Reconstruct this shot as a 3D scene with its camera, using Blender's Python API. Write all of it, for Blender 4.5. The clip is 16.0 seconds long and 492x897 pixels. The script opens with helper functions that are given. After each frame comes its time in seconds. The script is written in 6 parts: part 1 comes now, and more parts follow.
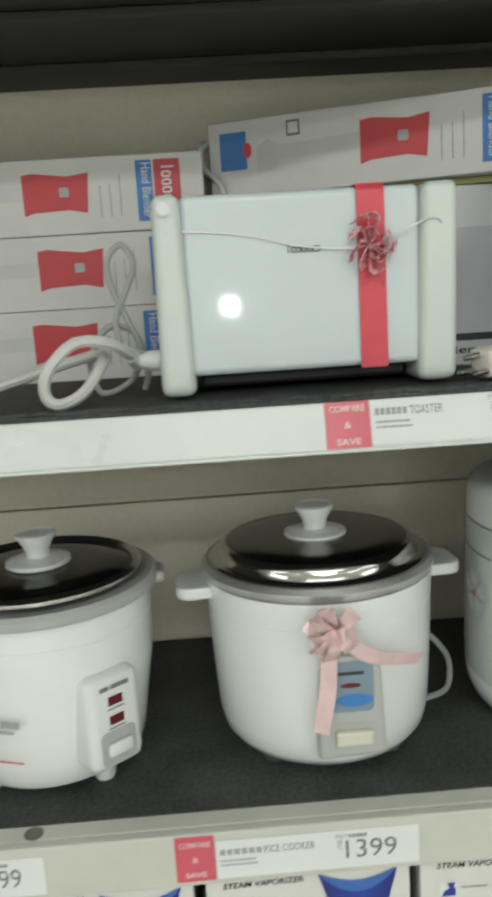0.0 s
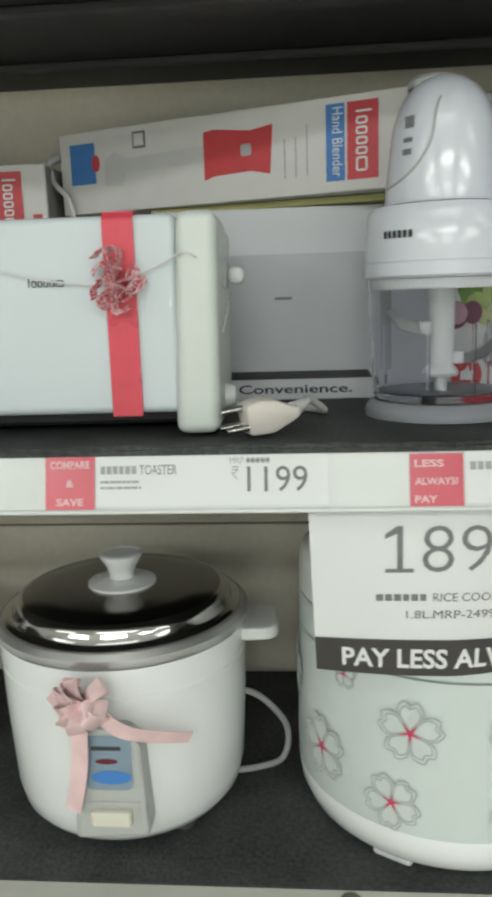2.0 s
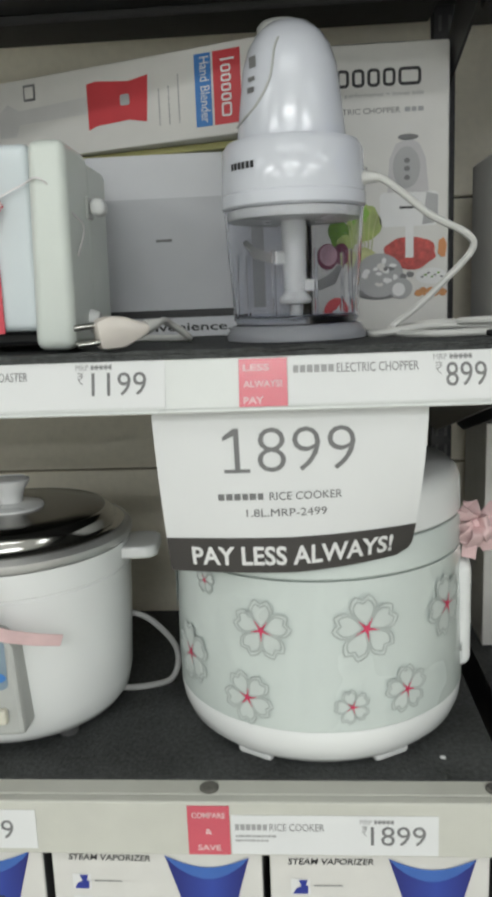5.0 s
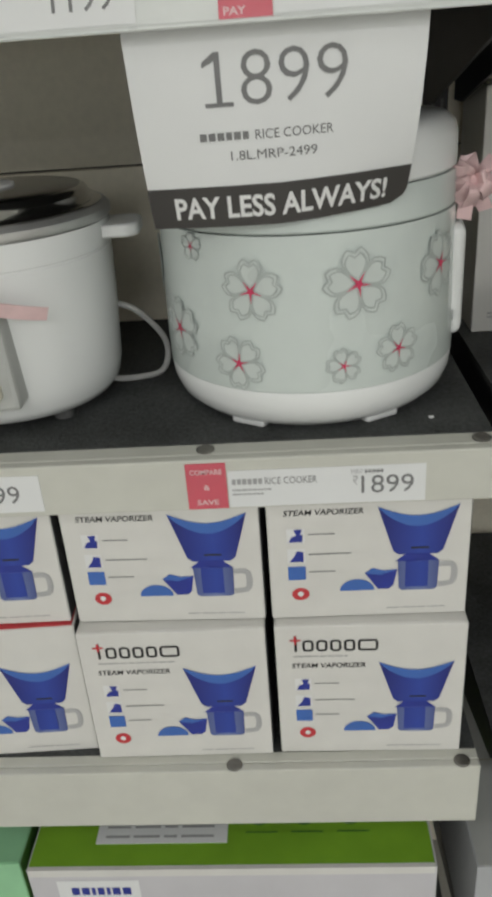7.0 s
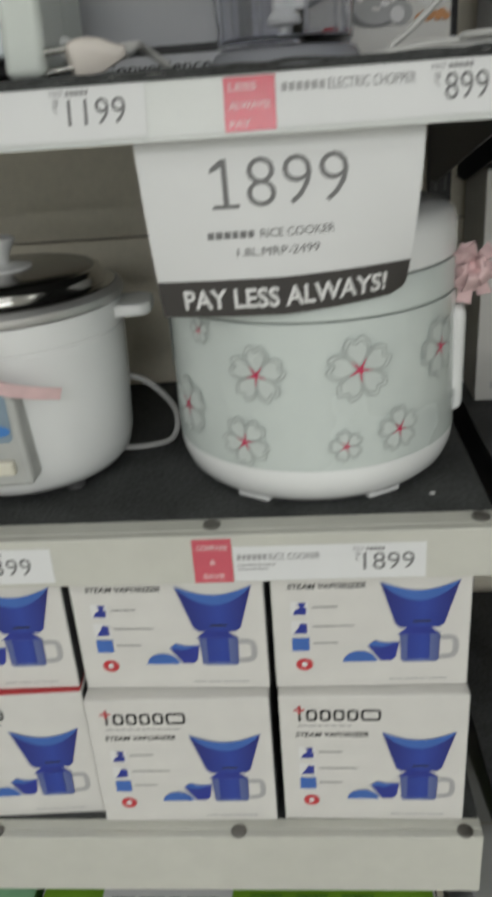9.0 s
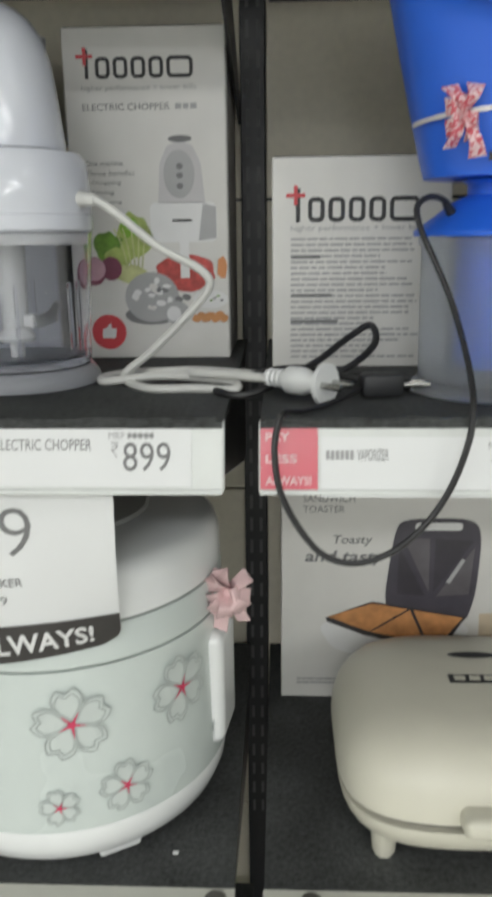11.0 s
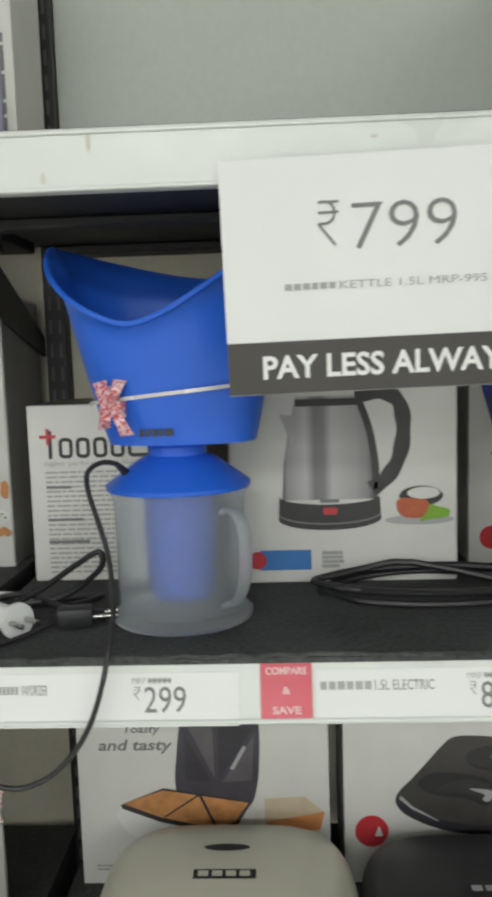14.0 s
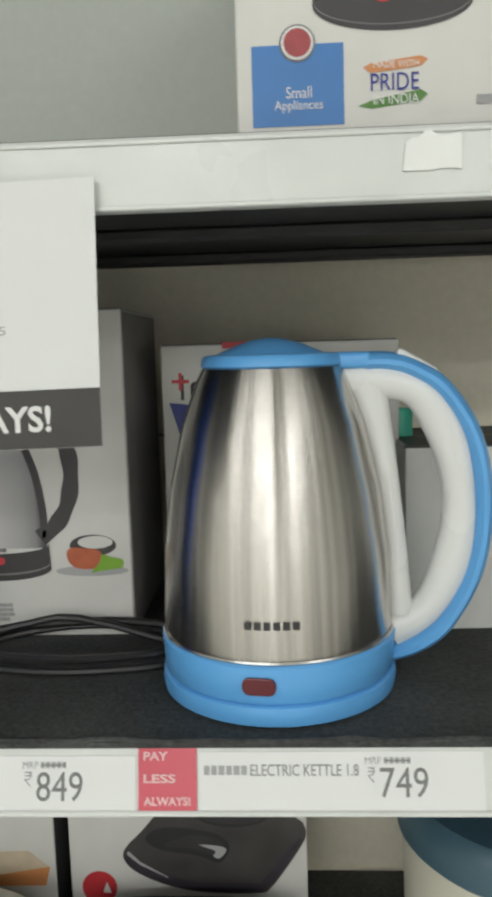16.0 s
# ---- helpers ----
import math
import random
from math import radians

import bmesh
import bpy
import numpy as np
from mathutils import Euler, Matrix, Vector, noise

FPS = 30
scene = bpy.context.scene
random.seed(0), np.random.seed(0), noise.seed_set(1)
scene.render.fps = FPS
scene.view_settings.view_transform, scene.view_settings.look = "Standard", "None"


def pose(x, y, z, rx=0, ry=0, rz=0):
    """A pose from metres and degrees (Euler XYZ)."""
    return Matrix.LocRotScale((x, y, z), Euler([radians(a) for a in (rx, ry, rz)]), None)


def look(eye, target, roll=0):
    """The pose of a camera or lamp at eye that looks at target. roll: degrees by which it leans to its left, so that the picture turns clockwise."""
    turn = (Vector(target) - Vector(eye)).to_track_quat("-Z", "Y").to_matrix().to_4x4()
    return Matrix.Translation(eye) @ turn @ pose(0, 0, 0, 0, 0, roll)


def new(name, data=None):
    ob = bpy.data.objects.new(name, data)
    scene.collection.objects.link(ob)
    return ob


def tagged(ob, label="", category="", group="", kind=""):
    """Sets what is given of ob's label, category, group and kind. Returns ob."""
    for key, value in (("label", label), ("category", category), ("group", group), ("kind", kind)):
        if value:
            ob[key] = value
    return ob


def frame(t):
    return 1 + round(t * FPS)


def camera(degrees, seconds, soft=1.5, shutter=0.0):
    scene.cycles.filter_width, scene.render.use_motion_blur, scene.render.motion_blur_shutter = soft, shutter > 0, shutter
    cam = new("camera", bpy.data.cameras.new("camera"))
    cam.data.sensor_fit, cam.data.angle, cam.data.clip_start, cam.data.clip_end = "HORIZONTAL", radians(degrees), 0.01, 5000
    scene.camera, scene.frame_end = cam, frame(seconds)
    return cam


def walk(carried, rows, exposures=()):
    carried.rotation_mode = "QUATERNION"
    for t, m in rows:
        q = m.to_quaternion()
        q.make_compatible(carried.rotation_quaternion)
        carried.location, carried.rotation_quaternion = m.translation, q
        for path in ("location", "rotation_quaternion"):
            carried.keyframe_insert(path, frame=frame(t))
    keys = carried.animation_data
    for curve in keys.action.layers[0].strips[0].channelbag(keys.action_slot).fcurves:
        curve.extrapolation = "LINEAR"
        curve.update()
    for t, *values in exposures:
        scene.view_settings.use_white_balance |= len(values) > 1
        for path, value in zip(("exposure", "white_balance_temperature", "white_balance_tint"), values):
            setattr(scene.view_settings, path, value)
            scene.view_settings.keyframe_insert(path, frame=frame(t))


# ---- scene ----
cam = camera(34.7, 16.0, 3.8, 0.4)
PATH = [
    (0, (0.087, 0.108, 1.375), (0.16, 2.072, 1.004), -3.6),
    (0.5, (0.157, 0.156, 1.385), (0.203, 2.119, 1.005), -2.3),
    (1, (0.207, 0.18, 1.388), (0.208, 2.141, 0.993), -2.5),
    (1.5, (0.274, 0.186, 1.393), (0.141, 2.144, 1.005), -2.7),
    (2, (0.335, 0.18, 1.398), (0.169, 2.135, 1.013), -1.9),
    (2.5, (0.376, 0.172, 1.399), (0.189, 2.13, 1.035), -2.0),
    (3, (0.402, 0.165, 1.397), (0.208, 2.131, 1.087), -2.1),
    (3.5, (0.418, 0.158, 1.391), (0.276, 2.127, 1.07), -1.9),
    (3.7, (0.426, 0.159, 1.384), (0.291, 2.126, 1.05), -1.7),
    (5.8, (0.437, 0.12, 1.31), (0.302, 2.057, 0.829), -3.0),
    (6, (0.434, 0.124, 1.301), (0.318, 2.048, 0.766), -3.0),
    (6.5, (0.431, 0.124, 1.274), (0.291, 1.96, 0.494), -4.2),
    (7, (0.429, 0.119, 1.251), (0.306, 1.898, 0.345), -4.3),
    (7.5, (0.424, 0.119, 1.246), (0.328, 1.887, 0.316), -3.7),
    (8, (0.406, 0.122, 1.253), (0.287, 1.893, 0.331), -3.7),
    (8.5, (0.391, 0.121, 1.265), (0.253, 1.892, 0.346), -3.3),
    (9, (0.439, 0.119, 1.293), (0.283, 1.929, 0.457), -4.3),
    (9.5, (0.492, 0.131, 1.328), (0.406, 2.026, 0.695), -4.5),
    (10, (0.537, 0.185, 1.353), (0.54, 2.094, 0.755), -3.1),
    (10.2, (0.557, 0.222, 1.357), (0.537, 2.126, 0.745), -2.6),
    (12.3, (0.666, 0.248, 1.483), (0.559, 2.224, 1.197), 0.1),
    (12.5, (0.671, 0.248, 1.486), (0.59, 2.227, 1.205), 0.2),
    (13, (0.703, 0.241, 1.489), (0.695, 2.22, 1.197), -0.5),
    (13.5, (0.758, 0.219, 1.489), (0.712, 2.2, 1.222), -1.6),
    (14, (0.829, 0.183, 1.488), (0.746, 2.17, 1.272), -1.8),
    (14.5, (0.881, 0.169, 1.49), (0.787, 2.154, 1.268), -2.3),
    (15, (0.948, 0.193, 1.503), (0.862, 2.179, 1.277), -2.1),
    (15.5, (1.036, 0.241, 1.517), (0.984, 2.228, 1.296), -1.7),
    (16, (1.096, 0.247, 1.52), (0.992, 2.229, 1.271), -1.7),
]
EXPOSURES = [(0.0, -0.74, 6500, 5), (1.0, -0.68, 6500, 5), (3.5, -0.64, 6350, 9), (5.8, -0.82, 6420, 10), (7.0, -1.09, 6520, 11), (8.5, -1.09, 6500, 11),
             (10.0, -0.92, 6350, 11), (12.3, -0.3, 6500, 9), (13.5, -0.38, 6480, 8), (14.5, -0.75, 6550, 7), (16.0, -0.65, 6550, 9)]
walk(cam, [(t, look(eye, target, roll)) for t, eye, target, roll in PATH], EXPOSURES)

# ---- world and light ----
world = bpy.data.worlds.new("world")
scene.world = world
world.use_nodes = True
world.node_tree.nodes["Background"].inputs[0].default_value = (0.75, 0.8, 0.82, 1)
world.node_tree.nodes["Background"].inputs[1].default_value = 0.02


def ceiling_lamp(x, y, sx, sy, watts):
    """A ceiling light fitting's lamp, facing down."""
    data = bpy.data.lights.new("ceiling_lamp", "AREA")
    data.shape, data.size, data.size_y, data.energy = "RECTANGLE", sx, sy, watts
    data.color = (0.985, 1.0, 0.985)
    lamp = new("ceiling_lamp", data)
    lamp.matrix_world = pose(x, y, 2.78)
    return lamp


LAMPS = [(x, y) for y in (-0.9, -2.6, -4.3, -6.0) for x in (-2.2, 0.3, 2.8)]
for lx, ly in LAMPS:
    ceiling_lamp(lx, ly, 1.5, 0.4, 9 if ly > -1 else 58)
day = bpy.data.lights.new("window_daylight", "AREA")
day.shape, day.size, day.size_y, day.energy, day.color = "RECTANGLE", 0.14, 0.15, 13, (0.93, 0.97, 1.0)
new("window_daylight", day).matrix_world = pose(0.68, -7.15, 1.3, 90)


# ---- materials ----
def material(name, colour, rough=0.5, metal=0.0, vary=0.06, grain=60.0, bump=0.0, bump_scale=300.0, coat=0.0, vary_rough=0.1, blotch=4.0):
    """A surface with fine grain, larger stains and a little relief."""
    m = bpy.data.materials.new(name)
    m.use_nodes = True
    n, l = m.node_tree.nodes, m.node_tree.links
    b = n["Principled BSDF"]
    tc = n.new("ShaderNodeTexCoord")
    fine, wide = n.new("ShaderNodeTexNoise"), n.new("ShaderNodeTexNoise")
    fine.inputs["Scale"].default_value, fine.inputs["Detail"].default_value = grain, 6
    wide.inputs["Scale"].default_value, wide.inputs["Detail"].default_value = blotch, 4
    mix = n.new("ShaderNodeMath")
    mix.operation = "ADD"
    l.new(tc.outputs["Object"], fine.inputs["Vector"])
    l.new(tc.outputs["Object"], wide.inputs["Vector"])
    l.new(fine.outputs["Fac"], mix.inputs[0])
    l.new(wide.outputs["Fac"], mix.inputs[1])
    ramp = n.new("ShaderNodeMapRange")
    ramp.inputs["From Min"].default_value, ramp.inputs["From Max"].default_value = 0.6, 1.4
    ramp.inputs["To Min"].default_value, ramp.inputs["To Max"].default_value = 1 - vary, 1 + vary
    l.new(mix.outputs[0], ramp.inputs["Value"])
    tint = n.new("ShaderNodeVectorMath")
    tint.operation = "SCALE"
    tint.inputs[0].default_value = colour
    l.new(ramp.outputs[0], tint.inputs["Scale"])
    l.new(tint.outputs[0], b.inputs["Base Color"])
    rr = n.new("ShaderNodeMapRange")
    rr.inputs["From Min"].default_value, rr.inputs["From Max"].default_value = 0.3, 0.7
    rr.inputs["To Min"].default_value, rr.inputs["To Max"].default_value = max(0.02, rough - vary_rough / 2), min(1, rough + vary_rough / 2)
    l.new(wide.outputs["Fac"], rr.inputs["Value"])
    l.new(rr.outputs[0], b.inputs["Roughness"])
    b.inputs["Metallic"].default_value = metal
    b.inputs["Coat Weight"].default_value = coat
    if bump:
        bm_noise = n.new("ShaderNodeTexNoise")
        bm_noise.inputs["Scale"].default_value, bm_noise.inputs["Detail"].default_value = bump_scale, 5
        l.new(tc.outputs["Object"], bm_noise.inputs["Vector"])
        bp = n.new("ShaderNodeBump")
        bp.inputs["Strength"].default_value, bp.inputs["Distance"].default_value = bump, 0.002
        l.new(bm_noise.outputs["Fac"], bp.inputs["Height"])
        l.new(bp.outputs[0], b.inputs["Normal"])
    return m


def clear(name, colour, rough=0.05, weight=1.0, ior=1.45, alpha=1.0):
    """Glass or clear plastic."""
    m = bpy.data.materials.new(name)
    m.use_nodes = True
    b = m.node_tree.nodes["Principled BSDF"]
    b.inputs["Base Color"].default_value = (*colour, 1)
    b.inputs["Roughness"].default_value = rough
    b.inputs["Transmission Weight"].default_value = weight
    b.inputs["IOR"].default_value = ior
    b.inputs["Alpha"].default_value = alpha
    return m


def brushed(name, colour, rough):
    """Steel brushed round its upright axis, with reflected bands painted into its colour."""
    m = bpy.data.materials.new(name)
    m.use_nodes = True
    n, l = m.node_tree.nodes, m.node_tree.links
    b = n["Principled BSDF"]
    b.inputs["Base Color"].default_value = (*colour, 1)
    b.inputs["Metallic"].default_value = 1
    b.inputs["Roughness"].default_value = rough
    b.inputs["Anisotropic"].default_value = 0.97
    b.inputs["Anisotropic Rotation"].default_value = 0.25
    tan = n.new("ShaderNodeTangent")
    tan.direction_type, tan.axis = "RADIAL", "Z"
    l.new(tan.outputs[0], b.inputs["Tangent"])
    tc, mp, no = n.new("ShaderNodeTexCoord"), n.new("ShaderNodeMapping"), n.new("ShaderNodeTexNoise")
    mp.inputs["Scale"].default_value = (30, 30, 1600)
    no.inputs["Scale"].default_value, no.inputs["Detail"].default_value = 1.0, 4
    l.new(tc.outputs["Object"], mp.inputs["Vector"])
    l.new(mp.outputs[0], no.inputs["Vector"])
    bp = n.new("ShaderNodeBump")
    bp.inputs["Strength"].default_value, bp.inputs["Distance"].default_value = 0.12, 0.0004
    l.new(no.outputs["Fac"], bp.inputs["Height"])
    up, long, bp2 = n.new("ShaderNodeMapping"), n.new("ShaderNodeTexNoise"), n.new("ShaderNodeBump")
    up.inputs["Scale"].default_value = (13, 13, 1)
    flatten, round_, lift = n.new("ShaderNodeVectorMath"), n.new("ShaderNodeVectorMath"), n.new("ShaderNodeVectorMath")
    flatten.operation, flatten.inputs[1].default_value = "MULTIPLY", (1, 1, 0)
    round_.operation = "NORMALIZE"
    lift.operation, lift.inputs[1].default_value = "MULTIPLY_ADD", (0, 0, 2.0)
    l.new(tc.outputs["Object"], flatten.inputs[0])
    l.new(flatten.outputs[0], round_.inputs[0])
    l.new(tc.outputs["Object"], lift.inputs[0])
    l.new(round_.outputs[0], lift.inputs[2])
    long.inputs["Scale"].default_value, long.inputs["Detail"].default_value = 1.0, 5
    l.new(lift.outputs[0], up.inputs["Vector"])
    l.new(up.outputs[0], long.inputs["Vector"])
    bp2.inputs["Strength"].default_value, bp2.inputs["Distance"].default_value = 0.18, 0.0008
    l.new(long.outputs["Fac"], bp2.inputs["Height"])
    l.new(bp.outputs[0], bp2.inputs["Normal"])
    l.new(bp2.outputs[0], b.inputs["Normal"])
    # Upright lighter and darker streaks imitate reflections of the aisle.
    ramp = n.new("ShaderNodeValToRGB")
    ramp.color_ramp.elements[0].position, ramp.color_ramp.elements[1].position = 0.34, 0.66
    ramp.color_ramp.elements[0].color = (*[c * 0.78 for c in colour], 1)
    ramp.color_ramp.elements[1].color = (*[min(1, c * 1.12) for c in colour], 1)
    l.new(long.outputs["Fac"], ramp.inputs["Fac"])
    l.new(ramp.outputs[0], b.inputs["Base Color"])
    return m


RAIL = material("rail_white", (0.655, 0.675, 0.65), 0.3, vary=0.07, grain=25, blotch=9)
CREAM = material("cream_paint", (0.56, 0.56, 0.5), 0.4, vary=0.06, grain=40, blotch=6)
PANEL = material("back_panel", (0.79, 0.74, 0.61), 0.55, vary=0.07, grain=120, blotch=3, bump=0.05)
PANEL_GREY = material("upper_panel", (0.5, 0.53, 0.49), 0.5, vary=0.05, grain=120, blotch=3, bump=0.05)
MAT = material("shelf_mat", (0.047, 0.05, 0.049), 0.75, vary=0.85, grain=240, blotch=16, bump=0.7, bump_scale=320)
BLACK = material("black_steel", (0.022, 0.022, 0.023), 0.45, vary=0.2, grain=90, bump=0.06)
# Tray steel coloured near black to hold the shade beneath the shelves.
DARK = material("shaded_tray", (0.038, 0.038, 0.038), 0.6, vary=0.2, grain=60)
SCREW = material("screw_metal", (0.22, 0.21, 0.19), 0.5, metal=0.8, vary=0.2, grain=300)
FLOOR = material("floor_tile", (0.5, 0.49, 0.45), 0.25, vary=0.08, grain=20)
PLASTER = material("plaster", (0.62, 0.62, 0.6), 0.8, vary=0.05, grain=50)
CARD = material("white_card", (0.665, 0.655, 0.62), 0.42, vary=0.05, grain=35, blotch=9, bump=0.05, bump_scale=60)
CARD_GREY = material("grey_card", (0.42, 0.43, 0.44), 0.4, vary=0.07, grain=30, blotch=8)
# White card darkened: the shade on turned-away sides is put into this colour.
CARD_SIDE = material("shaded_card", (0.3, 0.29, 0.28), 0.6, vary=0.1, grain=40, blotch=12)
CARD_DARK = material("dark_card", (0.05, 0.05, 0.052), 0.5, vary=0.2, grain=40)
KRAFT = material("kraft_edge", (0.36, 0.31, 0.2), 0.8, vary=0.15, grain=80)
PAPER = material("sign_paper", (0.73, 0.74, 0.735), 0.55, vary=0.02, grain=20, blotch=6)
INK = material("black_ink", (0.03, 0.03, 0.031), 0.5, vary=0.1)
INK_GREY = material("grey_ink", (0.19, 0.19, 0.19), 0.6, vary=0.1)
INK_PALE = material("pale_ink", (0.36, 0.36, 0.36), 0.6, vary=0.1)
INK_BROWN = material("sign_band", (0.05, 0.046, 0.043), 0.5, vary=0.1, grain=30)
TAG_INK = material("tag_ink", (0.72, 0.47, 0.48), 0.3, vary=0.08)
TAG_RED = material("tag_red", (0.6, 0.1, 0.135), 0.2, vary=0.06, grain=30, blotch=20)
RED = material("print_red", (0.55, 0.04, 0.05), 0.4, vary=0.1, grain=40, blotch=12)
BLUE = material("print_blue", (0.045, 0.19, 0.5), 0.4, vary=0.08, grain=40)
NAVY = material("print_navy", (0.02, 0.035, 0.27), 0.4, vary=0.15, grain=30, blotch=18)
NAVY_LIGHT = material("print_sky", (0.05, 0.14, 0.45), 0.4, vary=0.15, grain=30, blotch=18)
PRINT_WHITE = material("print_white", (0.74, 0.74, 0.73), 0.4, vary=0.04)
PRINT_GREY = material("print_grey", (0.4, 0.4, 0.4), 0.45, vary=0.15, grain=25, blotch=15)
PRINT_DARK = material("print_dark", (0.045, 0.042, 0.044), 0.5, vary=0.3, grain=30, blotch=18)
GREEN = material("print_green", (0.2, 0.4, 0.03), 0.4, vary=0.2, grain=20, blotch=6)
GREEN_DEEP = material("print_deep_green", (0.07, 0.2, 0.03), 0.4, vary=0.3, grain=40, blotch=25)
GREEN_PALE = material("print_pale_green", (0.3, 0.6, 0.34), 0.4, vary=0.15, grain=20, blotch=6)
TOAST = material("print_toast", (0.52, 0.24, 0.09), 0.5, vary=0.4, grain=90, blotch=40)
CREAM_PRINT = material("print_cream", (0.6, 0.5, 0.36), 0.5, vary=0.2, grain=60)
SAFFRON = material("print_saffron", (0.65, 0.27, 0.1), 0.5, vary=0.1)
ENAMEL = material("white_enamel", (0.78, 0.795, 0.785), 0.22, vary=0.025, grain=20, coat=0.3)
ENAMEL_COOL = material("cool_white_steel", (0.62, 0.68, 0.7), 0.06, vary=0.02, grain=20, vary_rough=0.02)
PLASTIC = material("white_plastic", (0.72, 0.73, 0.72), 0.28, vary=0.03, grain=25)
PLASTIC_GREEN = material("aged_white_plastic", (0.63, 0.675, 0.63), 0.34, vary=0.04, grain=25)
PLASTIC_CREAM = material("cream_plastic", (0.62, 0.6, 0.5), 0.35, vary=0.04, grain=25)
PLASTIC_GREY = material("grey_plastic", (0.42, 0.43, 0.41), 0.35, vary=0.05)
PLASTIC_DARK = material("black_plastic", (0.02, 0.021, 0.023), 0.48, vary=0.15, grain=60, bump=0.03)
BLUE_PLASTIC = material("blue_plastic", (0.022, 0.13, 0.68), 0.36, vary=0.05, grain=25)
SKY_PLASTIC = material("sky_blue_plastic", (0.12, 0.39, 0.77), 0.3, vary=0.04, grain=25)
TEAL_PLASTIC = material("teal_plastic", (0.05, 0.105, 0.14), 0.35, vary=0.05)
CORD_WHITE = material("white_cord", (0.6, 0.6, 0.57), 0.45, vary=0.05)
CORD_GREY = material("grey_cord", (0.4, 0.4, 0.39), 0.45, vary=0.05)
CORD_BLACK = material("black_cord", (0.018, 0.018, 0.019), 0.4, vary=0.1)
STEEL = material("polished_steel", (0.6, 0.59, 0.57), 0.2, metal=1, vary=0.03, grain=30)
STEEL_RIM = material("satin_rim", (0.6, 0.6, 0.59), 0.36, metal=0.8, vary=0.05)
LID_DARK = material("lid_dark_reflection", (0.25, 0.24, 0.23), 0.2, metal=1, vary=0.05, grain=30)
FOOT_GREY = material("foot_grey", (0.1, 0.1, 0.1), 0.5, vary=0.1)
STEEL_LID = material("mirror_steel", (0.66, 0.65, 0.63), 0.13, metal=1, vary=0.03, grain=30, vary_rough=0.05)
STEEL_BRUSHED = brushed("brushed_steel", (0.55, 0.525, 0.49), 0.26)
BRASS = material("plug_pin", (0.5, 0.5, 0.47), 0.25, metal=1)
GLASS_DARK = clear("smoked_glass", (0.45, 0.45, 0.45), 0.05)
CLEAR = clear("clear_plastic", (0.95, 0.955, 0.985), 0.02, ior=1.14)
FROSTED = clear("frosted_plastic", (0.9, 0.93, 0.97), 0.3, weight=0.9, ior=1.12)
RIBBON_RED = material("red_satin", (0.66, 0.07, 0.1), 0.3, vary=0.12, grain=60, blotch=20)
RIBBON_PINK = material("pink_satin", (0.74, 0.53, 0.53), 0.2, vary=0.12, grain=60, blotch=30)
RIBBON_SILVER = material("silver_ribbon", (0.62, 0.6, 0.6), 0.3, metal=0.3, vary=0.1)
LAMP_RED = material("red_switch", (0.11, 0.007, 0.013), 0.2, vary=0.1)
DISPLAY_BLUE = material("panel_blue", (0.2, 0.27, 0.33), 0.3, vary=0.1)


def shaded_print(name, dark, pale, x0, x1, rough=0.4):
    """Ink that runs from dark at both sides to pale in the middle, as the picture is printed."""
    m = material(name, pale, rough)
    n, l = m.node_tree.nodes, m.node_tree.links
    tc, sep, mr, r = n.new("ShaderNodeTexCoord"), n.new("ShaderNodeSeparateXYZ"), n.new("ShaderNodeMapRange"), n.new("ShaderNodeValToRGB")
    l.new(tc.outputs["Object"], sep.inputs[0])
    l.new(sep.outputs["X"], mr.inputs["Value"])
    mr.inputs["From Min"].default_value, mr.inputs["From Max"].default_value = x0, x1
    l.new(mr.outputs[0], r.inputs["Fac"])
    e = r.color_ramp.elements
    e[0].color, e[1].color = (*dark, 1), (*dark, 1)
    mid = e.new(0.55)
    mid.color = (*pale, 1)
    l.new(r.outputs[0], n["Principled BSDF"].inputs["Base Color"])
    return m


BOWL_PRINT = shaded_print("print_bowl", (0.014, 0.018, 0.17), (0.026, 0.06, 0.35), 0.095, 0.155)
MUG_PRINT = shaded_print("print_mug", (0.06, 0.08, 0.24), (0.16, 0.21, 0.42), 0.104, 0.145)
KETTLE_PRINT = shaded_print("print_kettle", (0.07, 0.07, 0.075), (0.5, 0.49, 0.49), 0.044, 0.12)
steps = [n for n in KETTLE_PRINT.node_tree.nodes if n.type == "VALTORGB"][0].color_ramp.elements
for at, grey in ((0.06, 0.32), (0.26, 0.5), (0.36, 0.2), (0.46, 0.22), (0.8, 0.36), (0.93, 0.24)):
    steps.new(at).color = (grey, grey * 0.98, grey * 0.98, 1)


def glitter(name, a, b, scale):
    """Foil ribbon flecked with two colours."""
    m = material(name, a, 0.3)
    n, l = m.node_tree.nodes, m.node_tree.links
    p = n["Principled BSDF"]
    tc, v, r = n.new("ShaderNodeTexCoord"), n.new("ShaderNodeTexVoronoi"), n.new("ShaderNodeValToRGB")
    v.inputs["Scale"].default_value = scale
    l.new(tc.outputs["Object"], v.inputs["Vector"])
    l.new(v.outputs["Color"], r.inputs["Fac"])
    r.color_ramp.interpolation = "CONSTANT"
    r.color_ramp.elements[0].color, r.color_ramp.elements[1].color = (*a, 1), (*b, 1)
    r.color_ramp.elements[1].position = 0.45
    l.new(r.outputs[0], p.inputs["Base Color"])
    return m


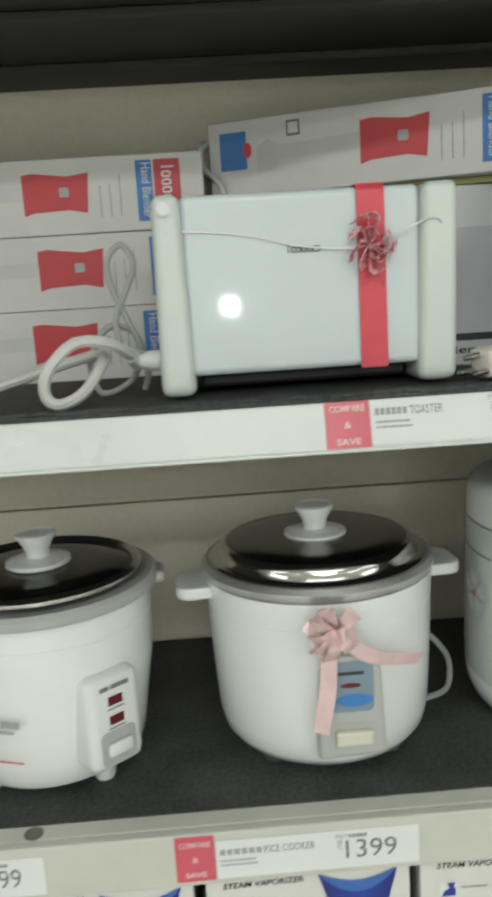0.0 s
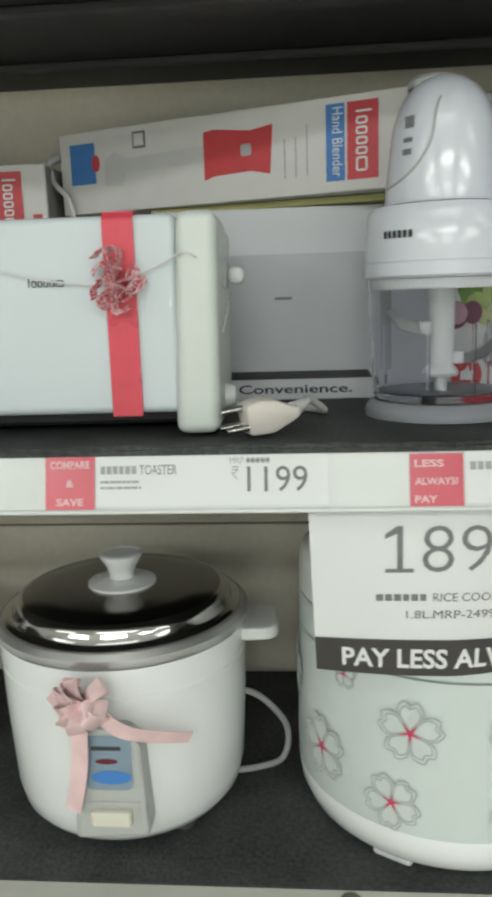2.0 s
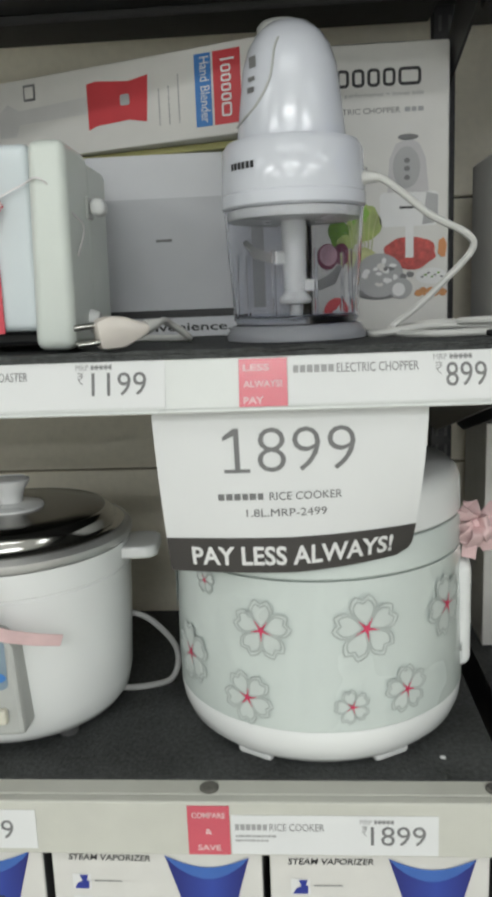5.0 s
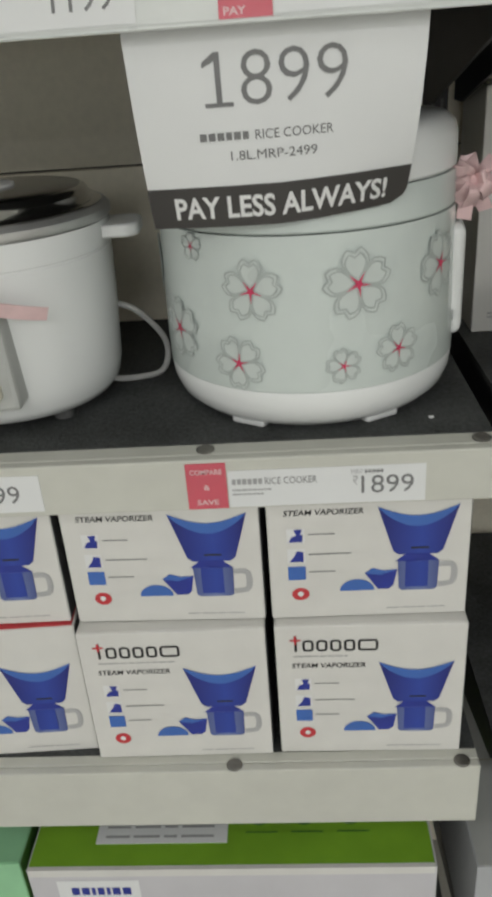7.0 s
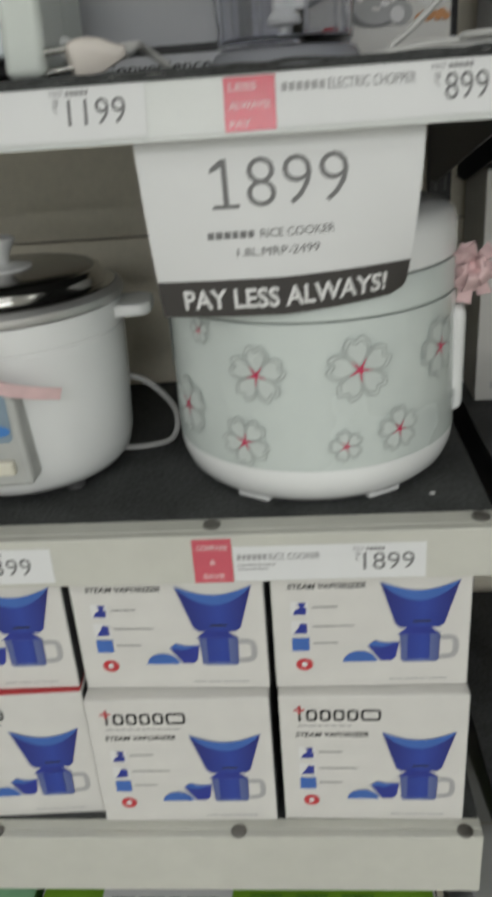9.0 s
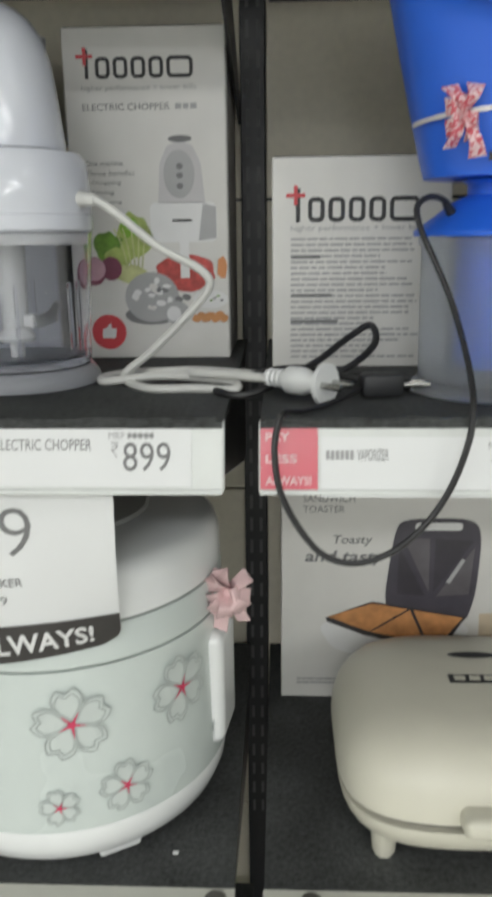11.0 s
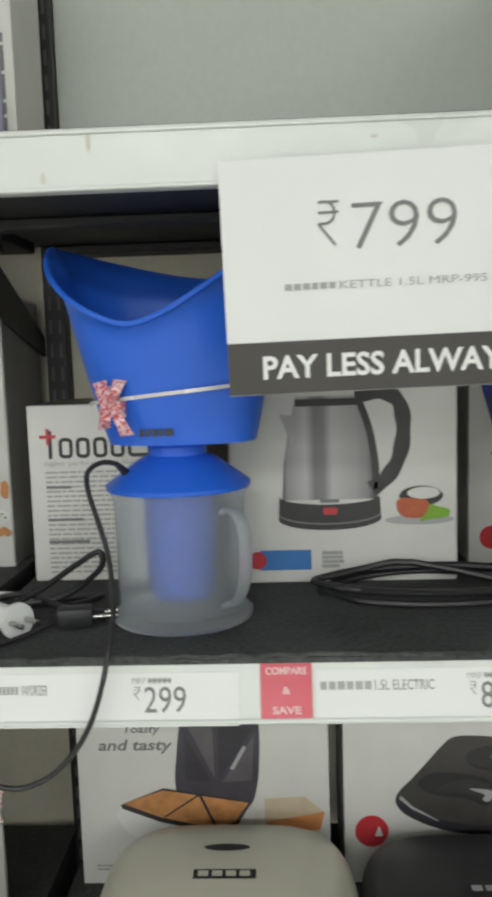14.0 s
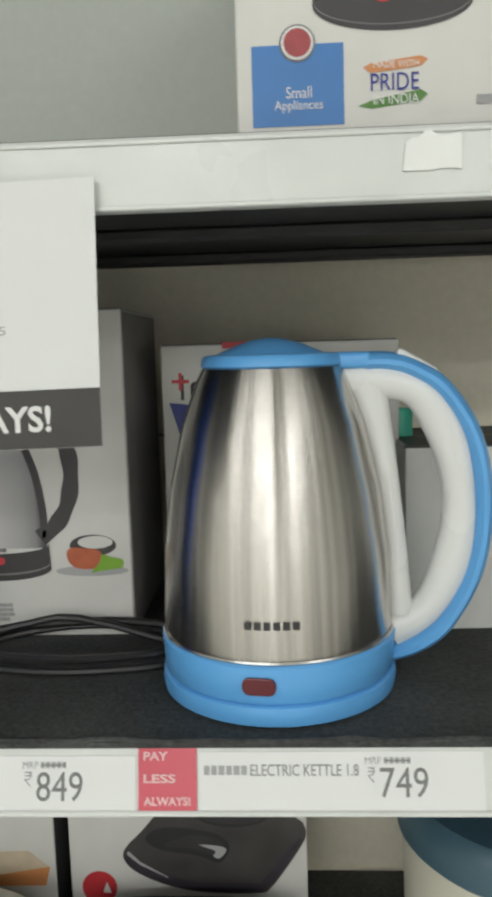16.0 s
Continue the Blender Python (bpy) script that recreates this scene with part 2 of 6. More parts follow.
FOIL = glitter("flecked_foil", (0.58, 0.1, 0.13), (0.75, 0.55, 0.56), 800)


# ---- building helpers ----
FRONTS = {}
SHELL = ("body", "side_panel", "top_panel", "flap_edge", "top_edge", "label_paper", "red_band", "red_tab")
FINE_PRINT = ("subtitle", "slogan", "small_print", "features", "made_mark", "label_print", "bold_print", "maker_mark", "old_price", "printed_mark")


def part(name, bm, mat, parent, label="", smooth=False):
    """Links a bmesh as one mesh object under a thing or a part."""
    me = bpy.data.meshes.new(name)
    bm.normal_update()
    if smooth:
        for f in bm.faces:
            f.smooth = True
        for e in bm.edges:
            if smooth != "area" and len(e.link_faces) == 2 and e.calc_face_angle(0) > 0.7:
                e.smooth = False
    soft_normals = [sum((f.normal * f.calc_area() for f in v.link_faces), Vector()).normalized() for v in bm.verts] if smooth == "area" else None
    bm.to_mesh(me)
    bm.free()
    if soft_normals:
        me.normals_split_custom_set_from_vertices(soft_normals)
    me.materials.append(mat)
    ob = new(name, me)
    ob.parent = FRONTS.get(parent.name, parent) if parent is not None and name not in SHELL else parent
    return tagged(ob, label, kind="stuff" if name in FINE_PRINT else "")


def thing(name, label, category, m=None, group="", kind=""):
    ob = new(name)
    ob.empty_display_size = 0.02
    ob.matrix_world = m if m is not None else Matrix()
    return tagged(ob, label, category, group, kind)


def solid(name, bm, mat, label, category="", kind="structure", smooth=False, group=""):
    return tagged(part(name, bm, mat, None, "", smooth), label, category, group, kind)


def block(x0, x1, y0, y1, z0, z1, bevel=0.0, seg=2):
    bm = bmesh.new()
    bmesh.ops.create_cube(bm, size=1)
    for v in bm.verts:
        v.co = ((x0 + x1) / 2 + v.co.x * (x1 - x0), (y0 + y1) / 2 + v.co.y * (y1 - y0), (z0 + z1) / 2 + v.co.z * (z1 - z0))
    if bevel:
        bmesh.ops.bevel(bm, geom=bm.edges[:], offset=bevel, segments=seg, profile=0.5, affect="EDGES")
    return bm


def prism(pts, y0, y1, bevel=0.0):
    """An outline in x and z, from y0 (front) to y1."""
    bm = bmesh.new()
    f = bm.faces.new([bm.verts.new((x, y0, z)) for x, z in pts])
    ex = bmesh.ops.extrude_face_region(bm, geom=[f])
    bmesh.ops.translate(bm, verts=[v for v in ex["geom"] if isinstance(v, bmesh.types.BMVert)], vec=(0, y1 - y0, 0))
    bmesh.ops.recalc_face_normals(bm, faces=bm.faces)
    if bevel:
        bmesh.ops.bevel(bm, geom=bm.edges[:], offset=bevel, segments=2, profile=0.5, affect="EDGES")
    return bm


def flat(pts, y):
    """A flat print in x and z, facing -y."""
    bm = bmesh.new()
    f = bm.faces.new([bm.verts.new((x, y, z)) for x, z in pts])
    bm.normal_update()
    if f.normal.y > 0:
        f.normal_flip()
    return bm


def rect(x0, x1, z0, z1):
    return [(x0, z0), (x1, z0), (x1, z1), (x0, z1)]


def oval(x, z, rx, rz, n=28, a0=0.0, a1=360.0):
    full = abs(a1 - a0) >= 360
    k = n if full else n - 1
    return [(x + rx * math.cos(radians(a0 + (a1 - a0) * i / k)), z + rz * math.sin(radians(a0 + (a1 - a0) * i / k))) for i in range(n)]


def soft(pts, steps=5):
    """A rounded outline through a few corners."""
    return [(p.x, p.z) for p in smooth_path([(x, 0, z) for x, z in pts], steps, True)]


def rounded(x0, x1, z0, z1, r, n=5):
    out = []
    for cx, cz, a in ((x1 - r, z1 - r, 0), (x0 + r, z1 - r, 90), (x0 + r, z0 + r, 180), (x1 - r, z0 + r, 270)):
        out += [(cx + r * math.cos(radians(a + 90 * i / n)), cz + r * math.sin(radians(a + 90 * i / n))) for i in range(n + 1)]
    return out


def lathe(profile, seg=64, cx=0.0, cy=0.0, cap=True):
    """Turns (radius, z) round an upright axis."""
    bm = bmesh.new()
    rings = []
    for r, z in profile:
        if r < 1e-5:
            rings.append([bm.verts.new((cx, cy, z))])
        else:
            rings.append([bm.verts.new((cx + r * math.cos(2 * math.pi * i / seg), cy + r * math.sin(2 * math.pi * i / seg), z)) for i in range(seg)])
    for a, b in zip(rings, rings[1:]):
        for i in range(seg):
            j = (i + 1) % seg
            if len(a) == 1 and len(b) == 1:
                continue
            if len(a) == 1:
                bm.faces.new((a[0], b[j], b[i]))
            elif len(b) == 1:
                bm.faces.new((a[i], a[j], b[0]))
            else:
                bm.faces.new((a[i], a[j], b[j], b[i]))
    if cap:
        for ring, flip in ((rings[0], True), (rings[-1], False)):
            if len(ring) > 1:
                bm.faces.new(ring[::-1] if flip else ring)
    bmesh.ops.recalc_face_normals(bm, faces=bm.faces)
    return bm


def smooth_path(pts, steps=8, closed=False):
    """A soft curve through the points."""
    p = [Vector(q) for q in pts]
    n, out = len(p), []
    for i in range(n if closed else n - 1):
        a, b, c, d = ((p[(i - 1) % n], p[i], p[(i + 1) % n], p[(i + 2) % n]) if closed else (p[max(i - 1, 0)], p[i], p[i + 1], p[min(i + 2, n - 1)]))
        for k in range(steps):
            t = k / steps
            out.append(0.5 * (2 * b + (c - a) * t + (2 * a - 5 * b + 4 * c - d) * t * t + (3 * b - a - 3 * c + d) * t ** 3))
    if not closed:
        out.append(p[-1])
    return out


def sweep(pts, radius, seg=8, steps=8, closed=False, wide=None, up=None):
    """A cord along a soft curve; wide and up give it a flat section."""
    path = smooth_path(pts, steps, closed)
    bm, rings, n = bmesh.new(), [], len(path)
    side = None
    for i, p in enumerate(path):
        t = (path[(i + 1) % n] - path[i - 1]) if closed else (path[min(i + 1, n - 1)] - path[max(i - 1, 0)])
        t.normalize()
        if up is not None:
            side = t.cross(Vector(up)).normalized()
        elif side is None:
            side = t.orthogonal().normalized()
        else:
            side = (side - t * side.dot(t)).normalized()
        other = side.cross(t)
        r1 = radius(i / (n - 1)) if callable(radius) else radius
        r2 = r1 if wide is None else (wide(i / (n - 1)) if callable(wide) else wide)
        rings.append([bm.verts.new(p + side * r2 * math.cos(2 * math.pi * k / seg) + other * r1 * math.sin(2 * math.pi * k / seg)) for k in range(seg)])
    pairs = list(zip(rings, rings[1:])) + ([(rings[-1], rings[0])] if closed else [])
    for a, b in pairs:
        for k in range(seg):
            bm.faces.new((a[k], a[(k + 1) % seg], b[(k + 1) % seg], b[k]))
    if not closed:
        bm.faces.new(rings[0][::-1])
        bm.faces.new(rings[-1])
    bmesh.ops.recalc_face_normals(bm, faces=bm.faces)
    return bm


def band(pts, half, steps=8, up=(0, 0, 1), thick=0.0005, twist=0.0):
    """A ribbon strip along a soft curve, half wide to each side of it."""
    path = smooth_path(pts, steps)
    bm, rows, n = bmesh.new(), [], len(path)
    for i, p in enumerate(path):
        t = (path[min(i + 1, n - 1)] - path[max(i - 1, 0)]).normalized()
        u = Vector(up)
        u = (u - t * u.dot(t)).normalized()
        u.rotate(Matrix.Rotation(twist * i / n, 3, t))
        nn = t.cross(u) * thick
        h = half(i / (n - 1)) if callable(half) else half
        rows.append([bm.verts.new(p + u * h + nn), bm.verts.new(p - u * h + nn), bm.verts.new(p - u * h - nn), bm.verts.new(p + u * h - nn)])
    for a, b in zip(rows, rows[1:]):
        for k in range(4):
            bm.faces.new((a[k], a[(k + 1) % 4], b[(k + 1) % 4], b[k]))
    bm.faces.new(rows[0][::-1])
    bm.faces.new(rows[-1])
    bmesh.ops.recalc_face_normals(bm, faces=bm.faces)
    return bm


def turned(bm, m):
    bmesh.ops.transform(bm, matrix=m, verts=bm.verts)
    return bm


def join(*bms):
    out = bmesh.new()
    for b in bms:
        me = bpy.data.meshes.new("tmp")
        b.to_mesh(me)
        b.free()
        out.from_mesh(me)
        bpy.data.meshes.remove(me)
    return out


def lettering(string, x0, x1, z0, z1, y, shear=0.0, bold=0.0):
    """Words of the built-in font, fitted into a rectangle that faces -y."""
    cu = bpy.data.curves.new("tmp", "FONT")
    cu.body, cu.size, cu.resolution_u, cu.shear, cu.offset = string, 1.0, 3, shear, bold
    ob = bpy.data.objects.new("tmp", cu)
    scene.collection.objects.link(ob)
    me = bpy.data.meshes.new_from_object(ob.evaluated_get(bpy.context.evaluated_depsgraph_get()))
    bpy.data.objects.remove(ob)
    bpy.data.curves.remove(cu)
    bm = bmesh.new()
    bm.from_mesh(me)
    bpy.data.meshes.remove(me)
    xs, ys = [v.co.x for v in bm.verts], [v.co.y for v in bm.verts]
    sx, sz = (x1 - x0) / (max(xs) - min(xs)), (z1 - z0) / (max(ys) - min(ys))
    mx, mz = min(xs), min(ys)
    for v in bm.verts:
        v.co = (x0 + (v.co.x - mx) * sx, y, z0 + (v.co.y - mz) * sz)
    return bm


def bars(x0, x1, z, h, y, cuts=(0.0, 1.0)):
    """A line of writing too small to read: dashes of its size."""
    bm = bmesh.new()
    for a, b in zip(cuts[::2], cuts[1::2]):
        xa, xb = x0 + (x1 - x0) * a, x0 + (x1 - x0) * b
        bm.faces.new([bm.verts.new((xa, y, z - h / 2)), bm.verts.new((xb, y, z - h / 2)), bm.verts.new((xb, y, z + h / 2)), bm.verts.new((xa, y, z + h / 2))])
    return bm


WORDS = (0.0, 0.22, 0.26, 0.5, 0.54, 0.66, 0.7, 1.0)


def paragraph(x0, x1, z1, z0, rows, h, y, seed=1):
    """Several lines of unreadable small print."""
    rnd, out = random.Random(seed), bmesh.new()
    for i in range(rows):
        z, x, end = z1 - (z1 - z0) * (i + 0.5) / rows, x0, x0 + (x1 - x0) * rnd.uniform(0.6, 1.0)
        while x < end:
            w = rnd.uniform(0.03, 0.13) * (x1 - x0)
            xe = min(x + w, end)
            out.faces.new([out.verts.new((x, y, z - h / 2)), out.verts.new((xe, y, z - h / 2)), out.verts.new((xe, y, z + h / 2)), out.verts.new((x, y, z + h / 2))])
            x = xe + 0.014 * (x1 - x0)
    return out


def wordmark(x0, x1, z0, z1, y):
    """A maker's mark as plain shapes: a short stem, then a row of hollow rounded frames."""
    out, xh = [], (z1 - z0) * 0.74
    t = xh * 0.09
    unit = (x1 - x0) / 6.4
    x = x0 + unit * 0.75
    out.append(([(x0 + unit * 0.35, y, z1), (x0 + unit * 0.35, y, z0)], False))
    for w in (1.0, 1.0, 1.0, 1.0, 1.65):
        xa, xb = x + unit * 0.09 + t, x + unit * w - unit * 0.09 - t
        out.append(([(p, y, q) for p, q in rounded(xa, xb, z0 + t, z0 + xh - t, unit * 0.2, 3)], True))
        x += unit * w
    return join(*[sweep(p, 0.00015, 4, 2, c, t, (0, 1, 0)) for p, c in out])


def rupee(x0, x1, z0, z1, y):
    """The rupee sign in plain strokes."""
    w, h = x1 - x0, z1 - z0
    t = h * 0.028
    lines = ([(x0, z1 - t), (x1, z1 - t)], [(x0, z0 + h * 0.74), (x1, z0 + h * 0.74)],
             [(x0 + w * 0.05, z1 - t), (x0 + w * 0.45, z1 - t), (x0 + w * 0.74, z0 + h * 0.86), (x0 + w * 0.74, z0 + h * 0.62), (x0 + w * 0.45, z0 + h * 0.5), (x0, z0 + h * 0.49)],
             [(x0, z0 + h * 0.49), (x0 + w * 0.82, z0)])
    return join(*[sweep([(a, y - 0.0001 * i, b) for a, b in p], 0.00005, 4, 4, wide=t, up=(0, 1, 0)) for i, p in enumerate(lines)])


def cross_mark(x, z, s, y):
    t = s * 0.2
    return flat([(x - t, z - s), (x + t, z - s), (x + t, z - t), (x + s, z - t), (x + s, z + t), (x + t, z + t), (x + t, z + s), (x - t, z + s), (x - t, z + t), (x - s, z + t), (x - s, z - t), (x - t, z - t)], y)


# ---- the aisle around ----
solid("floor", block(-4, 5, -7.1, 1.2, -0.1, 0.0), FLOOR, "pale polished tile floor of the shop aisle", "floor")
solid("ceiling", block(-4, 5, -7.1, 1.2, 2.9, 3.0), PLASTER, "plain off-white shop ceiling", "ceiling")
bm = join(block(-4, 0.61, -7.2, -7.1, 0, 2.9), block(0.75, 5, -7.2, -7.1, 0, 2.9), block(0.61, 0.75, -7.2, -7.1, 0, 1.22), block(0.61, 0.75, -7.2, -7.1, 1.38, 2.9))
solid("wall_south", bm, PLASTER, "plain off-white wall with a small window", "wall")
solid("wall_west", block(-4.1, -4, -7.1, 1.2, 0, 2.9), PLASTER, "plain off-white end wall", "wall")
solid("wall_east", block(5, 5.1, -7.1, 1.2, 0, 2.9), PLASTER, "plain off-white end wall", "wall")
solid("wall_north", block(-4, 5, 1.2, 1.3, 0, 2.9), PLASTER, "plain wall behind the shelving", "wall")

BACK = 1.04
SEAMS = [0.0, 0.36, 0.75, 1.142, 1.436, 1.62, 2.3]
UP = 0.594
for k, (x0, x1) in enumerate(((-0.66, UP - 0.012), (UP + 0.012, 1.82))):
    for i, (z0, z1) in enumerate(zip(SEAMS, SEAMS[1:])):
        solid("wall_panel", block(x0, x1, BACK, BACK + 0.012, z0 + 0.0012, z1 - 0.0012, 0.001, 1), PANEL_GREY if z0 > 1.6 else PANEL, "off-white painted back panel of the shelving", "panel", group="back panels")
solid("wall_core", block(-0.66, 1.82, BACK + 0.013, BACK + 0.03, 0, 2.3), BLACK, "dark core behind the back panels", "panel")


SLOT = material("slot_grey", (0.1, 0.1, 0.098), 0.6, vary=0.2)


def upright(x, slotted):
    u = thing("upright", "dark grey slotted steel shelving upright", "upright", pose(x, BACK, 0), "uprights")
    part("post", block(-0.0115, 0.0115, -0.014, 0.03, 0, 2.3, 0.001, 1), BLACK, u)
    if slotted:
        first = part("slot", flat(rect(-0.0016, 0.0016, 0, 0.015), -0.0146), SLOT, u, "dim slot")
        for i in range(52):
            for s in (-0.005, 0.005):
                o = first if i == 0 and s < 0 else new("slot", first.data)
                o.parent, o.location = u, (s, 0, 0.75 + 0.025 * i)
    return u


for ux in (-0.66, UP, 1.82):
    upright(ux, ux == UP)


def shelf(x0, x1, top, front, drop, rail_mat, lip, label, screws=(), thick=0.0105, lean=0.0):
    """A steel shelf: tray, dark mat, front face with its lip, and end brackets."""
    s = thing("shelf", label, "shelf", pose(0, 0, top), "shelves")
    # Tray, stiffeners and channel have the underside's shade in their colour.
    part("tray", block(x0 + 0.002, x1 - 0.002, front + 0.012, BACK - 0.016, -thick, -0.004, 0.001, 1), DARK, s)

    def slope(bm):
        return turned(bm, Matrix(((1, 0, 0, 0), (0, 1, lean, lean * drop / 2), (0, 0, 1, 0), (0, 0, 0, 1))))

    part("front_face", slope(block(x0, x1, front + 0.002, front + 0.0115, -drop, -0.0005, 0.0015)), rail_mat, s)
    if thick > 0.02:
        for yr in (0.13, 0.27):
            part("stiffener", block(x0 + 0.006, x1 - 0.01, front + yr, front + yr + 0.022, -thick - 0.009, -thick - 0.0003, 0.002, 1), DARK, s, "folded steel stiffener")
    if lip:
        part("lip", block(x0, x1, front + 0.0118, front + lip, -0.0035, -0.0005, 0.0008, 1), rail_mat, s)
    bm = block(x0 + 0.001, x1 - 0.001, front + (lip or 0.004) + 0.0004, BACK - 0.015, -0.0035, 0.0)
    part("mat", bm, MAT, s, "dark grey textured shelf mat")
    if not lip and top < 1.5:
        part("rail_lip", slope(block(x0 + 0.0005, x1 - 0.0005, front - 0.0002, front + 0.0019, -drop - 0.0002, -drop + 0.0027, 0.0008, 1)), rail_mat, s, "thin raised lip of the price rail")
    if not lip and top > 1.5:
        for za in (-0.0045, -drop + 0.0003):
            part("rail_bead", block(x0 + 0.0005, x1 - 0.0005, front + 0.0006, front + 0.0019, za, za + 0.0024, 0.0005, 1), rail_mat, s, "thin pressed bead")
    if not lip:
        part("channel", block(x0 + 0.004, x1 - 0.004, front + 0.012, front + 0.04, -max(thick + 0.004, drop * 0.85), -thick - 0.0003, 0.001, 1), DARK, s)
    # Lower east shelves get left brackets as dark filler for the bay gap's shade.
    for xe in (x1 - 0.0065,) if top > 1.5 and x0 > 0 else (x0 + 0.004, x1 - 0.0065):
        if top > 1.63 and xe > 0:
            pts = [(front + 0.012, -0.001), (front + 0.012, -0.046), (BACK - 0.016, -0.134), (BACK - 0.016, -0.114), (front + 0.17, -0.02), (front + 0.08, -0.001)]
            xe = x1 + 0.001
        else:
            pts = [(front + 0.042, -thick - 0.001), (BACK - 0.016, -thick - 0.001), (BACK - 0.016, -0.115), (BACK - 0.05, -0.115), (front + 0.05, -0.045)]
        bm = bmesh.new()
        f = bm.faces.new([bm.verts.new((xe, y, z)) for y, z in pts])
        ex = bmesh.ops.extrude_face_region(bm, geom=[f])
        bmesh.ops.translate(bm, verts=[v for v in ex["geom"] if isinstance(v, bmesh.types.BMVert)], vec=(0.0025, 0, 0))
        bmesh.ops.recalc_face_normals(bm, faces=bm.faces)
        part("bracket", bm, BLACK, s, "black steel bracket")
    if lip == 0 and top < 1.5:
        rnd = random.Random(int(x1 * 100))
        edge = [(x0 + 0.004 + (x1 - x0 - 0.008) * k / 90, front + 0.0045 + rnd.uniform(-0.0012, 0.0008), 0.0004 + rnd.uniform(0, 0.0018)) for k in range(91)]
        part("mat_edge", sweep(edge, 0.0016, 6, 2), MAT, s, "frayed dark mat edge")
    for sx in screws:
        part("screw", lathe([(0.0075, -0.0004), (0.0075, 0.0008), (0.006, 0.0018), (0, 0.002)], 16, sx, front + (0.019 if lip > 0.025 else 0.0085)), SCREW, s)
    return s


BX0, BX1, CX0, CX1 = -0.645, 0.588, 0.607, 1.81
MID, LOW, BASE, TOP = 1.303, 0.968, 0.646, 1.629
TOP_WEST = TOP + 0.0065
LEANING = math.tan(radians(14))
ws = shelf(BX0, 0.579, TOP_WEST, 0.657, 0.035, RAIL, 0, "upper white-fronted steel shelf above the toaster", (), 0.026)
part("rear_ledge", block(0.5835, 0.604, 0.905, BACK - 0.016, -0.012, 0.0, 0.001, 1), DARK, ws, "dark rear ledge")
shelf(CX0, CX1, TOP, 0.657, 0.037, RAIL, 0, "upper white-fronted steel shelf above the kettle", (), 0.026)
shelf(BX0, BX1, MID, 0.657, 0.039, RAIL, 0, "steel shelf with white price rail carrying toaster and chopper", lean=LEANING)
shelf(CX0, CX1, MID, 0.657, 0.039, RAIL, 0, "steel shelf with white price rail carrying vaporizer and kettle", lean=LEANING)
shelf(BX0, BX1, LOW, 0.657, 0.046, CREAM, 0.03, "cream-fronted steel shelf carrying three rice cookers", (-0.08, 0.358, 0.575))
shelf(CX0, CX1, LOW, 0.657, 0.046, CREAM, 0.03, "cream-fronted steel shelf carrying sandwich makers", (0.64, 1.06))
shelf(BX0, BX1, BASE, 0.638, 0.075, CREAM, 0.024, "low cream-fronted steel shelf with stacked vaporizer cartons", (0.12, 0.359, 0.572))
shelf(CX0, CX1, BASE, 0.638, 0.075, CREAM, 0.024, "low cream-fronted steel shelf below the sandwich makers", (0.64, 1.06))
shelf(BX0, BX1, 0.3, 0.6, 0.08, CREAM, 0.024, "base shelf of the shelving with large cartons")
shelf(CX0, CX1, 0.3, 0.6, 0.08, CREAM, 0.024, "base shelf of the shelving, partly empty")


def smudge(x, z, w, h, y, seed):
    """A faint brown scuff on a shelf front."""
    rnd = random.Random(seed)
    pts = [(x + w * (0.8 + 0.4 * rnd.random()) * math.cos(2 * math.pi * k / 14), z + h * (0.8 + 0.4 * rnd.random()) * math.sin(2 * math.pi * k / 14)) for k in range(14)]
    return tagged(part("scuff", flat(pts, y), SCUFF, None), "faint brown scuff on the white shelf front", "scuff", "scuffs")


SCUFF = material("scuff_brown", (0.56, 0.55, 0.49), 0.5, vary=0.15, grain=200, blotch=60)
smudge(0.722, 1.6195, 0.0016, 0.006, 0.6585, 1)
smudge(0.694, 1.6, 0.0015, 0.004, 0.6585, 2)
smudge(0.889, 1.6165, 0.0022, 0.0012, 0.6585, 4)


# ---- cartons ----
def carton(name, label, m, w, d, h, face=CARD, side=CARD, top=None, group="", flap=True):
    """A cardboard box with its base centre front-left corner at the pose: x along the front, y back, z up."""
    c = thing(name, label, "box", m, group)
    FRONTS[c.name] = part("body", block(0, w, 0, d, 0, h, 0.0012), face, c)
    # Most side colours are darker than the face; CARD_SIDE carries painted shade.
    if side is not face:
        part("side_panel", block(w - 0.001, w + 0.0006, 0.002, d - 0.002, 0.002, h - 0.002), side, c, "side panel in a colour of its own")
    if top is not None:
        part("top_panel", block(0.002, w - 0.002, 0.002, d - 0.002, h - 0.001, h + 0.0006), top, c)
    if flap:
        part("flap_edge", block(0.001, w - 0.001, d * 0.5 - 0.0005, d * 0.5 + 0.0005, h - 0.0005, h + 0.0009), KRAFT, c)
    return c


E_ = -0.0005


def print_vaporizer(c, x, z, s):
    """The printed picture of a blue steam vaporizer with its mug and spare cups."""
    top = [(x + s * (-0.44 + 0.9 * k / 12), z + s * (1.02 - 0.13 * math.sin(math.pi * k / 12))) for k in range(13)]
    low = [(x + s * (-0.44 + 0.9 * k / 12), z + s * (1.02 - 0.27 * math.sin(math.pi * k / 12) ** 0.8)) for k in range(13)]
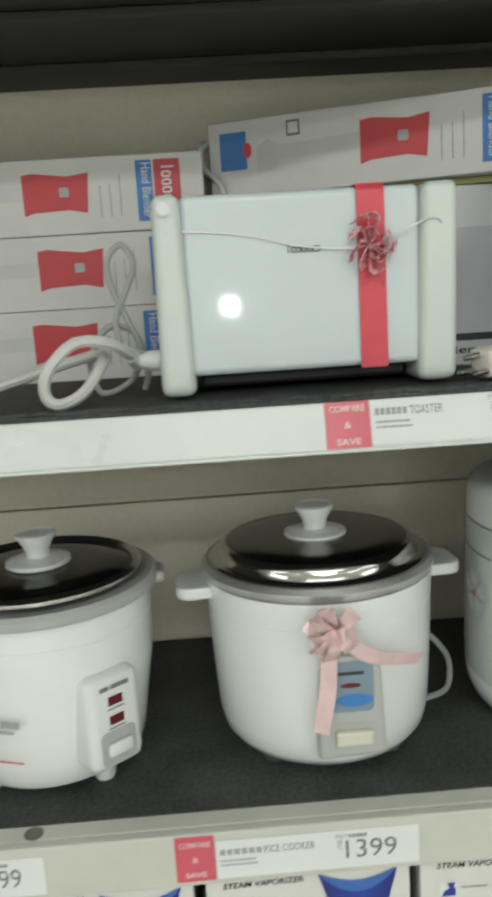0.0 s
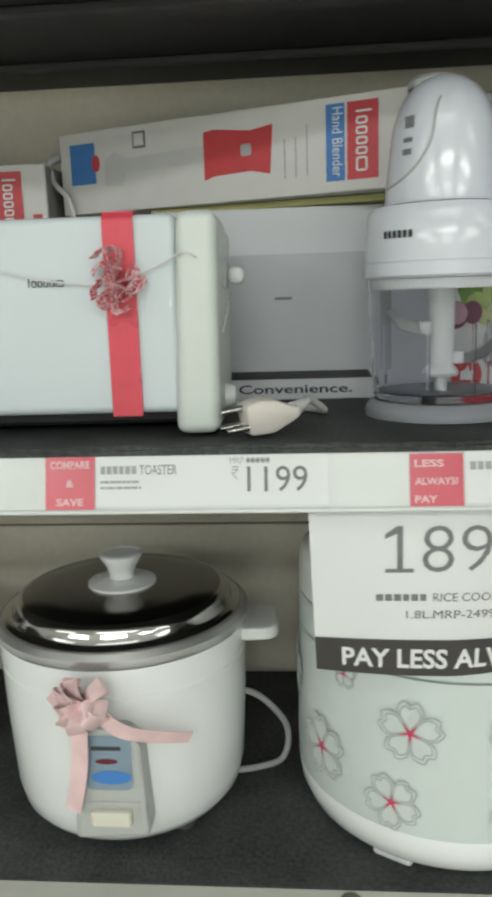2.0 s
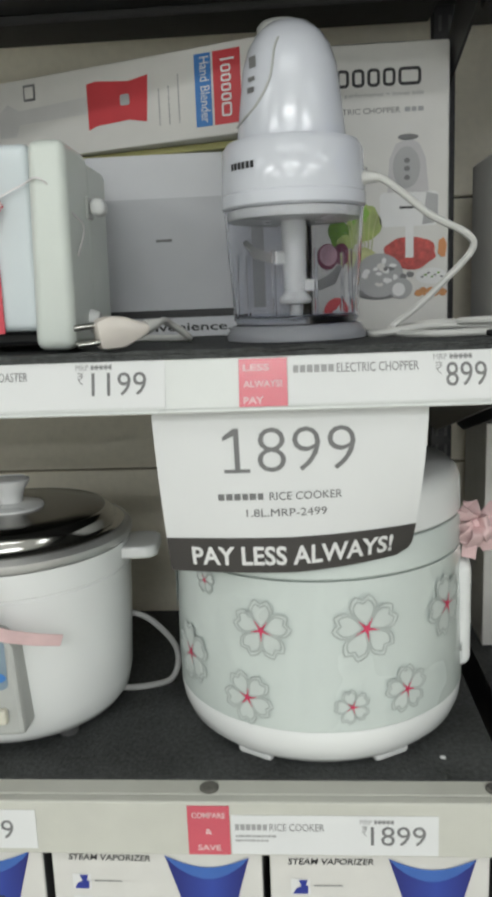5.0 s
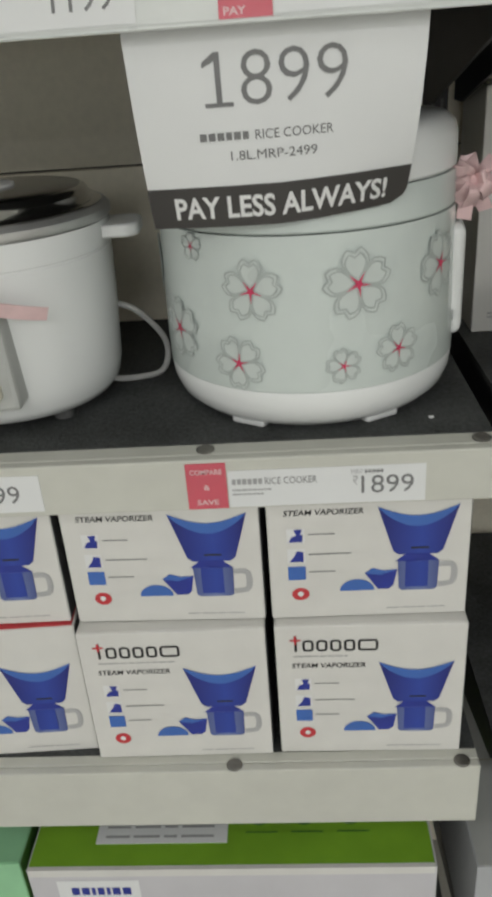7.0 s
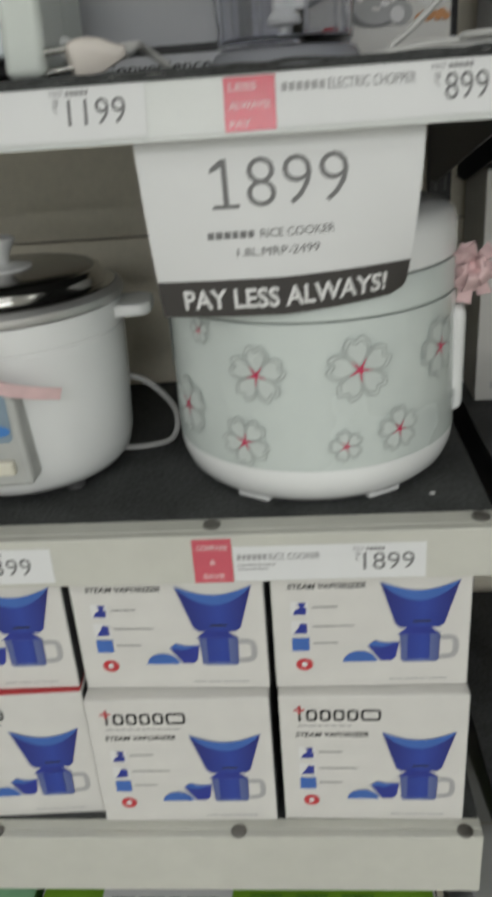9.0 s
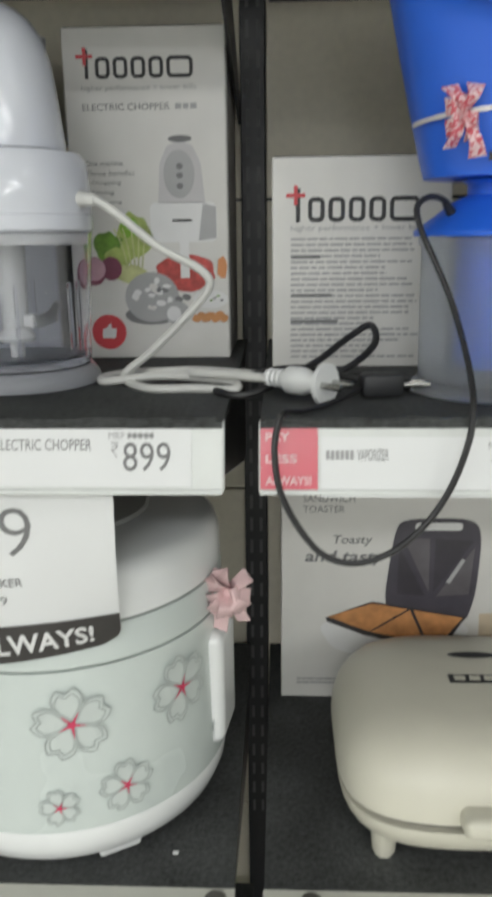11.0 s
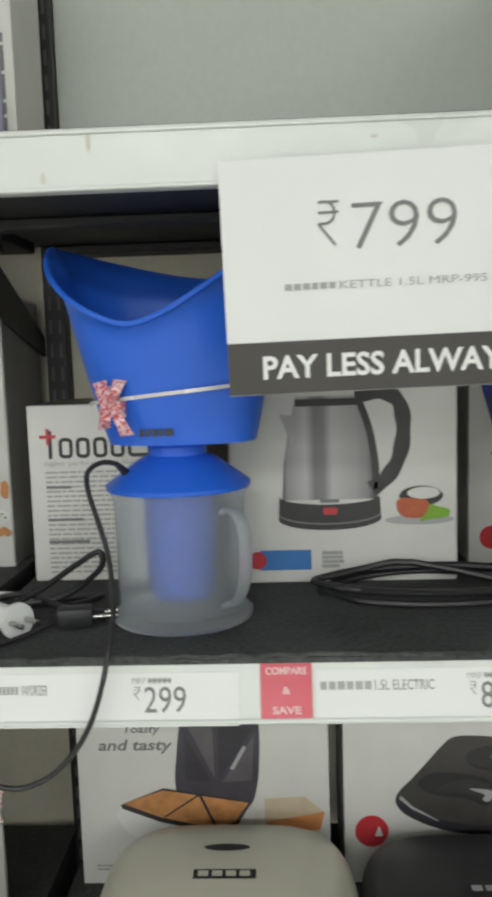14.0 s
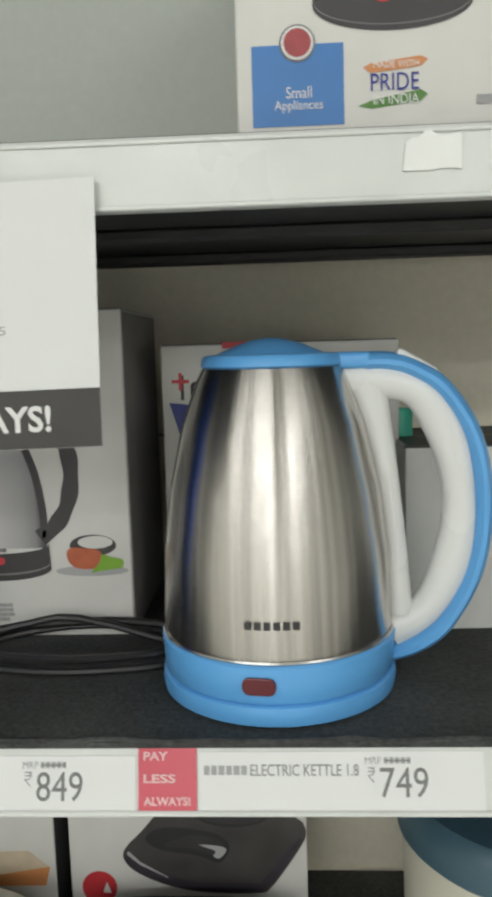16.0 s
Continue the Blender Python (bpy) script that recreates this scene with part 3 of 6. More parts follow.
    part("picture_bowl", flat(low + [(x + 0.38 * s, z + 0.72 * s), (x + 0.3 * s, z + 0.42 * s), (x + 0.24 * s, z + 0.37 * s), (x - 0.2 * s, z + 0.37 * s), (x - 0.26 * s, z + 0.42 * s), (x - 0.35 * s, z + 0.72 * s)], E_), BOWL_PRINT, c)
    part("picture_rim", flat(top + low[::-1][1:-1], E_ * 2), NAVY_LIGHT, c)
    part("picture_mark", bars(x - 0.06 * s, x + 0.14 * s, z + 0.46 * s, 0.025 * s, E_ * 2), INK, c)
    part("picture_neck", flat([(x - 0.12 * s, z + 0.38 * s), (x + 0.14 * s, z + 0.38 * s), (x + 0.26 * s, z + 0.28 * s), (x - 0.24 * s, z + 0.28 * s)], E_ * 1.5), NAVY, c)
    part("picture_mug", flat([(x - 0.19 * s, z - 0.1 * s), (x - 0.15 * s, z - 0.13 * s), (x + 0.21 * s, z - 0.13 * s), (x + 0.25 * s, z - 0.1 * s), (x + 0.26 * s, z + 0.28 * s), (x - 0.21 * s, z + 0.28 * s)], E_), MUG_PRINT, c)
    part("picture_tube", flat(rect(x - 0.12 * s, x + 0.14 * s, z - 0.08 * s, z + 0.28 * s), E_ * 2), BOWL_PRINT, c)
    part("picture_handle", sweep([(x + 0.26 * s, E_, z + 0.22 * s), (x + 0.42 * s, E_, z + 0.2 * s), (x + 0.42 * s, E_, z - 0.02 * s), (x + 0.26 * s, E_, z - 0.06 * s)], 0.0003, 6, 5, wide=0.035 * s, up=(0, 1, 0)), PRINT_GREY, c)
    part("picture_cup", flat([(x - 0.58 * s, z + 0.13 * s), (x - 0.49 * s, z + 0.2 * s), (x - 0.37 * s, z + 0.16 * s), (x - 0.21 * s, z + 0.17 * s), (x - 0.25 * s, z - 0.05 * s), (x - 0.3 * s, z - 0.1 * s), (x - 0.43 * s, z - 0.1 * s)], E_), NAVY, c)
    part("picture_cup_inside", flat([(x - 0.58 * s, z + 0.13 * s), (x - 0.49 * s, z + 0.2 * s), (x - 0.37 * s, z + 0.16 * s), (x - 0.21 * s, z + 0.17 * s), (x - 0.4 * s, z + 0.1 * s)], E_ * 1.6), NAVY_LIGHT, c)
    part("picture_dome", flat(oval(x - 0.67 * s, z - 0.11 * s, 0.2 * s, 0.16 * s, 14, 0, 180), E_ * 1.3), NAVY_LIGHT, c)


def vaporizer_carton(m, seed, top=CARD):
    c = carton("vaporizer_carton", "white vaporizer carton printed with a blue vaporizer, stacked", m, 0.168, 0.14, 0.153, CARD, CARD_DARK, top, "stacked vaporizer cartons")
    part("logo", wordmark(0.014, 0.092, 0.1245, 0.142, E_), INK, c, "black maker's mark")
    part("logo_cross", cross_mark(0.018, 0.1375, 0.0048, E_ * 1.6), RED, c, "small red cross")
    part("subtitle", paragraph(0.016, 0.09, 0.121, 0.117, 1, 0.0012, E_, seed), INK_PALE, c)
    part("title", lettering("STEAM VAPORIZER", 0.014, 0.08, 0.1055, 0.111, E_, 0.15, 0.015), INK, c)
    for i, z in enumerate((0.086, 0.066, 0.048)):
        part("picture_frame", flat(rect(0.016, 0.031, z - 0.007, z + 0.007), E_), PRINT_WHITE if i < 2 else NAVY_LIGHT, c)
        if i < 2:
            part("picture_step", flat([(0.0175, z - 0.006), (0.029, z - 0.006), (0.0295, z + 0.001), (0.0275, z + 0.0015), (0.029, z + 0.0065), (0.022, z + 0.0062), (0.024, z + 0.001), (0.02, z - 0.001)] if i == 0 else [(0.0175, z - 0.006), (0.0295, z - 0.006), (0.0295, z + 0.004), (0.024, z + 0.005), (0.022, z)], E_ * 2), NAVY, c)
        part("caption", bars(0.034, 0.056 + 0.014 * (i == 1), z + 0.001, 0.0011, E_, (0, 1)), INK_GREY, c)
    part("seal", flat(oval(0.026, 0.026, 0.0075, 0.0066), E_), RED, c, "round red seal")
    part("seal_mark", flat(oval(0.026, 0.0265, 0.0026, 0.0028, 12), E_ * 2), PRINT_WHITE, c)
    print_vaporizer(c, 0.124, 0.036, 0.074)
    part("small_print", bars(0.1, 0.15, 0.008, 0.001, E_, WORDS), INK_PALE, c)
    return c


for i, (x, y, z, rz) in enumerate(((0.228, 0.658, BASE, 0.5), (0.404, 0.661, BASE, -0.6), (0.056, 0.661, BASE, 3.0), (-0.12, 0.662, BASE, 1.0),
                                   (0.229, 0.6735, BASE + 0.1545, -1.0), (0.403, 0.6705, BASE + 0.1545, 0.4), (0.053, 0.671, BASE + 0.1545, 1.5), (-0.125, 0.671, BASE + 0.1545, 0.5))):
    vaporizer_carton(pose(x, y, z, 0, 0, rz), i, RED if i == 2 else CARD)

# ---- rice cookers ----
def ring_seat(r0, r1, z0, z1, cx=0.0, cy=0.0):
    return lathe([(r0, z0), (r1, z0), (r1, z1), (r0, z1), (r0, z0)], 64, cx, cy, False)


def knob(parent, z, mat):
    part("knob_plate", lathe([(0.0, z), (0.026, z), (0.029, z + 0.003), (0.0285, z + 0.006), (0.012, z + 0.009), (0, z + 0.009)], 40), mat, parent, smooth=True)
    part("knob", lathe([(0.011, z + 0.0092), (0.0105, z + 0.012), (0.0125, z + 0.019), (0.0175, z + 0.027), (0.0178, z + 0.0298), (0.015, z + 0.031), (0.014, z + 0.03), (0, z + 0.0295)], 40), mat, parent, smooth=True)


def side_handle(parent, ang, r, z, mat):
    """A flat tab handle at the side of a pot."""
    m = Matrix.Rotation(radians(ang), 4, "Z")
    bm = prism(rounded(r - 0.014, r + 0.029, -0.026, 0.026, 0.013), -0.0055, 0.0055, 0.0025)
    part("handle", turned(bm, Matrix.Translation((0, 0, z)) @ m @ pose(0, 0, 0, 90)), mat, parent)


def rice_cooker(m, label, r, lid, taper):
    """A drum rice cooker: r is the body's radius."""
    c = thing("rice_cooker", label, "rice cooker", m)
    part("body", lathe([(0, 0.008), (r * taper * 0.8, 0.008), (r * taper * 0.9, 0.0105), (r * taper * 0.965, 0.019), (r * taper, 0.034), (r * (taper * 0.55 + 0.45), 0.068), (r * 0.992, 0.1), (r * 1.003, 0.138), (r * 0.995, 0.1388), (r * 0.995, 0.1405), (r * 1.008, 0.1412), (r * 1.014, 0.162), (0, 0.1625)], 80), ENAMEL, c, smooth=True)
    grey, flare = (STEEL_RIM, 1.0) if lid == "steel" else (PLASTIC_GREY, 1.06)
    part("rim", lathe([(r * 0.84, 0.163), (r * 1.02 * flare, 0.163), (r * 1.034 * flare, 0.1655), (r * 1.034 * flare, 0.1705), (r * 1.0 * flare, 0.1745), (r * 0.9, 0.173), (r * 0.84, 0.17)], 80), grey, c, "satin grey rim", smooth=True)
    if lid == "steel":
        top = part("lid", lathe([(r * 0.965, 0.1738), (r * 0.97, 0.1755), (r * 0.95, 0.1768), (r * 0.9, 0.1768), (r * 0.888, 0.178), (r * 0.872, 0.183), (r * 0.85, 0.1872), (r * 0.82, 0.1888), (0, 0.1888)], 80), STEEL_LID, c, "polished steel lid", smooth=True)
        # Steel darkened here: the dark shelf's reflection is put into its colour.
        part("lid_dome", lathe([(r * 0.818, 0.1882), (r * 0.8, 0.1892), (r * 0.6, 0.1908), (r * 0.3, 0.192), (0, 0.1924)], 80), LID_DARK, top, "steel lid top with dark reflection in its colour", smooth=True)
        k = 0.188
    else:
        top = part("lid", lathe([(r * 0.9, 0.1785), (r * 0.87, 0.181), (r * 0.6, 0.1835), (r * 0.3, 0.185), (0, 0.1855), (0, 0.1838), (r * 0.6, 0.1818), (r * 0.86, 0.1795), (r * 0.88, 0.1785)], 80, cap=False), GLASS_DARK, c, "smoked glass lid", smooth=True)
        part("lid_band", lathe([(r * 0.86, 0.1778), (r * 0.95, 0.1778), (r * 0.95, 0.181), (r * 0.9, 0.184), (r * 0.86, 0.1805)], 80), STEEL, c, "steel lid edge", smooth=True)
        k = 0.1835
    knob(top, k, PLASTIC)
    for a in (4, 184):
        if lid == "steel":
            side_handle(c, a, r * 1.0, 0.152, PLASTIC)
        else:
            part("lug", turned(block(r * 0.97, r * 1.16, -0.016, 0.016, 0.16, 0.1715, 0.005, 3), pose(0, 0, 0, 0, 0, a)), PLASTIC_GREY, c, "short grey lug", smooth="area")
    for a in (225, 315, 45, 135):
        fx, fy = r * 0.72 * math.cos(radians(a)), r * 0.72 * math.sin(radians(a))
        part("foot", lathe([(0.008, 0.0), (0.0095, 0.003), (0.0105, 0.017), (0.0, 0.017)], 16, fx, fy), PLASTIC if lid != "steel" else FOOT_GREY, c, smooth=True)
    return c


c2 = rice_cooker(pose(0.172, 0.808, LOW), "white rice cooker with steel lid and pink bow", 0.1032, "steel", 0.955)
# the switch housing on the front of it
HX, HY = 0.008, -0.1025
h2 = part("switch_housing", prism([(HX - 0.027, 0.030), (HX + 0.030, 0.033), (HX + 0.027, 0.108), (HX + 0.016, 0.122), (HX - 0.012, 0.122), (HX - 0.023, 0.106)], HY - 0.012, HY + 0.03, 0.004), PLASTIC_GREY, c2, "pale grey switch housing")
sw = HY - 0.0126
part("switch_panel", flat(rounded(HX - 0.016, HX + 0.02, 0.073, 0.117, 0.006), sw), DISPLAY_BLUE, h2, "blue-grey printed panel")
part("panel_oval", flat(oval(HX + 0.004, 0.0835, 0.015, 0.0055), sw - 0.0005), BLUE, h2)
part("panel_lamp", flat(oval(HX + 0.001, 0.0965, 0.0085, 0.0022), sw - 0.0005), LAMP_RED, h2)
part("panel_mark", bars(HX - 0.01, HX + 0.012, 0.107, 0.003, sw - 0.0005, (0, 1)), INK, h2)
part("switch_lever", block(HX - 0.013, HX + 0.018, sw - 0.006, sw + 0.002, 0.045, 0.058, 0.0025), PLASTIC_CREAM, h2, "cream switch lever")
part("switch_slot", flat(rounded(HX - 0.018, HX + 0.023, 0.041, 0.063, 0.004), sw), PLASTIC_GREY, h2)

c1 = rice_cooker(pose(-0.081, 0.797, LOW), "white rice cooker with smoked glass lid", 0.0965, "glass", 0.88)
am = pose(0, 0, 0, 0, 0, 40)
h1 = part("switch_housing", turned(block(-0.026, 0.026, -0.108, -0.07, 0.028, 0.112, 0.009, 3), am), PLASTIC, c1, smooth=True)
part("switch_frame", turned(flat(rounded(-0.017, 0.017, 0.034, 0.064, 0.005), -0.1085), am), PLASTIC_GREY, h1)
part("switch_lever", turned(block(-0.012, 0.012, -0.113, -0.108, 0.042, 0.054, 0.003), am), PLASTIC, h1, smooth=True)
for z in (0.073, 0.09):
    part("lamp_mark", turned(flat(rect(-0.007, 0.007, z - 0.004, z + 0.004), -0.1085), am), LAMP_RED, h1)
    part("lamp_caption", turned(bars(-0.008, 0.008, z - 0.007, 0.0014, -0.1085), am), INK_GREY, h1)
part("panel_mark", turned(bars(-0.014, 0.014, 0.102, 0.004, -0.1085, (0, 0.3, 0.36, 1)), am), INK_GREY, h1)
bm = join(*[turned(bars(-0.03, 0.026, z, h, -0.0985, cut), pose(0, 0, 0, 0, 0, -18)) for z, h, cut in ((0.083, 0.006, WORDS), (0.076, 0.003, (0.05, 0.9)))])
part("printed_mark", bm, INK_PALE, c1, "grey printed mark")
part("printed_line", turned(bars(-0.026, 0.026, 0.049, 0.0016, -0.0975, (0, 1)), pose(0, 0, 0, 0, 0, -18)), RED, c1)

# ---- the flowered rice cooker ----
FX, FY, FR = 0.447, 0.815, 0.124
c3 = thing("rice_cooker", "white rice cooker printed with pink flowers, pink bow at its side", "rice cooker", pose(FX, FY, LOW))
part("base", lathe([(0, 0.002), (0.1, 0.002), (0.1125, 0.005), (0.121, 0.013), (0.1255, 0.024), (0.127, 0.0375), (0.1265, 0.0385), (0, 0.0385)], 80), ENAMEL, c3, smooth=True)
FLORAL = material("pale_green_white", (0.585, 0.64, 0.612), 0.25, vary=0.02, coat=0.3)
part("body", lathe([(0.127, 0.039), (0.1275, 0.06), (0.1266, 0.11), (0.1253, 0.1605), (0, 0.1605)], 80), FLORAL, c3, "pale greenish white printed wall", smooth=True)
part("collar", lathe([(0.124, 0.1615), (0.1253, 0.163), (0.125, 0.1865), (0.1238, 0.188), (0, 0.188)], 80), FLORAL, c3, smooth=True)
part("lid", lathe([(0.1225, 0.189), (0.1245, 0.191), (0.124, 0.2145), (0.1215, 0.2225), (0.115, 0.2285), (0.08, 0.2315), (0, 0.2325)], 80), ENAMEL, c3, smooth=True)
# Added grey disc: the lid top's shade put into colour.
part("lid_top", lathe([(0.0, 0.2328), (0.06, 0.2325), (0.07, 0.233), (0.068, 0.2355), (0.05, 0.237), (0, 0.2375)], 60), PLASTIC_GREY, c3, "grey inset for the shade on the lid top", smooth=True)
part("side_grip", turned(block(0.112, 0.1335, -0.026, 0.026, 0.05, 0.145, 0.009, 4), pose(0, 0, 0, 0, 0, -8)), ENAMEL, c3, smooth="area")
for a in (240, 300, 55, 125):
    part("foot", turned(block(0.09, 0.113, -0.016, 0.016, 0.0, 0.01, 0.003), pose(0, 0, 0, 0, 0, a)), PLASTIC, c3)


def on_wall(pts, ang, z, r):
    """Lays a flat outline on a round wall, round an angle and a height."""
    bm = bmesh.new()
    bm.faces.new([bm.verts.new((r * math.sin(radians(ang) + x / r), -r * math.cos(radians(ang) + x / r), z + h)) for x, h in pts])
    return bm


def flower(c, ang, z, s, r, spin=0.0):
    """A five-petalled printed flower: pale petals drawn in double lines, and a red heart."""
    petals, lines = [], []
    for k in range(5):
        a = radians(90 + 72 * k + spin)
        ca, sa = math.cos(a), math.sin(a)
        shape = [(0.12, 0.05), (0.42, 0.3), (0.72, 0.38), (0.98, 0.2), (0.86, 0.0), (0.98, -0.2), (0.72, -0.38), (0.42, -0.3), (0.12, -0.05)]
        pts = [(s * (u * ca - v * sa), s * (u * sa + v * ca)) for u, v in shape]
        petals.append(on_wall([p for p in pts], ang, z, r + 0.0005))
        for off in (1.0, 0.8):
            path = []
            for x, h in pts:
                x, h = x * off + s * 0.06 * ca * (1 - off) * 5, h * off + s * 0.06 * sa * (1 - off) * 5
                path.append(((r + 0.0008) * math.sin(radians(ang) + x / r), -(r + 0.0008) * math.cos(radians(ang) + x / r), z + h))
            lines.append(sweep(path, 0.00022, 4, 2, wide=s * 0.027, up=(math.sin(radians(ang)), -math.cos(radians(ang)), 0)))
    part("flower", join(*petals), PETAL, c, "pale grey-white petals")
    part("petal_outline", join(*lines), PETAL_LINE, c)
    rays = [[(s * 0.05 * math.cos(radians(a - 90)), s * 0.05 * math.sin(radians(a - 90))), (s * 0.4 * math.cos(radians(a)), s * 0.4 * math.sin(radians(a))), (s * 0.05 * math.cos(radians(a + 90)), s * 0.05 * math.sin(radians(a + 90)))] for a in range(int(spin) + 54, int(spin) + 414, 72)]
    heart = join(*[on_wall(q, ang, z, r + 0.0013) for q in rays], on_wall(oval(0, 0, s * 0.1, s * 0.1, 12), ang, z, r + 0.0013))
    part("flower_heart", heart, HEART, c, "red flower heart")


PETAL = material("petal_white", (0.562, 0.608, 0.582), 0.3, vary=0.03)
PETAL_LINE = material("petal_grey", (0.42, 0.46, 0.44), 0.35, vary=0.05)
HEART = material("flower_red", (0.6, 0.05, 0.12), 0.35, vary=0.08)
for ang, z, s, spin in ((-21, 1.0884, 0.0245, 0), (15.6, 1.0906, 0.027, 8), (53, 1.0913, 0.0265, 20), (-27, 1.0304, 0.0225, 30), (10.2, 1.0283, 0.0145, 15), (31, 1.0352, 0.02, 5), (-57, 1.0478, 0.0265, 10), (-46, 1.118, 0.012, 0), (82, 1.06, 0.02, 0), (74, 1.035, 0.012, 0), (-85, 1.09, 0.024, 0)):
    flower(c3, ang, z - LOW, s, 0.1256 + 0.0022 * min(1, max(0, (1.125 - z) / 0.06)), spin)

# ---- toaster ----
to = thing("toaster", "white two-slice toaster wrapped with a red gift ribbon", "toaster", pose(0.159, 0.70, MID, 0, 0, 1.4))
part("shell", block(-0.088, 0.09, 0.003, 0.135, 0.017, 0.1485, 0.006, 4), ENAMEL_COOL, to, "glossy cool-white steel shell", smooth="area")
for lo, hi, back in (((-0.110, -0.0835), (-0.108, -0.087), -0.001), ((0.085, 0.115), (0.0905, 0.1175), -0.002)):
    for name, y0, y1, grow, low in (("end_cap", -0.004, 0.066, 0.0, 0.1495), ("rear_cap", 0.067, 0.14, back, 0.146)):
        bm = block(0, 1, y0, y1, 0, 1)
        for v in bm.verts:
            xa, xb = (hi if v.co.z > 0.5 else lo)
            v.co.x, v.co.z = (xa if v.co.x < 0.5 else xb + grow), (low if v.co.z > 0.5 else 0.003)
        bmesh.ops.bevel(bm, geom=bm.edges[:], offset=0.0075, segments=4, profile=0.5, affect="EDGES")
        part(name, bm, PLASTIC_GREEN, to, "rounded greenish white end cap", smooth="area")
# Black block stands in for the shade in the gap below the toaster.
part("base", block(-0.08, 0.084, 0.03, 0.13, 0.006, 0.0165, 0.003), PLASTIC_DARK, to, "black block for the shaded gap under the shell")
part("lever", block(0.1192, 0.131, 0.05, 0.07, 0.102, 0.115, 0.005, 4), PLASTIC, to, "white lever knob", smooth="area")
part("lever_stem", block(0.1145, 0.119, 0.052, 0.068, 0.1, 0.1165, 0.001, 1), PLASTIC_GREY, to, "grey lever stem")
part("slot", block(-0.08, 0.08, 0.045, 0.06, 0.148, 0.1492), PLASTIC_DARK, to)
part("slot", block(-0.08, 0.08, 0.082, 0.097, 0.148, 0.1492), PLASTIC_DARK, to)
part("logo", wordmark(-0.011, 0.0145, 0.1035, 0.1095, 0.0022), INK, to, "small dark maker's mark")
part("corner_button", turned(lathe([(0.006, 0), (0.006, 0.002), (0.0045, 0.003), (0, 0.003)], 20), pose(-0.099, -0.0035, 0.139, 90)), PLASTIC, to)
part("cord_stub", turned(lathe([(0.008, 0), (0.008, 0.01), (0.005, 0.018), (0, 0.018)], 16), pose(-0.109, 0.03, 0.03, 0, -90)), PLASTIC, to, smooth=True)
part("cord_boss", turned(lathe([(0.009, 0), (0.009, 0.006), (0.0065, 0.0105), (0, 0.012)], 20), pose(0.112, 0.05, 0.022, 0, 90)), PLASTIC, to, smooth=True)
ri = thing("gift_ribbon", "red satin gift ribbon with flecked bow round the toaster", "ribbon", pose(0.159, 0.70, MID, 0, 0, 1.4))
part("strip", join(block(0.042, 0.0625, 0.0005, 0.0022, 0.016, 0.146), block(0.042, 0.0625, 0.004, 0.12, 0.1496, 0.1505), turned(block(0.042, 0.0625, -0.004, 0.004, -0.0006, 0.0006), pose(0, 0.0035, 0.1475, 45))), RIBBON_RED, ri, smooth=False)
rnd = random.Random(5)
loops = []
for k in range(20):
    a = rnd.uniform(0, 2 * math.pi)
    l = rnd.uniform(0.008, 0.021)
    p0 = (0.05, -0.002, 0.106)
    p1 = (0.05 + l * math.cos(a) * 0.7, -0.008 - rnd.uniform(0, 0.008), 0.106 + l * math.sin(a))
    p2 = (0.05 + l * math.cos(a + 0.5), -0.004, 0.106 + l * math.sin(a + 0.5))
    loops.append(band([p0, p1, p2], 0.0029, 5, (0.3, 1, 0.2), 0.0003, rnd.uniform(-1, 1)))
for bm in loops:
    part("bow_loop", bm, FOIL, ri, "flecked red and white foil")
part("thin_ribbon", band([(-0.098, -0.0045, 0.122), (-0.086, 0.001, 0.123), (-0.04, 0.0012, 0.118), (0.0, 0.0012, 0.108), (0.048, -0.002, 0.105), (0.083, -0.002, 0.118), (0.1, -0.006, 0.122), (0.117, 0.01, 0.1), (0.122, 0.02, 0.09), (0.118, 0.012, 0.07)], 0.0006, 8, (0, 0, 1), 0.0004), RIBBON_SILVER, ri, "thin pale tie ribbon")


# ---- chopper ----
COOL_WHITE = material("cool_white_plastic", (0.66, 0.68, 0.73), 0.16, vary=0.02, grain=20, coat=0.2, vary_rough=0.04)
ch = thing("electric_chopper", "white electric chopper with clear plastic bowl", "chopper", pose(0.434, 0.79, MID))
part("base_ring", lathe([(0.054, 0), (0.0575, 0.001), (0.0575, 0.005), (0.053, 0.012), (0.05, 0.013), (0.049, 0.004), (0.0, 0.004)], 64), clear("grey_clear", (0.48, 0.49, 0.53), 0.18, weight=0.5, ior=1.3), ch, "clear grey non-slip base", smooth=True)
jar = part("bowl", lathe([(0.0, 0.014), (0.049, 0.014), (0.0505, 0.018), (0.056, 0.103), (0.054, 0.103), (0.0485, 0.019), (0.0, 0.0165)], 64, cap=False), CLEAR, ch, "clear plastic bowl", smooth=True)
sp = part("spindle", lathe([(0.0, 0.0192), (0.005, 0.0192), (0.005, 0.029), (0.0125, 0.03), (0.0135, 0.0325), (0.0125, 0.035), (0.009, 0.039), (0.0105, 0.1), (0, 0.1)], 28), PLASTIC, ch, "white spindle with a hub disc", smooth=True)
for a, z in ((-18, 0.044), (197, 0.066)):
    part("blade", turned(prism([(0.006, -0.0035), (0.02, -0.005), (0.034, 0.0), (0.041, 0.014), (0.038, 0.016), (0.03, 0.008), (0.02, 0.004), (0.006, 0.004)], -0.0006, 0.0006), pose(0, 0, z, 25, 0, a)), STEEL_RIM, sp, "curved steel blade")
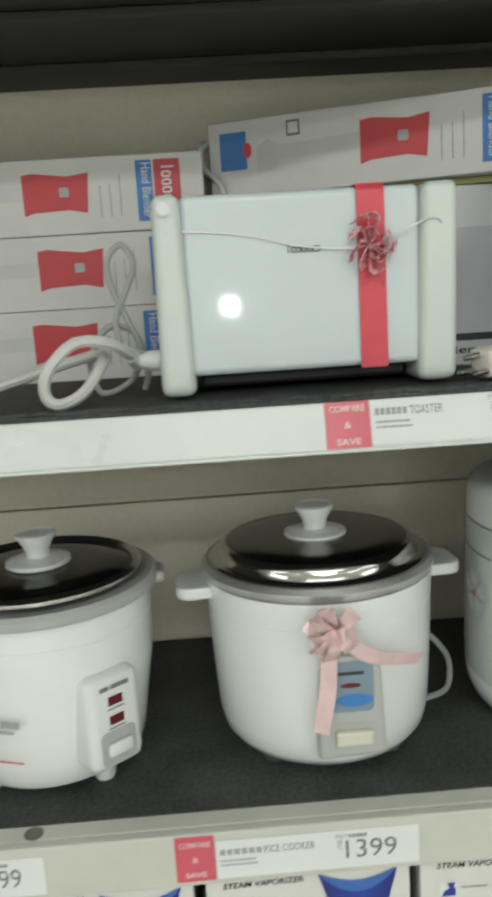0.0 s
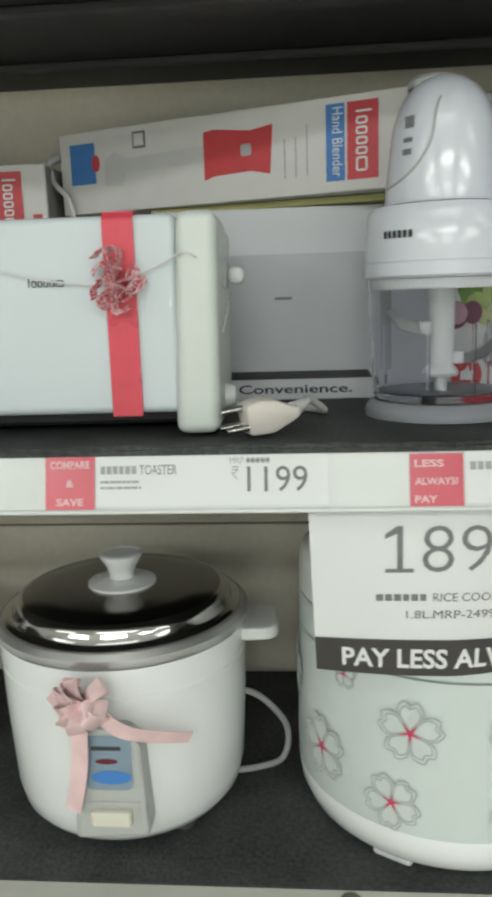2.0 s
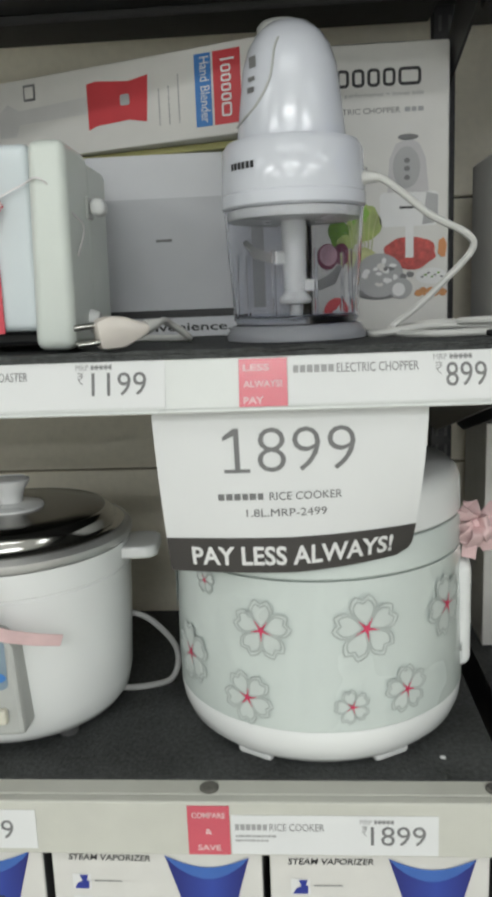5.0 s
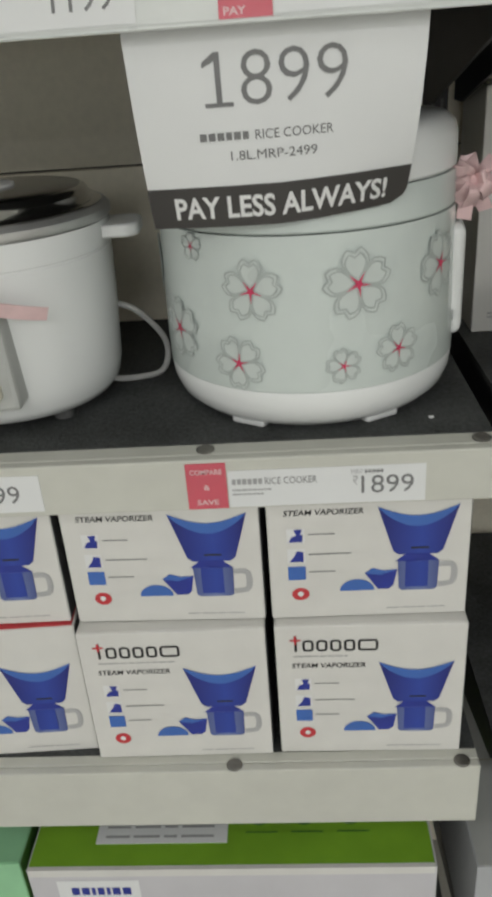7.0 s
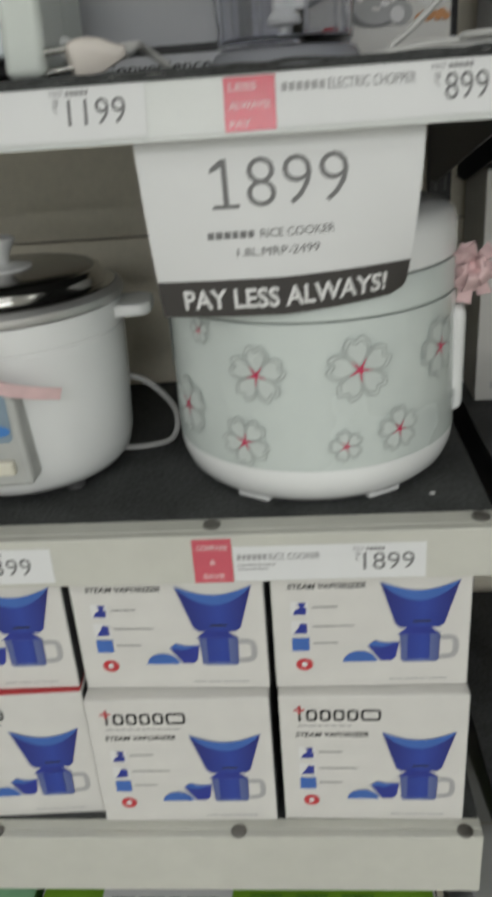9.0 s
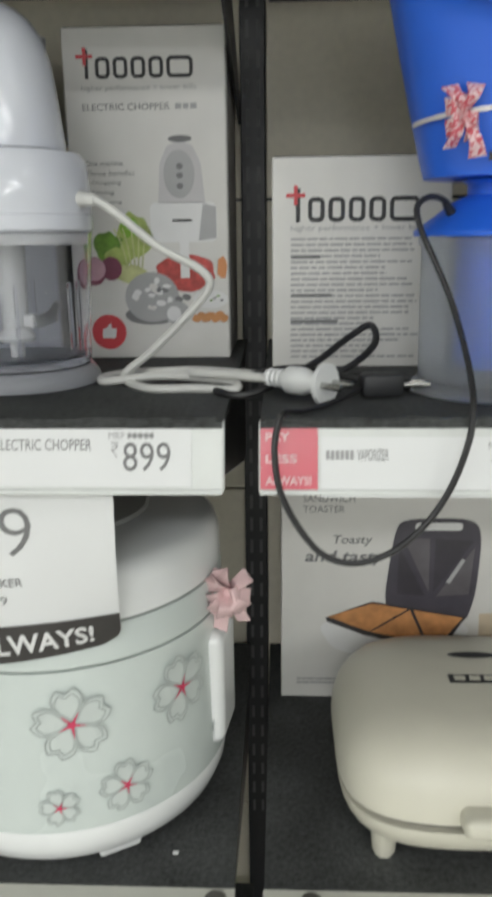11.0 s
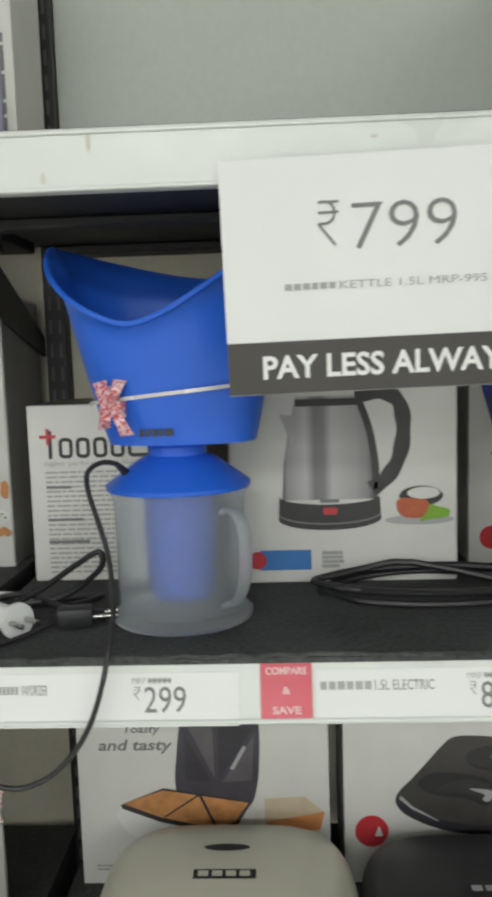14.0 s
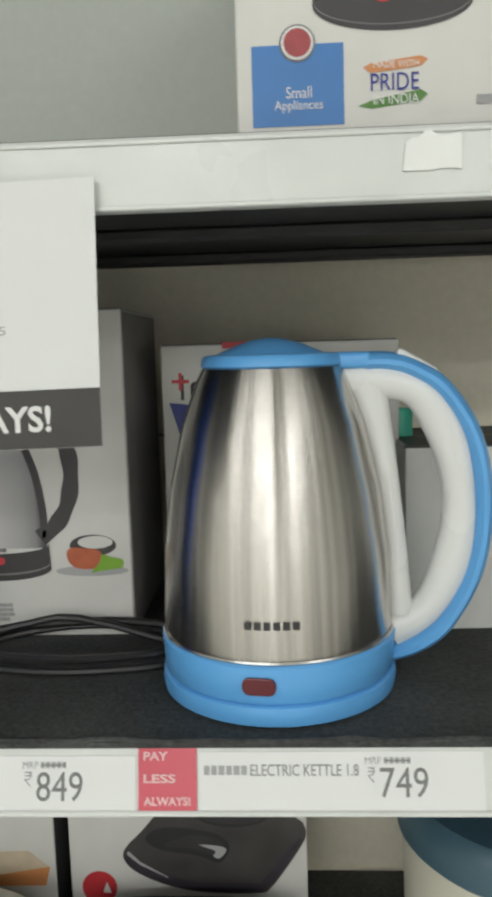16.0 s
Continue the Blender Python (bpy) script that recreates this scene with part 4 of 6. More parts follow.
    part("blade_sleeve", turned(block(0.0085, 0.017, -0.003, 0.003, -0.005, 0.005, 0.0015), pose(0, 0, z, 0, 0, a)), PLASTIC, sp)
for a in (200, 250, 290, 340, 30, 90, 150):
    part("rib", turned(block(0.0445, 0.0478, -0.0012, 0.0012, 0.02, 0.07, 0.0008, 1), pose(0, 0, 0, 0, 0, a)), CLEAR, jar, "clear inner rib")
# Added disc: its pale haze lightens the floor over the dark mat.
part("bowl_haze_disc", lathe([(0.0, 0.0172), (0.0465, 0.0196), (0.047, 0.0206), (0.03, 0.0196), (0, 0.0188)], 48, cap=False), FROSTED, jar, "frosted disc added to lighten the bowl floor", smooth=True)
part("fill_ring", lathe([(0.0503, 0.0165), (0.0512, 0.0165), (0.0516, 0.0225), (0.0508, 0.0225), (0.0503, 0.0165)], 64, cap=False), CLEAR, jar, smooth=True)
part("inner_lip", lathe([(0.0, 0.0945), (0.0525, 0.0945), (0.0532, 0.096), (0.0535, 0.1018), (0, 0.1018)], 64), PLASTIC, ch, "white lip inside the bowl", smooth=True)
part("collar", lathe([(0.0, 0.102), (0.0555, 0.102), (0.0575, 0.104), (0.0575, 0.113), (0.0565, 0.114), (0.0568, 0.118), (0.0555, 0.147), (0.052, 0.152), (0.044, 0.1535), (0, 0.1535)], 64), COOL_WHITE, ch, smooth=True)
part("motor_head", lathe([(0.0, 0.154), (0.0425, 0.154), (0.0425, 0.158), (0.0395, 0.185), (0.0365, 0.208), (0.032, 0.222), (0.0255, 0.232), (0.017, 0.239), (0.008, 0.242), (0, 0.2425)], 64), COOL_WHITE, ch, smooth=True)
part("push_button", lathe([(0.0, 0.236), (0.019, 0.236), (0.019, 0.2405), (0.016, 0.2435), (0, 0.244)], 32, -0.006, 0.009), PLASTIC_GREY, ch, "grey push button", smooth=True)
part("head_seam", sweep([(r * math.sin(radians(g)), -r * math.cos(radians(g)), z) for g, r, z in ((-14, 0.0318, 0.2225), (-18, 0.0352, 0.214), (-22, 0.0388, 0.194), (-36, 0.0408, 0.178), (-56, 0.0421, 0.169), (-82, 0.0426, 0.166))], 0.0009, 6, 6), PLASTIC_GREY, ch, "moulded seam")
for z, h in ((0.208, 0.008), (0.196, 0.003), (0.188, 0.004)):
    part("printed_mark", on_wall(rect(-0.004, 0.004, -h / 2, h / 2), -48, z, 0.0405 - (z - 0.185) * 0.13), INK_GREY, ch)
bm = join(*[on_wall(rect(-0.012 + 0.0042 * i, -0.009 + 0.0042 * i, -0.0025, 0.0025), -42, 0.132, 0.0568) for i in range(6)])
part("logo", bm, INK, ch, "black maker's mark")


# ---- price signs, tags and labels ----
def sign(name, label, x0, x1, z0, z1, y, bend, rows, band_h, words):
    """A hanging paper sign with a dark band along its foot."""
    s = thing(name, label, "sign", pose((x0 + x1) / 2, y, z1))
    w, h = x1 - x0, z1 - z0

    def curl(bm):
        for v in bm.verts:
            u, d = v.co.x / (w / 2), -v.co.z / h
            dx, dy, dz = bend(u, d)
            v.co += Vector((dx, dy, dz))
        return bm

    def sheet(za, zb, y0, n, round_right=0.0):
        bm, g = bmesh.new(), []
        for k in range(n + 1):
            z = za + (zb - za) * k / n
            xr = w / 2
            if round_right and z < zb and (zb - za) > 0:
                q = max(0.0, (za + round_right - z) / round_right)
                xr -= round_right * (1 - math.sqrt(max(0.0, 1 - q * q)))
            g.append([[bm.verts.new((-w / 2 + (xr + w / 2) * i / 24, y0 + t, z)) for i in range(25)] for t in (0, 0.0005)])
        for a, b in zip(g, g[1:]):
            for i in range(24):
                bm.faces.new((a[0][i], a[0][i + 1], b[0][i + 1], b[0][i]))
                bm.faces.new((a[1][i], b[1][i], b[1][i + 1], a[1][i + 1]))
            for i in (0, 24):
                bm.faces.new((a[0][i], b[0][i], b[1][i], a[1][i]))
        for row in (g[0], g[-1]):
            for i in range(24):
                bm.faces.new((row[0][i], row[1][i], row[1][i + 1], row[0][i + 1]))
        bmesh.ops.recalc_face_normals(bm, faces=bm.faces)
        return curl(bm)

    part("paper", sheet(-h, 0, 0, 14, words.get("round", 0)), PAPER, s, "white paper", smooth=True)
    part("band", sheet(-h + 0.0003, -h + band_h, -0.0009, 6, words.get("round", 0)), INK_BROWN, s, "dark band", smooth=True)
    for text, a, b, c, d, mat in rows:
        if text.startswith("1") and len(text) == 4:
            k = (b - a) * 0.2
            one = [(a, c), (a + k, c), (a + k, c + 0.0026), (a + k * 0.62, c + 0.0026), (a + k * 0.62, d), (a + k * 0.42, d), (a, d - 0.0055), (a, d - 0.0085), (a + k * 0.42, d - 0.005), (a + k * 0.42, c + 0.0026), (a, c + 0.0026)]
            part("price_digit", curl(flat(one, -0.0006)), mat, s)
            text, a = text[1:], a + k * 1.3
        if text == "₹":
            part("rupee_sign", curl(rupee(a, b, c, d, -0.0006)), mat, s)
        elif text == "":
            part("maker_mark", curl(bars(a, b, (c + d) / 2, (d - c) * 0.8, -0.0006, (0, 0.14, 0.18, 0.32, 0.36, 0.5, 0.54, 0.66, 0.7, 0.84, 0.88, 1))), mat, s)
        else:
            bm = lettering(text, a, b, c, d, -0.0014 if mat is PRINT_WHITE else -0.0006, 0.0, 0.026 if mat is PRINT_WHITE else (-0.013 if mat is INK_GREY and d - c > 0.02 else 0.0))
            part("price" if text.strip("₹").isdigit() else "lettering", curl(bm), mat, s)
    return s


sign("price_sign", "white paper price sign hanging before the kettle box", 0.798, 1.002, 1.470, 1.6065, 0.6535,
     lambda u, d: (0.003 * d * -u, -0.0015 * math.sin(math.pi * min(1, d)) + 0.001 * u * d, 0.0022 * u - 0.0005 * d * u),
     [("₹", -0.045, -0.033, -0.0515, -0.026, INK_GREY), ("799", -0.0255, 0.0355, -0.0545, -0.028, INK_GREY),
      ("", -0.066, -0.036, -0.0765, -0.072, INK_PALE), ("KETTLE 1.5L MRP-995", -0.0335, 0.053, -0.0765, -0.072, INK_PALE),
      ("PAY LESS ALWAYS!", -0.081, 0.075, -0.1275, -0.1135, PRINT_WHITE)], 0.031, {})


def hang(u, d):
    """The sign bows forward in the middle and leans back at its corners."""
    k = d * d
    return (-0.004 * d * u - 0.004 * k * (u > 0) * u * u, (0.012 * u * u * (1.0 if u < 0 else 2.0) + 0.016 - 0.006) * k + 0.004 * d, 0.001 * u + 0.006 * k * u * (u > 0))


sign("price_sign", "white paper price sign hanging over the flowered rice cooker", 0.332, 0.523, 1.1395, 1.2655, 0.6685,
     hang,
     [("1899", -0.047, 0.046, -0.0475, -0.0155, INK_GREY), ("", -0.053, -0.02, -0.0685, -0.0625, INK_GREY), ("RICE COOKER", -0.0155, 0.037, -0.0685, -0.0625, INK_GREY),
      ("1.8L.MRP-2499", -0.033, 0.026, -0.081, -0.075, INK_GREY), ("PAY LESS ALWAYS!", -0.077, 0.078, -0.1195, -0.104, PRINT_WHITE)], 0.0285, {"round": 0.012})
sign("price_sign", "white paper price sign below the sandwich maker shelf", 0.605, 0.80, 0.785, 0.929, 0.6505,
     lambda u, d: (0, 0.002 * d, 0),
     [("₹", -0.05, -0.04, -0.047, -0.024, INK_GREY), ("14", -0.034, 0.004, -0.05, -0.024, INK_GREY), ("", -0.075, 0.07, -0.078, -0.072, INK_PALE), ("PAY LESS ALWAYS!", -0.08, 0.08, -0.134, -0.118, PRINT_WHITE)], 0.032, {})


def on_rail(x, y, z):
    """A place on a shelf front; the price rail of the middle shelf leans back at its top."""
    return pose(x, y + (z - MID + 0.0195) * LEANING, z, -14) if z > 1.2 else pose(x, y, z)


def offer_tag(x0, x1, z0, z1, y, words):
    t = thing("offer_tag", "small red offer tag with white words on the shelf front", "tag", on_rail((x0 + x1) / 2, y, (z0 + z1) / 2), "offer tags")
    w, h = (x1 - x0) / 2, (z1 - z0) / 2
    part("card", block(-w, w, -0.0006, 0, -h, h), TAG_RED, t)
    n = len(words)
    for i, word in enumerate(words):
        zc = h - (i + 0.55) * 2 * h / n
        ww = w * (0.16 if len(word) == 1 else 0.42 if len(word) < 4 else 0.55 if len(word) < 6 else 0.8)
        xa = -ww if words[0] == "COMPARE" else -w * 0.82
        hh = min(0.0024, h / n * 0.42)
        part("lettering", lettering(word, xa, xa + 2 * ww, zc - hh, zc + hh, -0.0009, 0.0, 0.028), TAG_INK, t)
    return t


FACE = 0.6588
CS, PL = ("COMPARE", "&", "SAVE"), ("PAY", "LESS", "ALWAYS!")
offer_tag(0.165, 0.197, 1.2655, 1.301, FACE, CS)
offer_tag(0.395, 0.4275, 1.2655, 1.2985, FACE, ("LESS", "ALWAYS!", "PAY"))
offer_tag(0.608, 0.6395, 1.2655, 1.3015, FACE, PL)
offer_tag(0.8135, 0.846, 1.2655, 1.3015, FACE, CS)
offer_tag(1.0085, 1.0415, 1.2655, 1.302, FACE, PL)
offer_tag(0.032, 0.063, 0.9265, 0.966, FACE, CS)
offer_tag(0.3425, 0.3745, 0.9235, 0.9645, FACE, CS)
offer_tag(0.619, 0.652, 0.926, 0.966, FACE, CS)


LABEL_INK = material("label_ink", (0.25, 0.25, 0.25), 0.6, vary=0.1)


def price_label(x0, x1, name_to, digits, px, zc, words, brand_to, face=FACE, big=0.0165, second=True):
    """A paper strip label: maker's mark as bars, the product, small print, the old and the new price."""
    t = thing("price_label", "white paper shelf label with grey price", "label", on_rail(x0, face, zc), "price labels")
    w = x1 - x0
    part("paper", block(0, w, -0.0004, 0, -0.0165, 0.0165), PAPER, t)
    if brand_to > 0:
        part("maker_mark", bars(0.003, brand_to, 0.0066, 0.005, -0.0007, (0, 0.13, 0.17, 0.3, 0.34, 0.48, 0.52, 0.65, 0.69, 0.83, 0.87, 1)), INK_PALE, t)
    part("lettering", lettering(words, brand_to + 0.002, name_to, 0.0035, 0.0098, -0.0007, 0.0, 0.004), LABEL_INK, t)
    if second:
        part("small_print", paragraph(0.003, 0.04, 0.001, -0.0065, 2, 0.0016, -0.0007, int(px * 1000)), INK_PALE, t)
    ww = 0.0475 if len(digits) == 4 else 0.032
    part("old_price_mark", lettering("MRP", px - 0.005, px + 0.004, 0.0098, 0.0136, -0.0007), INK_PALE, t)
    part("old_price", bars(px + 0.0055, px + 0.02, 0.0117, 0.0034, -0.0007, (0, 0.14, 0.2, 0.36, 0.42, 0.58, 0.64, 0.8, 0.86, 1)), INK_PALE, t)
    part("strike", bars(px + 0.0055, px + 0.02, 0.0117, 0.0008, -0.0009), INK_GREY, t)
    part("rupee_sign", rupee(px - 0.0035, px + 0.0005, 0.0, 0.008, -0.0007), INK_GREY, t)
    part("price", lettering(digits, px + (0.006 if digits[:2] == "11" else 0.003), px + ww * 0.92, 0.0085 - big, 0.008, -0.0007, 0.0, 0.0), INK_GREY, t)
    return t


price_label(0.198, 0.345, 0.052, "1199", 0.0905, 1.2842, "TOASTER", 0.026)
price_label(0.4285, 0.57, 0.086, "899", 0.1005, 1.284, "ELECTRIC CHOPPER", 0.03, second=False)
price_label(0.641, 0.80, 0.037, "299", 0.096, 1.2785, "VAPORIZER", 0.018, second=False)
price_label(0.848, 1.007, 0.074, "849", 0.0995, 1.279, "1.5L ELECTRIC", 0.035, second=False)
price_label(1.0425, 1.20, 0.089, "749", 0.0975, 1.281, "ELECTRIC KETTLE 1.8", 0.027, second=False)
price_label(0.064, 0.225, 0.078, "1399", 0.0995, 0.9435, "RICE COOKER", 0.036)
price_label(0.3755, 0.53, 0.07, "1899", 0.1015, 0.9405, "RICE COOKER", 0.027)
price_label(-0.2, -0.07, 0.06, "799", 0.082, 0.9435, "RICE COOKER", 0.02)
price_label(0.653, 0.80, 0.06, "1499", 0.11, 0.9435, "SANDWICH TOASTER", 0.02)


def cord(name, label, pts, r, mat, steps=8):
    c = thing(name, label, "cord")
    part("cable", sweep(pts, r, 8, steps), mat, c, "", True)
    a, b = Vector(pts[0]), Vector(pts[1])
    n = (b - a).normalized()
    part("strain_relief", sweep([a, a + n * 0.006, a + n * 0.012], lambda f: r * (1.9 - 0.6 * f), 10, 3), mat, c, "", True)
    return c


# ---- hand blender cartons ----
SHAFT = material("print_shaft", (0.58, 0.575, 0.56), 0.45, vary=0.12, grain=20, blotch=14)


def blender_carton(m, label, long=0.335, h=0.073, d=0.075):
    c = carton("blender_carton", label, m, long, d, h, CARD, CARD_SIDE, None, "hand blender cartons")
    part("blue_square", flat(rect(0.012, 0.04, h * 0.36, h * 0.85), E_), BLUE, c)
    part("red_seal", flat(oval(0.041, h * 0.6, 0.0045, h * 0.1), E_ * 2), RED, c)
    part("blender_shaft", flat([(0.05, h * 0.32), (0.07, h * 0.3), (0.075, h * 0.45), (0.155, h * 0.46), (0.155, h * 0.66), (0.075, h * 0.62), (0.062, h * 0.72), (0.05, h * 0.62)], E_), SHAFT, c)
    part("red_grip", flat([(0.155, h * 0.26), (0.165, h * 0.3), (0.2, h * 0.32), (0.218, h * 0.27), (0.221, h * 0.8), (0.2, h * 0.76), (0.165, h * 0.82), (0.155, h * 0.8)], E_), RED, c, "printed red blender grip")
    part("grip_button", flat(rounded(0.191, 0.201, h * 0.49, h * 0.62, 0.002, 3), E_ * 2), PRINT_GREY, c)
    part("badge", flat(rect(0.082, 0.096, h * 0.72, h * 0.92), E_), INK_GREY, c)
    part("badge_inner", flat(rect(0.084, 0.094, h * 0.75, h * 0.89), E_ * 2), CARD, c)
    for x in (0.232, 0.242, 0.252):
        part("small_print", turned(paragraph(0, h * 0.6, 0.0012, 0, 1, 0.0012, E_, int(x * 1000)), pose(x, 0, h * 0.2, 0, -90)), INK_PALE, c)
    part("blue_block", flat(rect(0.268, 0.284, h * 0.12, h * 0.92), E_), BLUE, c)
    part("red_block", flat(rect(0.286, 0.312, h * 0.12, h * 0.92), E_), RED, c)
    part("lettering", turned(lettering("Hand Blender", 0, h * 0.72, 0, 0.009, E_ * 2), pose(0.2735, 0, h * 0.88, 0, 90)), PRINT_WHITE, c)
    part("maker_mark", turned(wordmark(0, h * 0.66, 0, 0.013, E_ * 2), pose(0.2935, 0, h * 0.85, 0, 90)), PRINT_WHITE, c)
    part("red_stamp", flat(rect(0.321, 0.33, h * 0.18, h * 0.38), E_), RED, c)
    return c


for i, (x, rz) in enumerate(((-0.247, 0.0), (-0.235, 0.6), (-0.243, -0.5))):
    blender_carton(pose(x, 0.93 + 0.002 * i, MID + 0.0735 * i, 0, 0, rz), "white hand blender carton with red grip picture, in a stack")
bx = blender_carton(pose(0.1, 0.957, MID + 0.1745, 0, 0, -20.5), "white hand blender carton lying askew on other cartons", 0.335, 0.0745, 0.07)
# Darkened panel stands in for the shade inside the open end.
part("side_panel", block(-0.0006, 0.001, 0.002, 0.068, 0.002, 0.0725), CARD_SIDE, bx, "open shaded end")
cord("power_cord", "white cord spilling from the open blender carton", [(0.096, 0.965, MID + 0.23), (0.09, 0.955, MID + 0.225), (0.094, 0.95, MID + 0.205), (0.108, 0.946, MID + 0.19), (0.113, 0.944, MID + 0.172)], 0.0028, CORD_WHITE)
carton("thin_carton", "thin yellow-green carton under the blender carton", pose(0.19, 0.93, MID + 0.168, 0, 0, -16), 0.25, 0.08, 0.006, material("yellow_card", (0.5, 0.48, 0.2), 0.5, vary=0.1), CARD_SIDE, None, "", False)
tb = carton("toaster_carton", "grey-white toaster carton with a printed grey toaster", pose(0.2, 0.886, MID), 0.24, 0.14, 0.167, material("cool_card", (0.62, 0.63, 0.65), 0.4, vary=0.05, grain=30), CARD, None)
part("picture_toaster", flat(rounded(0.052, 0.192, 0.026, 0.128, 0.008), E_), material("print_silver", (0.49, 0.5, 0.52), 0.4, vary=0.12, grain=8, blotch=5), tb, "printed grey toaster")
part("picture_side", flat(rect(0.193, 0.205, 0.03, 0.122), E_), PRINT_GREY, tb)
part("picture_base", flat([(0.056, 0.019), (0.19, 0.019), (0.186, 0.026), (0.056, 0.026)], E_ * 2), INK, tb)
part("picture_mark", bars(0.105, 0.12, 0.09, 0.0025, E_ * 2), INK_GREY, tb)
part("lettering", lettering("great Convenience.", 0.026, 0.172, 0.0035, 0.014, E_, 0.0, 0.015), INK, tb)

# ---- chopper carton ----
LETTUCE = material("print_lettuce", (0.36, 0.45, 0.12), 0.45, vary=0.35, grain=60, blotch=60)
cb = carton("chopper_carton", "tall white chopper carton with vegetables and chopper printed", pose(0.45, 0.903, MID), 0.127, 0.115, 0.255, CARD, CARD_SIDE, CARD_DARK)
part("logo", wordmark(0.014, 0.103, 0.218, 0.239, E_), INK, cb, "black maker's mark")
part("logo_cross", cross_mark(0.0175, 0.234, 0.0065, E_ * 2), RED, cb, "red cross")
part("lettering", lettering("higher performance + lower bills", 0.014, 0.104, 0.2085, 0.2135, E_), INK_PALE, cb)
part("lettering", lettering("ELECTRIC CHOPPER", 0.014, 0.083, 0.195, 0.2, E_), INK_GREY, cb)
part("wattage", bars(0.087, 0.104, 0.1975, 0.004, E_, (0, 0.3, 0.36, 0.62, 0.7, 1)), INK_PALE, cb)
for i, word in enumerate(("One machine", "Three benefits", "• Chopping", "• Dicing", "• Whipping")):
    part("lettering", lettering(word, 0.0135, 0.0135 + 0.0028 * len(word), 0.154 - 0.0075 * i, 0.158 - 0.0075 * i, E_), INK_GREY, cb)
part("picture_head", flat([(0.071, 0.125), (0.109, 0.125), (0.106, 0.155), (0.1, 0.168), (0.09, 0.173), (0.079, 0.168), (0.073, 0.155)], E_), material("print_pale", (0.55, 0.54, 0.54), 0.45, vary=0.15, grain=12, blotch=10), cb)
part("picture_cap", flat(oval(0.09, 0.1735, 0.0095, 0.0026), E_ * 2), INK_GREY, cb)
for dz in (0, 0.008, 0.015):
    part("picture_button", flat(oval(0.089, 0.138 + dz, 0.0028, 0.0024, 10), E_ * 2), INK_GREY, cb)


def blob(x, z, rx, rz, seed, n=14, rough=0.3):
    """An uneven rounded outline, as of a leaf or a heap."""
    r = random.Random(seed)
    return soft([(x + rx * (1 - rough * r.random()) * math.cos(2 * math.pi * k / n), z + rz * (1 - rough * r.random()) * math.sin(2 * math.pi * k / n)) for k in range(n)], 3)


CHOPPED = material("print_chopped", (0.45, 0.06, 0.05), 0.5, vary=0.5, grain=260, blotch=120)
ONION = material("print_onion", (0.5, 0.3, 0.36), 0.5, vary=0.35, grain=90, blotch=60)
ONION_DARK = material("print_onion_dark", (0.2, 0.05, 0.09), 0.5, vary=0.3, grain=60)
LEAF_DARK = material("print_leaf", (0.13, 0.26, 0.03), 0.5, vary=0.5, grain=140, blotch=70)
LEAF_PALE = material("print_pale_leaf", (0.5, 0.53, 0.24), 0.5, vary=0.3, grain=120, blotch=60)
part("picture_panel", flat(oval(0.0885, 0.147, 0.0125, 0.0185), E_ * 1.5), PRINT_GREY, cb)
part("picture_collar", flat(rounded(0.064, 0.118, 0.0945, 0.1255, 0.005), E_), PRINT_WHITE, cb)
part("picture_shade", flat([(0.103, 0.0955), (0.1175, 0.0975), (0.1175, 0.122), (0.107, 0.1245)], E_ * 1.5), PRINT_GREY, cb)
part("picture_mark", bars(0.082, 0.098, 0.1115, 0.002, E_ * 2), INK, cb)
part("picture_lettuce", flat(blob(0.05, 0.1, 0.0165, 0.02, 1), E_), LETTUCE, cb)
part("picture_lettuce", flat(blob(0.028, 0.092, 0.0145, 0.013, 2), E_ * 1.2), LEAF_DARK, cb)
part("picture_lettuce", flat(blob(0.046, 0.107, 0.009, 0.009, 3), E_ * 1.4), GREEN, cb)
part("picture_lettuce", flat(blob(0.037, 0.083, 0.013, 0.009, 4), E_ * 1.5), LETTUCE, cb)
part("picture_lettuce", flat(blob(0.046, 0.07, 0.018, 0.0085, 5), E_ * 1.6), LEAF_PALE, cb)
for k in range(5):
    part("leaf_rib", sweep([(0.044 + 0.003 * k, E_ * 2, 0.074), (0.04 + 0.0045 * k, E_ * 2, 0.092), (0.034 + 0.007 * k, E_ * 2, 0.106)], 0.0001, 4, 4, wide=0.0005, up=(0, 1, 0)), LEAF_PALE, cb)
part("picture_red_onion", flat(oval(0.03, 0.074, 0.009, 0.0095), E_ * 1.8), ONION_DARK, cb)
part("picture_onion", flat(oval(0.0155, 0.072, 0.0105, 0.0115), E_ * 2), ONION_DARK, cb)
part("picture_onion_cut", flat(oval(0.0165, 0.0735, 0.0088, 0.0092), E_ * 2.3), ONION, cb)
part("picture_bowl", flat([(0.065, 0.0945), (0.118, 0.0945), (0.116, 0.06), (0.112, 0.0555), (0.072, 0.0555), (0.067, 0.06)], E_ * 1.2), CARD, cb)
part("picture_tomato", flat(blob(0.0915, 0.0705, 0.0265, 0.0165, 6, 18, 0.16), E_ * 1.8), CHOPPED, cb)
part("picture_spindle", flat(rect(0.0875, 0.095, 0.066, 0.0945), E_ * 2.4), PRINT_WHITE, cb)
part("picture_plate_shade", flat(oval(0.062, 0.036, 0.022, 0.008), E_ * 1.9), INK_GREY, cb)
